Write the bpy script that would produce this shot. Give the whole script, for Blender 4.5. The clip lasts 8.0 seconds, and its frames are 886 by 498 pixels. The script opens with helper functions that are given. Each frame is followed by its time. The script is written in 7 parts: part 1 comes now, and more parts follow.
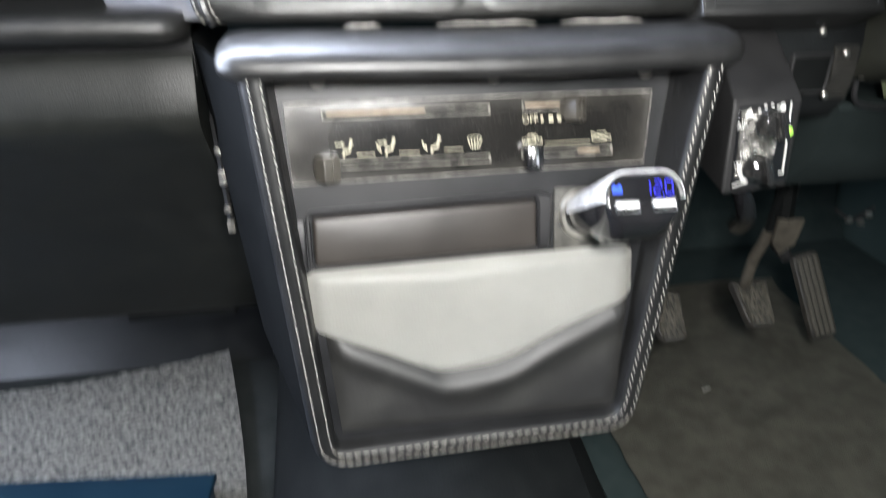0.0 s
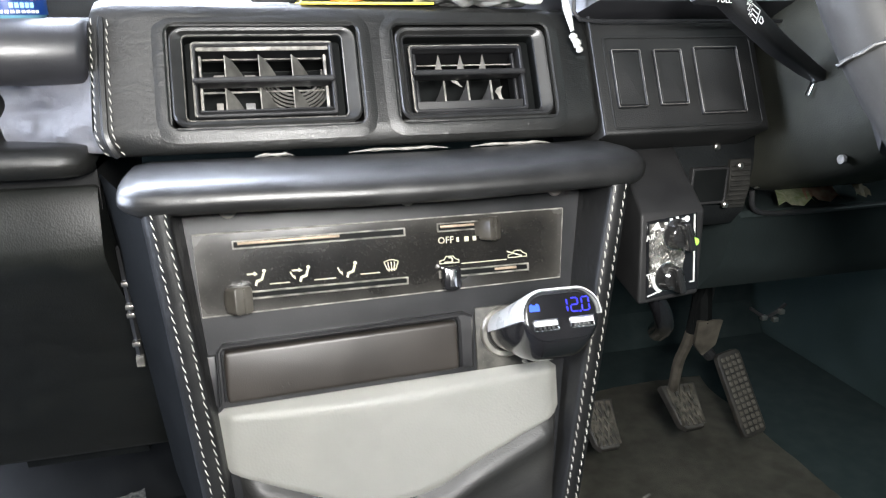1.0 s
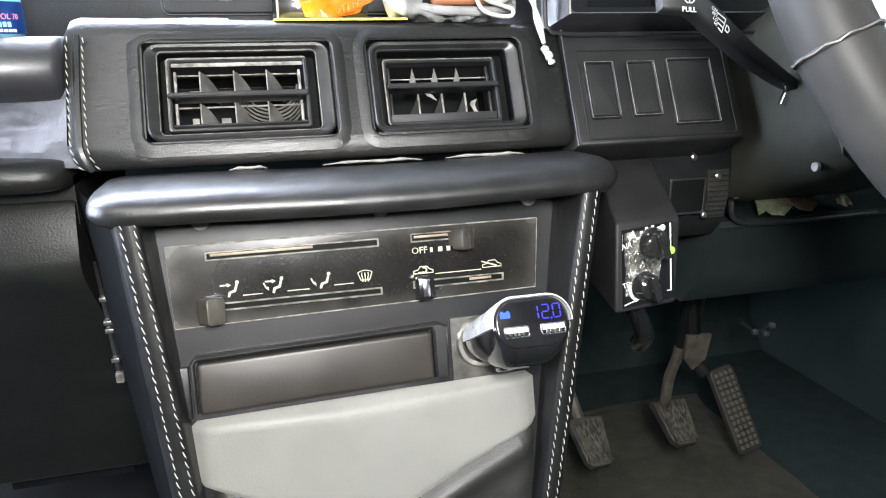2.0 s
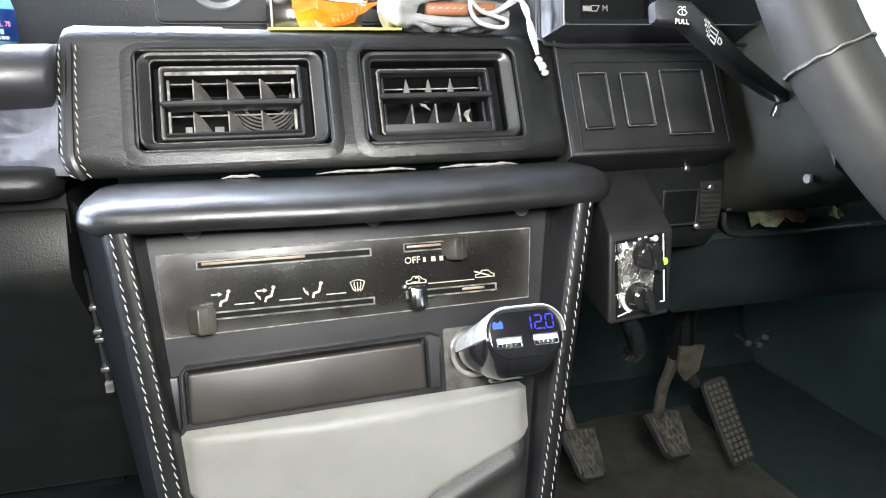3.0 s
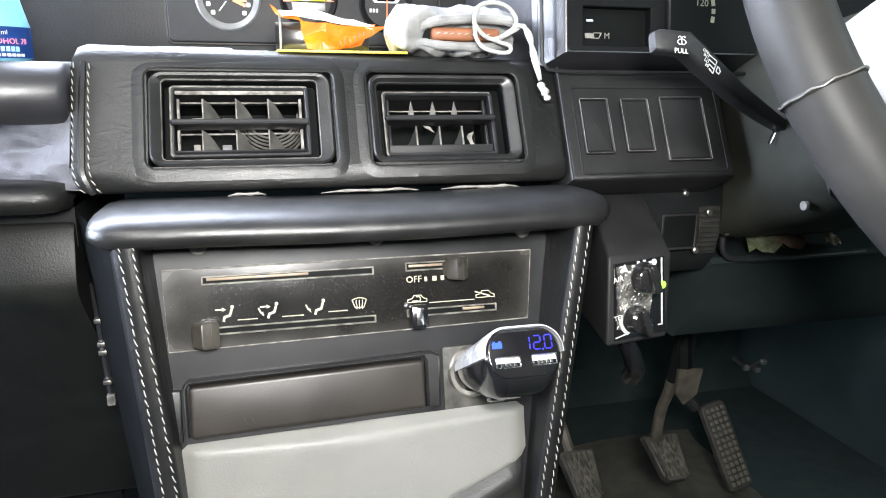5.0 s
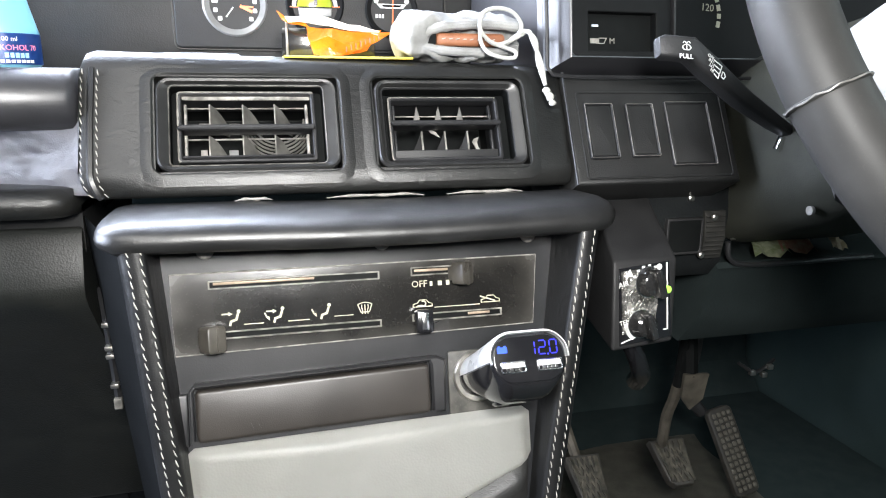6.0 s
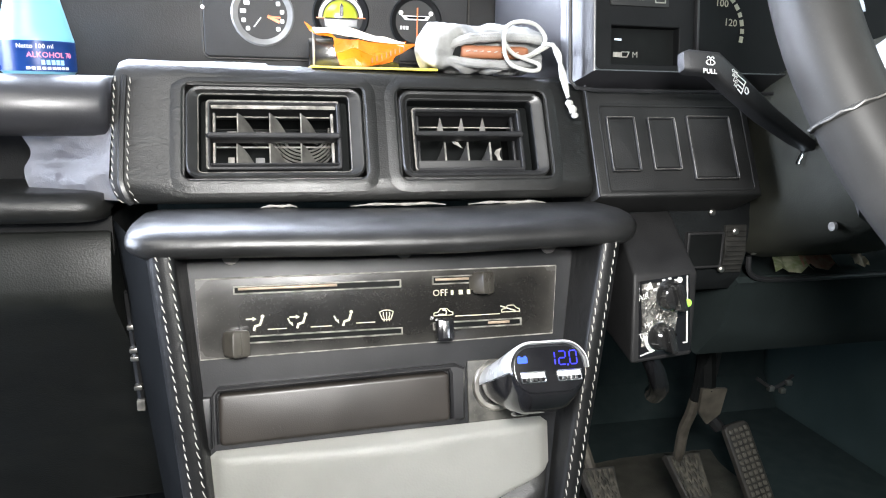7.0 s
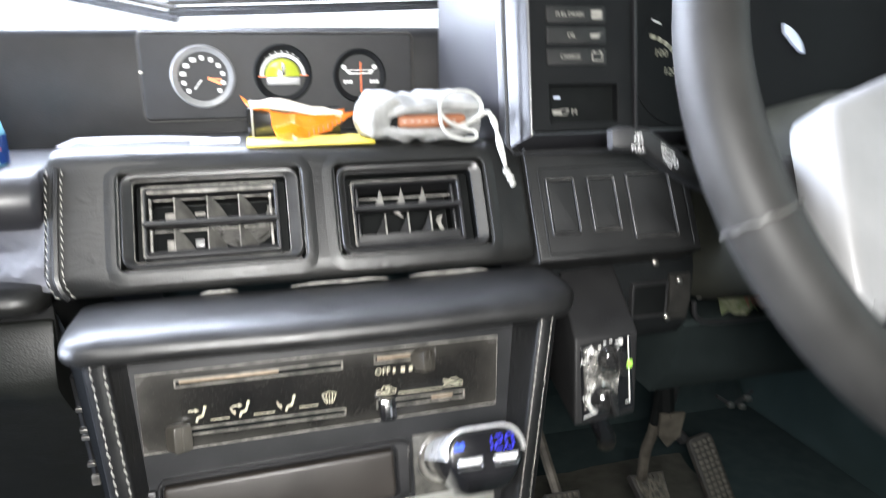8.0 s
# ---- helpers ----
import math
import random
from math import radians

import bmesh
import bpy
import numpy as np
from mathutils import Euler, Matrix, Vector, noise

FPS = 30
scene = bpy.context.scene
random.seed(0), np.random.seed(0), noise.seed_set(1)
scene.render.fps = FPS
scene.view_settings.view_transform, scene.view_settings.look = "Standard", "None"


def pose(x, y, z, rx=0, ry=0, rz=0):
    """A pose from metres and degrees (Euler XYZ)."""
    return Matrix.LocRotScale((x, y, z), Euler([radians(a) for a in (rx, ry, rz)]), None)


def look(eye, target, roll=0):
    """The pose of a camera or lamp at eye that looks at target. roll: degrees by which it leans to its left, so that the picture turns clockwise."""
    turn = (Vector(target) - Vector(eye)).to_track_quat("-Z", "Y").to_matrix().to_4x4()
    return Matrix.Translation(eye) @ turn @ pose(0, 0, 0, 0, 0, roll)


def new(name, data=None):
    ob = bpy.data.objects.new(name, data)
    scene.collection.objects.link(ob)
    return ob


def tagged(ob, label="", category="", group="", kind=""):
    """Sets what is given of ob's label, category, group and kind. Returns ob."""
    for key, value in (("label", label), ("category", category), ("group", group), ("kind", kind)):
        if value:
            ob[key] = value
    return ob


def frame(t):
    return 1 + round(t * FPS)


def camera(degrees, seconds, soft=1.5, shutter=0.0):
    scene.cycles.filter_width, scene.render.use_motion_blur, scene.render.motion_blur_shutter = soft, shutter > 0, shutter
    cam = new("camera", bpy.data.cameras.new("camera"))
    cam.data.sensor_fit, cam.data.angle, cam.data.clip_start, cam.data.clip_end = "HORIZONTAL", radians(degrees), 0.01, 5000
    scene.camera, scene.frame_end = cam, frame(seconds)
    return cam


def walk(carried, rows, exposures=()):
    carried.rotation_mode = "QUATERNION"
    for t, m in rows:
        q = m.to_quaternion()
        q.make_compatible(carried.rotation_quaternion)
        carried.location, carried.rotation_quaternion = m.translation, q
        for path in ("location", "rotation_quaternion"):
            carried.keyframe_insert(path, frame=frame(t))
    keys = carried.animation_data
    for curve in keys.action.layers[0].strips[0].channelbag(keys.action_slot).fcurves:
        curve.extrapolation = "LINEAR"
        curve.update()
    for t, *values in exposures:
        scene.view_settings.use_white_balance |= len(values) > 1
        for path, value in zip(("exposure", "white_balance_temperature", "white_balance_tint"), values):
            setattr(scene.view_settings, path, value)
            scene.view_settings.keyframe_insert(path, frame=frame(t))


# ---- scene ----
cam = camera(64.5, 8.0, soft=1.1, shutter=0.5)
PATH = [
    (0, (-0.083, 0.004, 0.609), (0.203, 1.758, -0.309), 0.4),
    (0.1, (-0.086, 0.008, 0.612), (0.197, 1.797, -0.238), 0.1),
    (0.2, (-0.092, 0.012, 0.612), (0.211, 1.812, -0.206), 0.5),
    (0.3, (-0.095, 0.013, 0.61), (0.242, 1.841, -0.127), 0.2),
    (0.4, (-0.088, 0.010, 0.616), (0.264, 1.848, -0.085), -0.7),
    (0.5, (-0.084, 0.008, 0.624), (0.314, 1.845, -0.06), -0.9),
    (0.6, (-0.083, 0.007, 0.625), (0.310, 1.855, -0.030), -1.1),
    (0.7, (-0.086, 0.011, 0.628), (0.324, 1.851, -0.038), -0.9),
    (0.8, (-0.081, 0.014, 0.628), (0.347, 1.857, -0.021), -2.0),
    (0.9, (-0.077, 0.016, 0.619), (0.411, 1.850, -0.014), -1.2),
    (1, (-0.072, 0.012, 0.615), (0.419, 1.843, -0.023), -0.0),
    (1.2, (-0.069, 0.009, 0.609), (0.416, 1.850, -0.004), 0.3),
    (1.5, (-0.057, 0.003, 0.607), (0.423, 1.853, 0.016), -0.8),
    (3, (-0.055, 0.004, 0.606), (0.45, 1.862, 0.066), -0.4),
    (3.5, (-0.054, 0.002, 0.606), (0.456, 1.863, 0.078), -0.2),
    (4, (-0.055, 0.001, 0.606), (0.457, 1.863, 0.085), 0.3),
    (4.5, (-0.057, -0.001, 0.607), (0.453, 1.867, 0.107), 0.6),
    (6, (-0.057, -0.003, 0.609), (0.434, 1.876, 0.132), 0.5),
    (6.5, (-0.059, -0.007, 0.609), (0.403, 1.883, 0.146), 1.0),
    (7, (-0.062, -0.006, 0.61), (0.389, 1.89, 0.158), 1.2),
    (7.5, (-0.065, -0.009, 0.619), (0.411, 1.894, 0.225), 0.6),
    (7.7, (-0.059, -0.012, 0.616), (0.401, 1.907, 0.292), -0.6),
    (7.8, (-0.061, -0.010, 0.621), (0.454, 1.893, 0.283), -0.8),
    (7.9, (-0.055, -0.005, 0.639), (0.511, 1.864, 0.210), -1.6),
    (8, (-0.032, -0.003, 0.671), (0.456, 1.868, 0.16), -0.6),
]
walk(cam, [(t, look(eye, target, roll)) for t, eye, target, roll in PATH], exposures=[(0, 0.24), (1, 0.15), (3.5, 0.10), (7, 0.10), (8, 0.02)])

# ---- world and lights ----
world = bpy.data.worlds.new("night")
world.use_nodes = True
world.node_tree.nodes["Background"].inputs[0].default_value = (0.55, 0.65, 0.9, 1)
world.node_tree.nodes["Background"].inputs[1].default_value = 0.02
scene.world = world


def area_lamp(name, eye, target, sx, sy, watts, colour):
    data = bpy.data.lights.new(name, "AREA")
    data.shape, data.size, data.size_y, data.energy, data.color = "RECTANGLE", sx, sy, watts, colour
    ob = new(name, data)
    ob.matrix_world = look(eye, target)
    return ob


# the phone's torch beside the lens, the dome lamp, and the cold garage light through the open door, the driver's window and the windscreen
area_lamp("torch_light", (-0.04, -0.09, 0.705), (0.02, 0.42, 0.47), 0.10, 0.10, 7.8, (1.0, 0.99, 0.97))
area_lamp("dome_light", (-0.34, -0.16, 1.16), (-0.05, 0.42, 0.52), 0.42, 0.42, 6.5, (1.0, 0.985, 0.95))
area_lamp("door_opening_light", (-0.79, 0.43, 0.68), (0.1, 0.43, 0.52), 0.46, 0.40, 25.0, (0.74, 0.82, 1.0))
area_lamp("driver_window_light", (0.81, 0.03, 0.89), (0.30, 0.50, 0.38), 0.60, 0.26, 2.4, (0.76, 0.92, 0.96))
area_lamp("windscreen_light", (-0.42, 0.80, 0.98), (-0.30, 0.40, 0.60), 0.74, 0.50, 54.0, (0.74, 0.82, 1.0))

# ---- materials ----
MATS = {}


def surface(name, base, other=None, rough=0.5, metal=0.0, scale=40.0, grain=0.0, grain_scale=700.0, crease=0.0, crease_scale=55.0,
            rough_var=0.12, coat=0.0, spec=0.5, dust=0.0, hide=False, stretch=(1, 1, 1)):
    """A procedural material: two tones mixed by a large noise, fine pebble grain and soft creases as relief."""
    m = bpy.data.materials.new(name)
    m.use_nodes = True
    nt = m.node_tree
    b = nt.nodes["Principled BSDF"]
    tc = nt.nodes.new("ShaderNodeTexCoord")
    n1 = nt.nodes.new("ShaderNodeTexNoise")
    n1.inputs["Scale"].default_value, n1.inputs["Detail"].default_value = scale, 6
    nt.links.new(tc.outputs["Object"], n1.inputs["Vector"])
    mix = nt.nodes.new("ShaderNodeMix")
    mix.data_type = "RGBA"
    other = other or tuple(min(1, c * 1.35) for c in base)
    mix.inputs[6].default_value, mix.inputs[7].default_value = (*base, 1), (*other, 1)
    ramp = nt.nodes.new("ShaderNodeValToRGB")
    ramp.color_ramp.elements[0].position, ramp.color_ramp.elements[1].position = 0.35, 0.68
    nt.links.new(n1.outputs[0], ramp.inputs[0])
    nt.links.new(ramp.outputs[0], mix.inputs[0])
    colour = mix.outputs[2]
    if dust:
        n3 = nt.nodes.new("ShaderNodeTexNoise")
        n3.inputs["Scale"].default_value, n3.inputs["Detail"].default_value = 900, 3
        nt.links.new(tc.outputs["Object"], n3.inputs["Vector"])
        r3 = nt.nodes.new("ShaderNodeValToRGB")
        r3.color_ramp.elements[0].position, r3.color_ramp.elements[1].position = 0.62, 0.78
        nt.links.new(n3.outputs[0], r3.inputs[0])
        mul = nt.nodes.new("ShaderNodeMath")
        mul.operation = "MULTIPLY"
        mul.inputs[1].default_value = dust
        nt.links.new(r3.outputs[0], mul.inputs[0])
        mx = nt.nodes.new("ShaderNodeMix")
        mx.data_type = "RGBA"
        mx.inputs[7].default_value = (0.45, 0.42, 0.36, 1)
        nt.links.new(mul.outputs[0], mx.inputs[0])
        nt.links.new(colour, mx.inputs[6])
        colour = mx.outputs[2]
    nt.links.new(colour, b.inputs["Base Color"])
    rr = nt.nodes.new("ShaderNodeMapRange")
    rr.inputs[3].default_value, rr.inputs[4].default_value = max(0.02, rough - rough_var), min(1, rough + rough_var)
    nt.links.new(n1.outputs[0], rr.inputs[0])
    nt.links.new(rr.outputs[0], b.inputs["Roughness"])
    b.inputs["Metallic"].default_value = metal
    b.inputs["Coat Weight"].default_value = coat
    b.inputs["Coat Roughness"].default_value = 0.12
    b.inputs["Specular IOR Level"].default_value = spec
    last = None
    if grain:
        v = nt.nodes.new("ShaderNodeTexVoronoi")
        v.inputs["Scale"].default_value = grain_scale
        nt.links.new(tc.outputs["Object"], v.inputs["Vector"])
        bp = nt.nodes.new("ShaderNodeBump")
        bp.inputs["Strength"].default_value, bp.inputs["Distance"].default_value = grain, 0.0006
        if hide:
            v.feature = "DISTANCE_TO_EDGE"
            wob = nt.nodes.new("ShaderNodeTexNoise")
            wob.inputs["Scale"].default_value = grain_scale * 0.5
            nt.links.new(tc.outputs["Object"], wob.inputs["Vector"])
            wm = nt.nodes.new("ShaderNodeVectorMath")
            wm.operation = "MULTIPLY_ADD"
            wm.inputs[1].default_value = (0.0022, 0.0022, 0.0022)
            nt.links.new(wob.outputs["Color"], wm.inputs[0])
            ms = nt.nodes.new("ShaderNodeMapping")
            ms.inputs["Scale"].default_value = (0.5, 1, 1)
            nt.links.new(tc.outputs["Object"], ms.inputs["Vector"])
            nt.links.new(ms.outputs[0], wm.inputs[2])
            nt.links.new(wm.outputs[0], v.inputs["Vector"])
            cl = nt.nodes.new("ShaderNodeMath")
            cl.operation = "MINIMUM"
            cl.inputs[1].default_value = 0.22
            nt.links.new(v.outputs[0], cl.inputs[0])
            nt.links.new(cl.outputs[0], bp.inputs["Height"])
            bp.inputs["Distance"].default_value = 0.0012
        else:
            nt.links.new(v.outputs[0], bp.inputs["Height"])
        last = bp
    if crease:
        n2 = nt.nodes.new("ShaderNodeTexNoise")
        n2.inputs["Scale"].default_value, n2.inputs["Detail"].default_value, n2.inputs["Distortion"].default_value = crease_scale, 4, 1.2
        mp = nt.nodes.new("ShaderNodeMapping")
        mp.inputs["Scale"].default_value = stretch
        nt.links.new(tc.outputs["Object"], mp.inputs["Vector"])
        nt.links.new(mp.outputs[0], n2.inputs["Vector"])
        if hide:
            n2.noise_type = "RIDGED_MULTIFRACTAL"
        bp2 = nt.nodes.new("ShaderNodeBump")
        bp2.inputs["Strength"].default_value, bp2.inputs["Distance"].default_value = crease, 0.003
        nt.links.new(n2.outputs[0], bp2.inputs["Height"])
        if last:
            nt.links.new(last.outputs[0], bp2.inputs["Normal"])
        last = bp2
    if last:
        nt.links.new(last.outputs[0], b.inputs["Normal"])
    MATS[name] = m
    return m


def glowing(name, colour, strength):
    m = bpy.data.materials.new(name)
    m.use_nodes = True
    b = m.node_tree.nodes["Principled BSDF"]
    b.inputs["Base Color"].default_value = (*[c * 0.3 for c in colour], 1)
    b.inputs["Emission Color"].default_value = (*colour, 1)
    b.inputs["Emission Strength"].default_value = strength
    return m


def clear(name, colour=(1, 1, 1), rough=0.02):
    m = bpy.data.materials.new(name)
    m.use_nodes = True
    b = m.node_tree.nodes["Principled BSDF"]
    b.inputs["Base Color"].default_value = (*colour, 1)
    b.inputs["Roughness"].default_value = rough
    b.inputs["Transmission Weight"].default_value = 1.0
    b.inputs["IOR"].default_value = 1.3
    return m


LEATHER = surface("black_leather", (0.008, 0.0082, 0.0078), (0.013, 0.013, 0.0122), 0.36, grain=0.22, grain_scale=820, crease=0.15, crease_scale=80, rough_var=0.06, spec=0.5, hide=True, stretch=(0.75, 1.2, 1.5))
LEATHER_SMOOTH = surface("smooth_black_leather", (0.010, 0.010, 0.010), (0.016, 0.016, 0.016), 0.39, grain=0.09, grain_scale=850, crease=0.14, crease_scale=42, dust=0.03)
VANE = surface("worn_vane_plastic", (0.055, 0.053, 0.049), (0.12, 0.115, 0.105), 0.42, scale=120)
# black plastic almost without gloss; the shade of recesses is put into its colour
DEEP_BLACK = surface("shade_black_plastic", (0.005, 0.0055, 0.0055), (0.008, 0.0088, 0.0088), 0.5, spec=0.05)
RIM_LEATHER = surface("rim_wrap_leather", (0.018, 0.0177, 0.0168), (0.025, 0.0246, 0.0234), 0.50, grain=0.03, grain_scale=1300, crease=0.04, crease_scale=40, spec=0.18, dust=0.02)
ROLL = surface("satin_padded_vinyl", (0.020, 0.020, 0.023), (0.028, 0.028, 0.031), 0.40, grain=0.10, grain_scale=1000, crease=0.12, crease_scale=30, spec=0.7)
INK_DIM = surface("faded_print", (0.20, 0.19, 0.17), (0.28, 0.27, 0.24), 0.5, scale=400)
SOFT_GREY = surface("soft_grey_lining", (0.17, 0.17, 0.19), (0.24, 0.24, 0.262), 0.42, scale=25, grain=0.2, grain_scale=900, crease=0.3, crease_scale=30)
BEZEL = surface("grey_black_bezel", (0.011, 0.011, 0.011), (0.018, 0.018, 0.0175), 0.34, scale=60, grain=0.1, grain_scale=1400)
HOOD = surface("satin_hood_plastic", (0.014, 0.014, 0.016), (0.020, 0.020, 0.022), 0.34, grain=0.10, grain_scale=1200, rough_var=0.06, spec=1.0)
TOE = surface("glossy_black_lining", (0.007, 0.008, 0.009), (0.010, 0.0115, 0.0125), 0.34, crease=0.2, crease_scale=18, spec=0.5)
TUNNEL = surface("black_rubber_cover", (0.006, 0.007, 0.0075), (0.010, 0.0115, 0.012), 0.75, grain=0.3, grain_scale=500, spec=0.12)
VINYL = surface("black_vinyl", (0.010, 0.010, 0.010), (0.015, 0.015, 0.015), 0.44, grain=0.14, grain_scale=900, spec=0.25)
GLOVE = surface("glove_box_vinyl", (0.009, 0.0098, 0.0088), (0.014, 0.0148, 0.013), 0.42, grain=0.25, grain_scale=900, crease=0.1, crease_scale=30, spec=0.24)
POUCH_LEATHER = surface("matt_pouch_leather", (0.016, 0.016, 0.016), (0.024, 0.024, 0.023), 0.50, grain=0.22, grain_scale=480, crease=0.15, crease_scale=40, hide=True)
PLASTIC = surface("black_plastic", (0.012, 0.012, 0.013), (0.02, 0.02, 0.021), 0.38, grain=0.1, grain_scale=1400, dust=0.03)
PLASTIC_MATT = surface("matt_black_plastic", (0.013, 0.013, 0.0135), (0.020, 0.020, 0.0205), 0.52, grain=0.2, grain_scale=1300, dust=0.02, spec=0.35)
PLASTIC_GLOSS = surface("gloss_black_plastic", (0.006, 0.006, 0.007), (0.01, 0.01, 0.011), 0.14, coat=0.6)
PANEL = surface("smoked_panel", (0.006, 0.006, 0.006), (0.011, 0.0105, 0.0095), 0.13, scale=25, rough_var=0.05, dust=0.07, grain=0.04, grain_scale=2200)
WORN = surface("worn_edge_plastic", (0.11, 0.105, 0.095), (0.34, 0.325, 0.295), 0.42, scale=180)


def dusty_border(m, half_u, mid_v, half_v, reach):
    """Dust gathered along the borders of a flat plate, uneven and denser in the corners."""
    nt = m.node_tree
    b = nt.nodes["Principled BSDF"]
    tc = nt.nodes.new("ShaderNodeTexCoord")
    sep = nt.nodes.new("ShaderNodeSeparateXYZ")
    nt.links.new(tc.outputs["Object"], sep.inputs[0])

    def calc(op, a, c):
        n = nt.nodes.new("ShaderNodeMath")
        n.operation = op
        for k, s in enumerate((a, c)):
            if s is None:
                continue
            if isinstance(s, (int, float)):
                n.inputs[k].default_value = s
            else:
                nt.links.new(s, n.inputs[k])
        return n.outputs[0]
    du = calc("SUBTRACT", half_u, calc("ABSOLUTE", sep.outputs[0], None))
    dv = calc("SUBTRACT", half_v, calc("ABSOLUTE", calc("SUBTRACT", sep.outputs[1], mid_v), None))
    fu, fv = calc("MULTIPLY", du, -1 / (reach * 2.2)), calc("MULTIPLY", dv, -1 / reach)
    edge = calc("ADD", calc("EXPONENT", fu, None), calc("EXPONENT", fv, None))
    n = nt.nodes.new("ShaderNodeTexNoise")
    n.inputs["Scale"].default_value, n.inputs["Detail"].default_value = 55, 5
    nt.links.new(tc.outputs["Object"], n.inputs["Vector"])
    amount = calc("MINIMUM", calc("MULTIPLY", edge, calc("MULTIPLY", n.outputs[0], 0.42)), 0.8)
    mx = nt.nodes.new("ShaderNodeMix")
    mx.data_type = "RGBA"
    mx.inputs[7].default_value = (0.105, 0.098, 0.085, 1)
    old = b.inputs["Base Color"].links[0].from_socket
    nt.links.new(amount, mx.inputs[0])
    nt.links.new(old, mx.inputs[6])
    nt.links.new(mx.outputs[2], b.inputs["Base Color"])
    r_old = b.inputs["Roughness"].links[0].from_socket
    nt.links.new(calc("ADD", r_old, calc("MULTIPLY", amount, 0.5)), b.inputs["Roughness"])


dusty_border(PANEL, 0.109, -0.0225, 0.0225, 0.0060)
SLOT_EDGE = surface("scuffed_slot_edge", (0.06, 0.057, 0.05), (0.30, 0.285, 0.25), 0.42, scale=140)
WORN_DIM = surface("rubbed_edge_plastic", (0.05, 0.048, 0.043), (0.21, 0.20, 0.18), 0.42, scale=120)
# lining paler and knee panel darker: their colours offset the shade behind the panel
FOOTWELL = surface("shade_lifted_footwell_lining", (0.026, 0.038, 0.038), (0.034, 0.047, 0.047), 0.9, grain=0.3, grain_scale=600, spec=0.08)
KNEE = surface("shade_balanced_knee_panel", (0.015, 0.0205, 0.0205), (0.020, 0.0270, 0.0270), 0.85, grain=0.3, grain_scale=600, spec=0.1)
DOOR_TRIM = surface("teal_black_door_trim", (0.040, 0.062, 0.062), (0.052, 0.078, 0.078), 0.9, scale=8, grain=0.3, grain_scale=600, spec=0.1)
SWITCH = surface("dull_switch_plastic", (0.0115, 0.0118, 0.0118), (0.017, 0.0172, 0.017), 0.46, grain=0.2, grain_scale=1300, dust=0.03, spec=0.3)
DIAL_BLACK = surface("matt_dial_black", (0.0045, 0.0050, 0.0055), (0.007, 0.0075, 0.008), 0.6, spec=0.15)
RIBBED = surface("dusty_ribbed_plastic", (0.010, 0.0098, 0.0085), (0.020, 0.019, 0.0165), 0.6, scale=160)
ASHTRAY = surface("brown_black_plastic", (0.018, 0.0155, 0.0135), (0.026, 0.0222, 0.019), 0.38, scale=30, grain=0.08, grain_scale=1500)
GREY_LEATHER = surface("pale_grey_leather", (0.355, 0.355, 0.328), (0.405, 0.405, 0.376), 0.45, scale=20, grain=0.14, grain_scale=700, crease=0.08, crease_scale=25)
THREAD = surface("white_thread", (0.27, 0.26, 0.235), (0.42, 0.405, 0.36), 0.7, scale=400)
INK = surface("cream_print", (0.40, 0.375, 0.27), (0.52, 0.49, 0.37), 0.5, scale=500)
INK_WHITE = surface("white_print", (0.62, 0.62, 0.60), rough=0.5, scale=300)
CHROME = surface("chrome", (0.75, 0.75, 0.73), rough=0.18, metal=1.0, scale=200)
STEEL = surface("dull_steel", (0.42, 0.40, 0.37), (0.55, 0.53, 0.48), 0.38, metal=1.0, scale=150)
BRASS = surface("tarnished_contact", (0.22, 0.165, 0.115), (0.34, 0.27, 0.195), 0.5, metal=0.3, scale=120)
WHITE_PLASTIC = surface("white_plastic", (0.80, 0.80, 0.80), (0.84, 0.84, 0.84), 0.28, scale=60)
SILVER = surface("silver_grey_plastic", (0.20, 0.20, 0.20), (0.27, 0.27, 0.27), 0.35, metal=0.3, scale=100)
CARPET = surface("black_floor_covering", (0.020, 0.0235, 0.024), (0.030, 0.034, 0.035), 0.85, grain=0.5, grain_scale=500, spec=0.15)
MAT = surface("brown_grey_floor_mat", (0.085, 0.082, 0.066), (0.135, 0.128, 0.104), 0.9, scale=45, grain=0.8, grain_scale=700, dust=0.06)
RUG = surface("grey_loop_carpet", (0.10, 0.107, 0.110), (0.46, 0.45, 0.425), 0.95, scale=190, grain=1.0, grain_scale=190, dust=0.25)
RUBBER = surface("worn_black_rubber", (0.016, 0.015, 0.013), (0.038, 0.034, 0.028), 0.6, scale=110)
PEDAL_STEEL = surface("worn_pedal_steel", (0.06, 0.053, 0.043), (0.13, 0.115, 0.092), 0.55, metal=0.3, scale=60)
LINING = surface("torn_duct_lining", (0.15, 0.143, 0.13), (0.29, 0.278, 0.255), 0.7, scale=200)
CLOTH = surface("grey_flannel", (0.17, 0.17, 0.165), (0.32, 0.32, 0.31), 0.95, scale=55, grain=0.5, grain_scale=1500, crease=0.4, crease_scale=60)
CORD = surface("white_cord", (0.34, 0.34, 0.32), (0.44, 0.44, 0.41), 0.7, scale=300)
TAN = surface("brown_leather_spine", (0.20, 0.075, 0.035), (0.28, 0.11, 0.05), 0.5, scale=80)
FOIL = surface("orange_foil_wrapper", (0.50, 0.115, 0.003), (0.64, 0.175, 0.006), 0.3, scale=60, crease=0.5, crease_scale=90)
FOIL_IN = surface("cream_wrapper_inside", (0.62, 0.54, 0.40), (0.70, 0.63, 0.50), 0.4, scale=60)
YELLOW = surface("yellow_card", (0.66, 0.50, 0.04), (0.72, 0.57, 0.09), 0.5, scale=30)
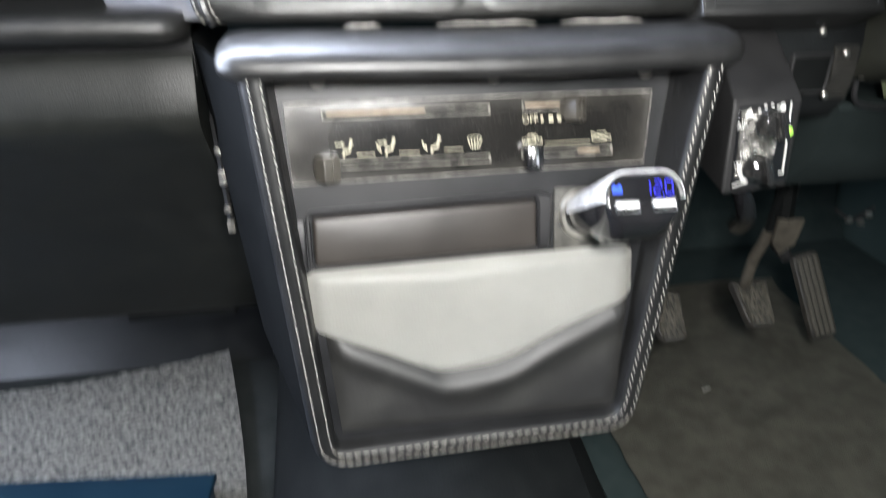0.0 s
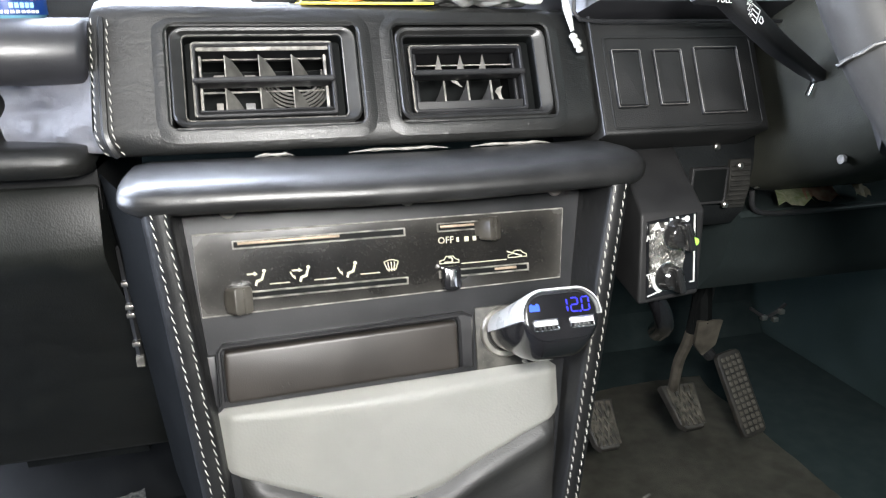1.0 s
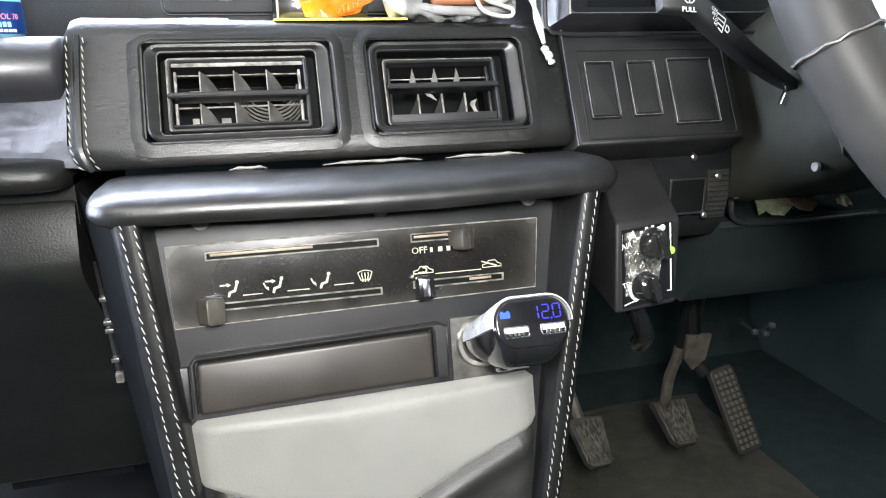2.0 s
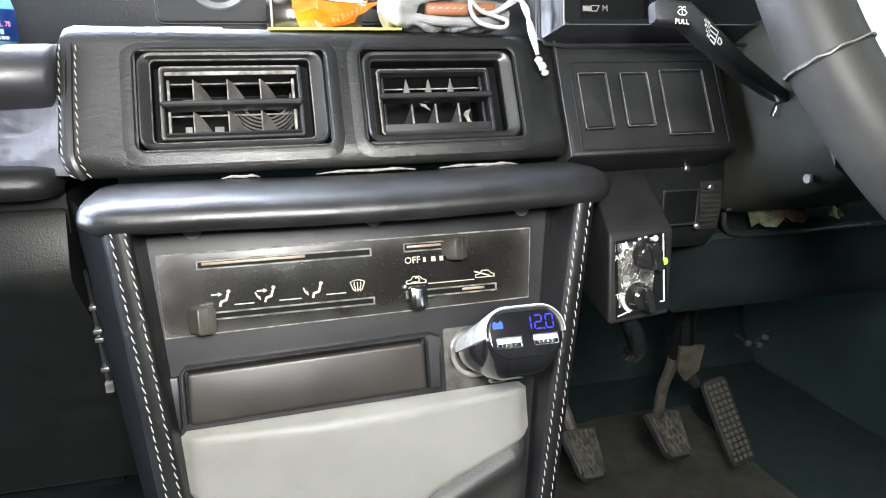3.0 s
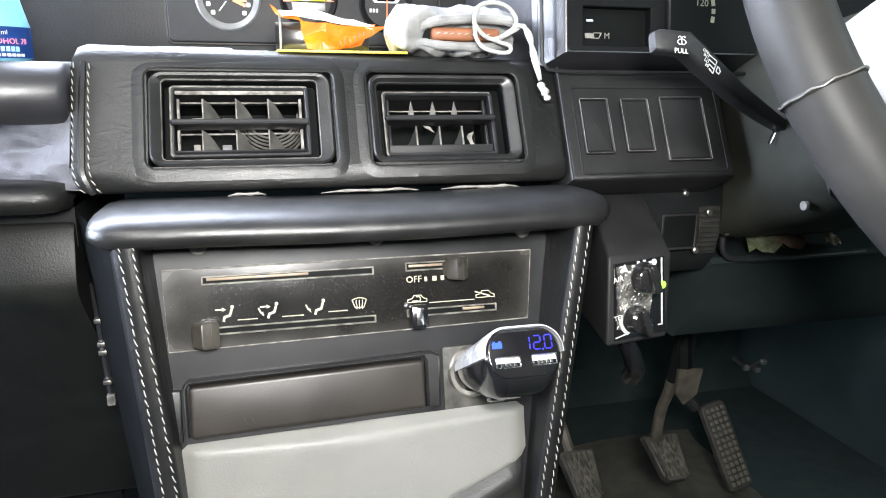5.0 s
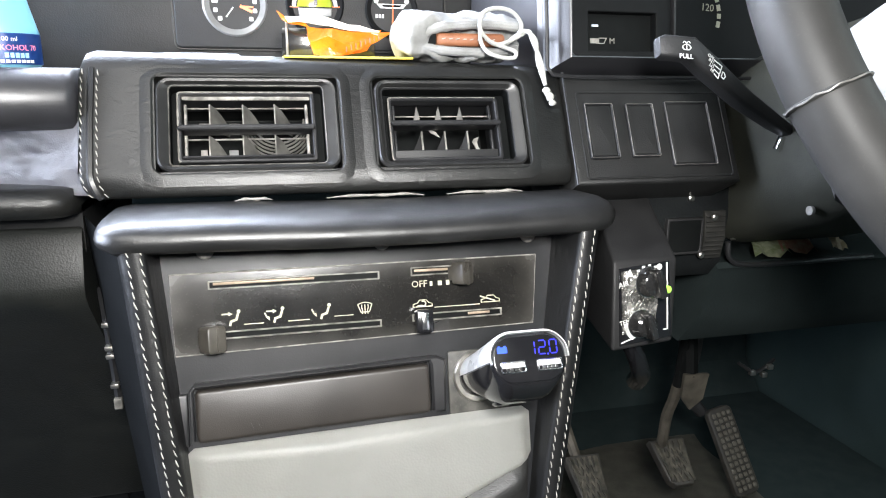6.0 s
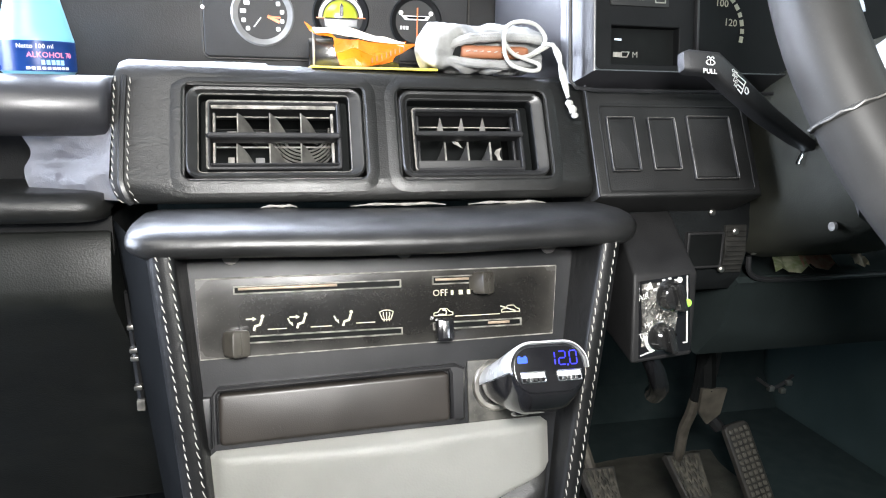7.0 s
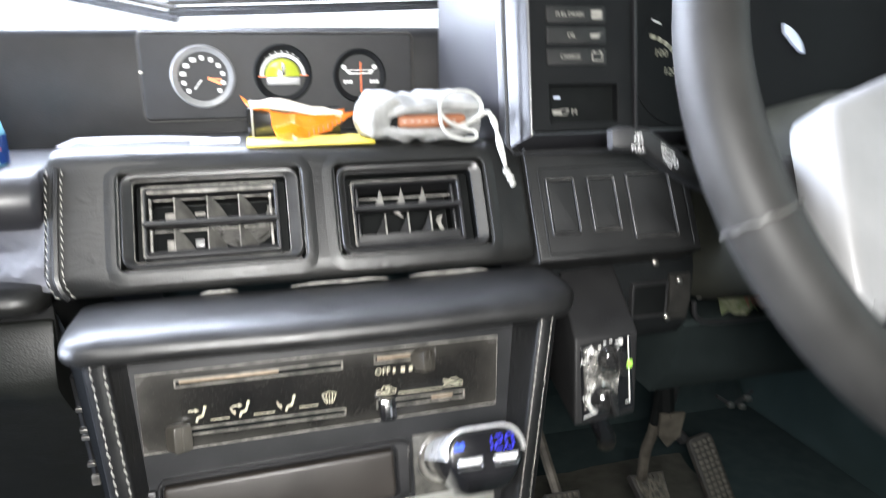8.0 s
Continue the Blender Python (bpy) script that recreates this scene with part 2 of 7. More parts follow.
PAPER = surface("white_paper", (0.80, 0.81, 0.84), (0.86, 0.87, 0.88), 0.6, scale=20)
CYAN = surface("pale_blue_bottle", (0.17, 0.44, 0.58), (0.21, 0.50, 0.64), 0.3, scale=15)
LABEL_BLUE = surface("dark_blue_label", (0.012, 0.06, 0.27), (0.016, 0.075, 0.32), 0.3, scale=40)
PINK = surface("pink_print", (0.85, 0.22, 0.34), rough=0.4)
PALE_BLUE_INK = surface("pale_blue_print", (0.25, 0.50, 0.80), rough=0.4)
BLUE_BOX = surface("dark_blue_plastic", (0.005, 0.020, 0.038), (0.007, 0.026, 0.048), 0.45, scale=20, grain=0.1)
ORANGE = surface("orange_needle", (0.85, 0.16, 0.03), rough=0.4)
LIME = surface("yellow_green_dome", (0.36, 0.42, 0.03), (0.46, 0.50, 0.06), 0.2, scale=30, coat=0.5)
# pale blue for reflections that are modelled as solid pieces
PALE_GLINT = surface("pale_blue_glint", (0.55, 0.62, 0.80), (0.70, 0.76, 0.90), 0.15, scale=60)
OLIVE = surface("olive_grey_shroud", (0.031, 0.032, 0.026), (0.045, 0.046, 0.037), 0.6, spec=0.2, grain=0.2, grain_scale=1000)
NOTE_GREEN = surface("green_notes", (0.30, 0.37, 0.18), (0.68, 0.70, 0.52), 0.8, scale=150)
NOTE_RED = surface("red_notes", (0.55, 0.28, 0.20), (0.70, 0.58, 0.46), 0.8, scale=150)
BLUE_LED = glowing("blue_digit", (0.020, 0.022, 1.0), 1.3)
CYAN_LED = glowing("blue_indicator", (0.015, 0.10, 1.0), 1.2)
GREEN_LED = glowing("green_indicator", (0.45, 0.9, 0.12), 1.2)
GLASS = clear("windscreen_glass")
OUTSIDE = glowing("glowing_garage", (0.90, 0.94, 1.0), 1.25)
REAR = surface("dark_rear_trim", (0.018, 0.018, 0.018), (0.028, 0.028, 0.027), 0.9, scale=30)
ROOF = surface("grey_headlining", (0.17, 0.17, 0.165), (0.21, 0.21, 0.205), 0.9, scale=60)

# ---- shaping helpers ----


def finish(bm, material, name, smooth=35):
    bmesh.ops.recalc_face_normals(bm, faces=bm.faces[:])
    me = bpy.data.meshes.new(name)
    bm.to_mesh(me)
    bm.free()
    for p in me.polygons:
        p.use_smooth = True
    me.set_sharp_from_angle(angle=radians(smooth))
    me.materials.append(material)
    return me


def part(name, bm, material, parent, label="", smooth=35):
    ob = new(name, finish(bm, material, name, smooth))
    ob.parent = parent
    if label:
        ob["label"] = label
    return ob


def thing(name, label, category, m=None, group="", kind=""):
    ob = new(name)
    ob.empty_display_size = 0.02
    if m is not None:
        ob.matrix_world = m
    return tagged(ob, label, category, group, kind)


def single(name, bm, material, label, category, group="", kind="", smooth=35):
    ob = new(name, finish(bm, material, name, smooth))
    return tagged(ob, label, category, group, kind)


def plane_at(origin, up):
    """Axes on a tilted face: x across, y up along it, z out of it."""
    v = Vector(up).normalized()
    u = Vector((1, 0, 0))
    w = u.cross(v)
    m = Matrix((u, v, w)).transposed().to_4x4()
    m.translation = Vector(origin)
    return m


def box(bm, c, s, bevel=0.0, seg=2, m=None):
    r = bmesh.ops.create_cube(bm, size=1.0)
    vs = r["verts"]
    for v in vs:
        v.co = Vector((c[0] + v.co.x * s[0], c[1] + v.co.y * s[1], c[2] + v.co.z * s[2]))
    if bevel:
        es = list({e for v in vs for e in v.link_edges})
        out = bmesh.ops.bevel(bm, geom=es, offset=bevel, segments=seg, profile=0.5, affect="EDGES")
        vs = list({v for f in out["faces"] for v in f.verts} | {v for v in vs if v.is_valid})
    if m is not None:
        for v in vs:
            v.co = m @ v.co
    return vs


def rrect(cx, cy, w, h, r, n=4):
    pts = []
    for k, (sx, sy) in enumerate(((1, 1), (-1, 1), (-1, -1), (1, -1))):
        for i in range(n + 1):
            a = radians(90 * k + 90 * i / n)
            pts.append((cx + sx * (w / 2 - r) + r * math.cos(a), cy + sy * (h / 2 - r) + r * math.sin(a)))
    return pts


def grown(pts, d):
    """A polygon pushed outwards by d (inwards: minus)."""
    area = sum(a[0] * b[1] - b[0] * a[1] for a, b in zip(pts, pts[1:] + pts[:1]))
    s = 1 if area > 0 else -1
    out = []
    n = len(pts)
    for i in range(n):
        p, a, b = Vector(pts[i]), Vector(pts[i - 1]), Vector(pts[(i + 1) % n])
        e1, e2 = (p - a).normalized(), (b - p).normalized()
        n1, n2 = Vector((e1.y, -e1.x)) * s, Vector((e2.y, -e2.x)) * s
        k = (n1 + n2)
        k = k / max(0.25, k.dot(n1)) if k.length > 1e-6 else n1
        out.append(tuple(p + k * d))
    return out


def loft(bm, rings, cap0=True, cap1=True, closed=True):
    rows = [[bm.verts.new(p) for p in r] for r in rings]
    n = len(rows[0])
    for a, b in zip(rows, rows[1:]):
        for i in range(n if closed else n - 1):
            j = (i + 1) % n
            bm.faces.new((a[i], a[j], b[j], b[i]))
    if cap0:
        bm.faces.new(rows[0][::-1])
    if cap1:
        bm.faces.new(rows[-1])
    return rows


def prism(bm, pts, z0, z1, round_=0.0, seg=3):
    """A plate from a polygon in x, y between z0 and z1, its front edge rounded."""
    rings = [[(x, y, z0) for x, y in pts]]
    if round_:
        for i in range(seg + 1):
            a = math.pi / 2 * i / seg
            rings.append([(x, y, z1 - round_ + round_ * math.sin(a)) for x, y in grown(pts, -round_ * (1 - math.cos(a)))])
    else:
        rings.append([(x, y, z1) for x, y in pts])
    loft(bm, rings)


def ring_plate(bm, outer, inner, z0, z1, round_=0.0008, inner_depth=None):
    """A flat ring with rounded front edges; outer and inner have as many points."""
    k = round_
    zi = z0 if inner_depth is None else inner_depth
    rows = [[(x, y, z0) for x, y in outer], [(x, y, z1 - k) for x, y in outer], [(x, y, z1) for x, y in grown(outer, -k)],
            [(x, y, z1) for x, y in grown(inner, k)], [(x, y, z1 - k) for x, y in inner], [(x, y, zi) for x, y in inner]]
    loft(bm, rows, False, False)


def tube(bm, pts, r, n=10, caps=True):
    pts = [Vector(p) for p in pts]
    rs = r if isinstance(r, (list, tuple)) else [r] * len(pts)
    t = (pts[1] - pts[0]).normalized()
    ref = Vector((0, 0, 1)) if abs(t.z) < 0.9 else Vector((1, 0, 0))
    u = t.cross(ref).normalized()
    rings = []
    for i, p in enumerate(pts):
        t = (pts[min(i + 1, len(pts) - 1)] - pts[max(i - 1, 0)]).normalized()
        u = (u - t * u.dot(t)).normalized()
        v = t.cross(u)
        rings.append([p + (u * math.cos(2 * math.pi * k / n) + v * math.sin(2 * math.pi * k / n)) * rs[i] for k in range(n)])
    loft(bm, rings, caps, caps)


def smooth_path(pts, n=8):
    """A Catmull-Rom line through the points."""
    p = [Vector(q) for q in pts]
    p = [2 * p[0] - p[1]] + p + [2 * p[-1] - p[-2]]
    out = []
    for i in range(1, len(p) - 2):
        for k in range(n):
            t = k / n
            a, b, c, d = p[i - 1:i + 3]
            out.append(0.5 * (2 * b + (c - a) * t + (2 * a - 5 * b + 4 * c - d) * t * t + (3 * b - a - 3 * c + d) * t ** 3))
    out.append(p[-2])
    return out


def lathe(bm, prof, n=32, m=None, cap=True):
    """Turns (radius, height) points round z."""
    rings = [[(r * math.cos(2 * math.pi * k / n), r * math.sin(2 * math.pi * k / n), h) for k in range(n)] for r, h in prof]
    rows = loft(bm, rings, cap, cap)
    if m is not None:
        for row in rows:
            for v in row:
                v.co = m @ v.co


def stitches(bm, line, length=0.0042, gap=0.0018, r=0.0007, normal=(0, -1, 0), lean=0.12):
    """Short stitches of thread along a line of points."""
    nrm = Vector(normal)
    seg, total = [], 0
    pts = [Vector(p) for p in line]
    for a, b in zip(pts, pts[1:]):
        seg.append((total, a, b))
        total += (b - a).length

    def at(s):
        for s0, a, b in reversed(seg):
            if s >= s0:
                return a + (b - a) * min(1, (s - s0) / max(1e-9, (b - a).length))
        return pts[0]
    s = 0
    while s + length < total:
        a, b = at(s), at(s + length)
        side = nrm.cross(b - a).normalized() * length * lean * random.uniform(0.5, 1.4)
        a, b = a - side, b + side
        mid = (a + b) / 2 + nrm * r * 1.1
        tube(bm, [a - nrm * r * 0.4, a.lerp(mid, 0.55) + nrm * r * 0.35, mid, b.lerp(mid, 0.55) + nrm * r * 0.35, b - nrm * r * 0.4],
             [r * 0.5, r * 0.9, r, r * 0.9, r * 0.5], 6)
        s += length + gap * random.uniform(0.8, 1.2)


def word(text, size, material, parent, x, y, z, spin=0.0, shear=0.0, name="print", label="", wide=1.0):
    cu = bpy.data.curves.new(name, "FONT")
    cu.body, cu.size, cu.align_x, cu.align_y, cu.resolution_u, cu.extrude = text, size, "CENTER", "CENTER", 2, 0.0001
    tmp = new("tmp", cu)
    me = bpy.data.meshes.new_from_object(tmp)
    bpy.data.objects.remove(tmp)
    me.transform(pose(x, y, z, 0, 0, spin) @ Matrix.Diagonal((wide, 1, 1, 1)))
    me.materials.clear()
    me.materials.append(material)
    ob = new(name, me)
    ob.parent = parent
    if label:
        ob["label"] = label
    return ob


def strip(bm, pts, width, z0, z1):
    """A flat printed line through points in x, y."""
    for a, b in zip(pts, pts[1:]):
        a, b = Vector(a), Vector(b)
        d = (b - a).normalized()
        s = Vector((-d.y, d.x)) * width / 2
        a, b = a - d * width * 0.3, b + d * width * 0.3
        prism(bm, [tuple(a + s), tuple(a - s), tuple(b - s), tuple(b + s)], z0, z1)


def disc(bm, cx, cy, r, z0, z1, n=20):
    prism(bm, [(cx + r * math.cos(2 * math.pi * k / n), cy + r * math.sin(2 * math.pi * k / n)) for k in range(n)], z0, z1)


def arc(cx, cy, r, a0, a1, n=12):
    return [(cx + r * math.cos(radians(a0 + (a1 - a0) * i / n)), cy + r * math.sin(radians(a0 + (a1 - a0) * i / n))) for i in range(n + 1)]


def sweep_x(bm, profile, xs, caps=True):
    """A closed profile in y, z swept along x."""
    loft(bm, [[(x, y, z) for y, z in profile] for x in xs], caps, caps)

# ---- the cabin ----
X0, X1, YB, YF, ZT = -0.80, 0.82, -1.20, 1.10, 1.22


def slab(name, c, s, material, label, category):
    bm = bmesh.new()
    box(bm, c, s)
    return single(name, bm, material, label, category, kind="structure")


slab("floor", (0.01, -0.05, -0.02), (1.66, 2.34, 0.04), CARPET, "black carpeted car floor under the dashboard", "floor")
slab("floor_driver", (0.49, 0.34, 0.026), (0.64, 1.40, 0.052), FOOTWELL, "black raised floor of the driver's footwell", "floor")
slab("ceiling", (0.01, -0.25, ZT + 0.02), (1.66, 1.90, 0.04), ROOF, "grey fabric headlining of the car roof", "ceiling")
slab("wall_back", (0.01, YB - 0.02, 0.6), (1.66, 0.04, 1.24), REAR, "dark rear trim of the cabin", "wall")
slab("wall_front", (0.01, YF + 0.02, 0.34), (1.66, 0.04, 0.68), FOOTWELL, "black firewall behind the footwells", "wall")


def driver_side():
    """The driver's closed door, with its window."""
    bm = bmesh.new()
    for c, s in (((X1 + 0.02, -0.05, 0.36), (0.04, 2.26, 0.76)), ((X1 + 0.02, -0.05, 1.13), (0.04, 2.26, 0.18)),
                 ((X1 + 0.02, -0.755, 0.89), (0.04, 0.85, 0.30)), ((X1 + 0.02, 0.73, 0.89), (0.04, 0.70, 0.30))):
        box(bm, c, s)
    single("wall_right", bm, DOOR_TRIM, "dark driver's door trim below and round its window", "wall", kind="structure")
    bm = bmesh.new()
    box(bm, (X1 + 0.030, 0.025, 0.89), (0.004, 0.71, 0.30))
    pane = single("window_2", bm, GLASS, "clear closed window of the driver's door", "window", kind="structure")
    pane.visible_shadow = False


driver_side()


def side_with_window():
    """The passenger's side, its door standing open."""
    bm = bmesh.new()
    for c, s in (((X0 - 0.02, -0.05, 0.06), (0.04, 2.26, 0.16)), ((X0 - 0.02, -0.05, 1.17), (0.04, 2.26, 0.10)),
                 ((X0 - 0.02, -0.82, 0.63), (0.04, 0.72, 0.98)), ((X0 - 0.02, 0.87, 0.63), (0.04, 0.42, 0.98))):
        box(bm, c, s)
    return single("wall_left", bm, VINYL, "dark side of the cabin with its open door", "wall", kind="structure")


side_with_window()

# windscreen: glass between the cowl and the roof, the garage beyond it
bm = bmesh.new()
loft(bm, [[(X0, 0.93, 0.722), (X1, 0.93, 0.722), (X1, 0.66, 1.20), (X0, 0.66, 1.20)], [(X0, 0.935, 0.722), (X1, 0.935, 0.722), (X1, 0.665, 1.20), (X0, 0.665, 1.20)]])
win = single("window_1", bm, GLASS, "clear sloping windscreen above the dashboard", "windscreen", kind="structure")
win.visible_shadow = False
# wall and ceiling give off their own glow; no lamp lights them
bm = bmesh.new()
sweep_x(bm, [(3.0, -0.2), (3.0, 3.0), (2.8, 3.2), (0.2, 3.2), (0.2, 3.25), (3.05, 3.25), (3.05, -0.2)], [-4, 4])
single("backdrop", bm, OUTSIDE, "white garage wall and ceiling beyond the windscreen, glowing by themselves", "backdrop", kind="structure")
bm = bmesh.new()
loft(bm, [[(X0, 0.93, 0.70), (X1, 0.93, 0.70), (X1, 1.5, 0.74), (X0, 1.5, 0.74)], [(X0, 0.93, 0.66), (X1, 0.93, 0.66), (X1, 1.5, 0.70), (X0, 1.5, 0.70)]])
single("bonnet", bm, WHITE_PLASTIC, "white painted bonnet seen through the windscreen", "bonnet", kind="structure")


def wiper(pts, label):
    t = thing("windscreen_wiper", label, "wiper", group="windscreen wipers")
    bm = bmesh.new()
    tube(bm, smooth_path(pts, 5), 0.006, 6)
    part("arm", bm, PLASTIC_MATT, t)
    bm = bmesh.new()
    a, b = Vector(pts[0]), Vector(pts[-1])
    tube(bm, [a + Vector((0, -0.004, 0.012)), a.lerp(b, 0.5) + Vector((0, -0.004, 0.013)), b + Vector((0, -0.004, 0.010))], [0.004, 0.005, 0.004], 6)
    part("blade", bm, RUBBER, t)


wiper([(-0.125, 0.95, 0.735), (0.06, 0.96, 0.742), (0.30, 0.97, 0.752)], "black wiper lying along the windscreen base")
wiper([(-0.115, 0.95, 0.728), (-0.18, 0.96, 0.742), (-0.34, 0.97, 0.775)], "black wiper arm rising from the windscreen base")

# transmission tunnel under the console
bm = bmesh.new()
prof = [(-0.17, 0.0), (-0.15, 0.10), (-0.10, 0.165), (-0.04, 0.19), (0.04, 0.19), (0.10, 0.165), (0.14, 0.10), (0.155, 0.0)]
loft(bm, [[(x, -0.9, z) for x, z in prof], [(x, 0.3, z) for x, z in prof], [(x * 1.1, 1.09, z * 1.5) for x, z in prof]], closed=True)
single("transmission_tunnel", bm, TUNNEL, "black covered transmission tunnel under the console", "tunnel", kind="structure")

# toe boards of both footwells
for nm, x0, x1, lab in (("toe_board", -0.79, -0.19, "black vinyl toe board of the passenger's footwell"), ("toe_board", 0.19, 0.81, "black toe board behind the pedals")):
    bm = bmesh.new()
    y0 = 0.86 if x0 < 0 else 0.96
    prof = [(y0, 0.004), (1.05, 0.10), (1.085, 0.36), (1.09, 0.36), (1.09, 0.004)]
    if x0 < 0:
        prof = [(0.86, 0.004), (0.955, 0.076), (1.05, 0.16), (1.075, 0.25), (1.085, 0.36), (1.09, 0.36), (1.09, 0.004)]
    sweep_x(bm, prof, [x0, x1])
    single(nm, bm, TOE if x0 < 0 else FOOTWELL, lab, "toe board", kind="structure")

# ---- the dashboard ----
UP_V = (0, 0.447, 0.894)
FACE_V = plane_at((0, 0.432, 0.553), UP_V)        # the leaning face of vents and switches
FACE_C = plane_at((0, 0.400, 0.500), (0, 0.25, 1))  # the leaning face of the console
VENT_A, VENT_B = (-0.0618, 0.0308, 0.1085), (0.0656, 0.0300, 0.1010)   # place on the face and width of the hole
HOLE_H = 0.0608


def vent_pod():
    """The leather-covered box that carries the two middle vents."""
    t = thing("vent_housing", "black grained leather dashboard housing with pale double stitching", "dashboard")
    bm = bmesh.new()
    us = [-0.1580, -0.1535]
    for c in (VENT_A, VENT_B):
        us += [c[0] - c[2] / 2, c[0], c[0] + c[2] / 2]
    us += [0.142, 0.146]
    vs = [0.0, VENT_A[1] - HOLE_H / 2, VENT_A[1] + HOLE_H / 2, 0.0655]

    def P(u, v, w=0.0):
        return FACE_V @ Vector((u, v, w))
    # the outline from the face's foot, round under, back, over the top and down to the face
    top, foot = P(0, vs[-1]), P(0, vs[0])
    # the foot of the face bulges and rolls under
    roll, y, z = [], foot.y, foot.z
    for lean, step in ((-20, 0.0032), (-9, 0.0032), (0, 0.0032), (12, 0.0026), (32, 0.0020), (55, 0.0018), (80, 0.0018)):
        y, z = y + step * math.sin(radians(lean)), z - step * math.cos(radians(lean))
        roll.append((y, z))
    ring = [(foot.y, foot.z)] + roll + [(0.50, z + 0.002), (0.608, z + 0.004), (0.608, 0.618), (0.52, 0.619), (top.y + 0.016, 0.6195), (top.y + 0.008, 0.6185), (top.y + 0.003, 0.616), (top.y, top.z)]
    def bend(y, z):
        """How far the seamed end is drawn in towards its head and foot."""
        return 0.0085 * max(0.0, (0.556 - z) / 0.022) ** 2 * (y < 0.45) + 0.0040 * max(0.0, min(1.0, (z - 0.604) / 0.0155)) ** 2
    cols = []
    for u in us:
        edge = 0.004 if u in (us[0], us[-1]) else 0.0
        col = []
        cy, cz = 0.50, 0.575
        for y, z in ring:
            z -= 0.020 * u * (y < 0.55 and z > 0.606)
            col.append(bm.verts.new((u + (bend(y, z) if u < -0.15 else 0.0), y + (cy - y) * edge * 8, z + (cz - z) * edge * 8)))
        cols.append(col)
    n = len(ring)
    for a, b in zip(cols, cols[1:]):
        for i in range(n - 1):
            bm.faces.new((a[i], a[i + 1], b[i + 1], b[i]))
    bm.faces.new(cols[0])
    bm.faces.new(cols[-1][::-1])
    grid = []
    for k, u in enumerate(us):
        row = [cols[k][0]]
        for v in vs[1:-1]:
            q = P(u, v)
            if k in (0, len(us) - 1):
                q = Vector((q.x, q.y + 0.003, q.z))
            row.append(bm.verts.new(q))
        row.append(cols[k][-1])
        grid.append(row)
    for i in range(len(us) - 1):
        for j in range(3):
            mid = (us[i] + us[i + 1]) / 2
            hole = j == 1 and any(abs(mid - c[0]) < c[2] / 2 for c in (VENT_A, VENT_B))
            if not hole:
                bm.faces.new((grid[i][j], grid[i + 1][j], grid[i + 1][j + 1], grid[i][j + 1]))
    # walls of the openings
    for c in (VENT_A, VENT_B):
        o = [P(c[0] + sx * c[2] / 2, c[1] + sy * HOLE_H / 2) for sx, sy in ((-1, -1), (1, -1), (1, 1), (-1, 1))]
        q = [P(c[0] + sx * c[2] / 2, c[1] + sy * HOLE_H / 2, -0.05) for sx, sy in ((-1, -1), (1, -1), (1, 1), (-1, 1))]
        loft(bm, [o, q], False, True)
    bmesh.ops.remove_doubles(bm, verts=bm.verts[:], dist=0.00005)
    part("cover", bm, LEATHER, t, smooth=50)
    # padded ridges round the openings
    for c in (VENT_A, VENT_B):
        bm = bmesh.new()
        ro = rrect(c[0], c[1], c[2] + 0.020, HOLE_H + 0.018, 0.014, 5)
        ri = rrect(c[0], c[1], c[2] + 0.002, HOLE_H + 0.002, 0.006, 5)
        rows = []
        for s, w in ((0, -0.0004), (0.18, 0.0000), (0.42, 0.0006), (0.70, 0.0011), (0.88, 0.0011), (1.0, 0.0002)):
            rows.append([(a[0] * (1 - s) + b[0] * s, a[1] * (1 - s) + b[1] * s, w) for a, b in zip(ro, ri)])
        loft(bm, rows, False, False)
        bm.transform(FACE_V)
        part("opening_ridge", bm, LEATHER, t)
    # two seams at the passenger's end
    for u in (-0.1548, -0.1474):
        bm = bmesh.new()
        line = [Vector((u, y - 0.0006, z)) for y, z in roll[4::-1]] + [P(u, v, 0.0008) for v in (0.0, 0.02, 0.04, 0.060, 0.0655)] + [(u, 0.476, 0.6195), (u, 0.50, 0.6203)]
        if u < -0.15:
            line = [Vector(p) + Vector((-0.001, -0.0002, 0.0)) for p in line]
        line = [Vector(p) + Vector((bend(p[1], p[2]), 0, 0)) for p in line]
        stitches(bm, line, 0.0036, 0.0015, 0.00036, normal=(0, -0.88, 0.45))
        part("stitching", bm, THREAD, t, "pale thread stitching")
    bm = bmesh.new()
    piping = [Vector((-0.1512, y + 0.0004, z)) for y, z in roll[4::-1]] + [P(-0.1512, v, -0.0004) for v in (0.0, 0.03, 0.0655)] + [Vector((-0.1512, 0.475, 0.6195)), Vector((-0.1512, 0.50, 0.620))]
    tube(bm, [p + Vector((bend(p.y, p.z), 0, 0)) for p in piping], 0.0022, 6)
    part("seam_piping", bm, LEATHER_SMOOTH, t)


vent_pod()


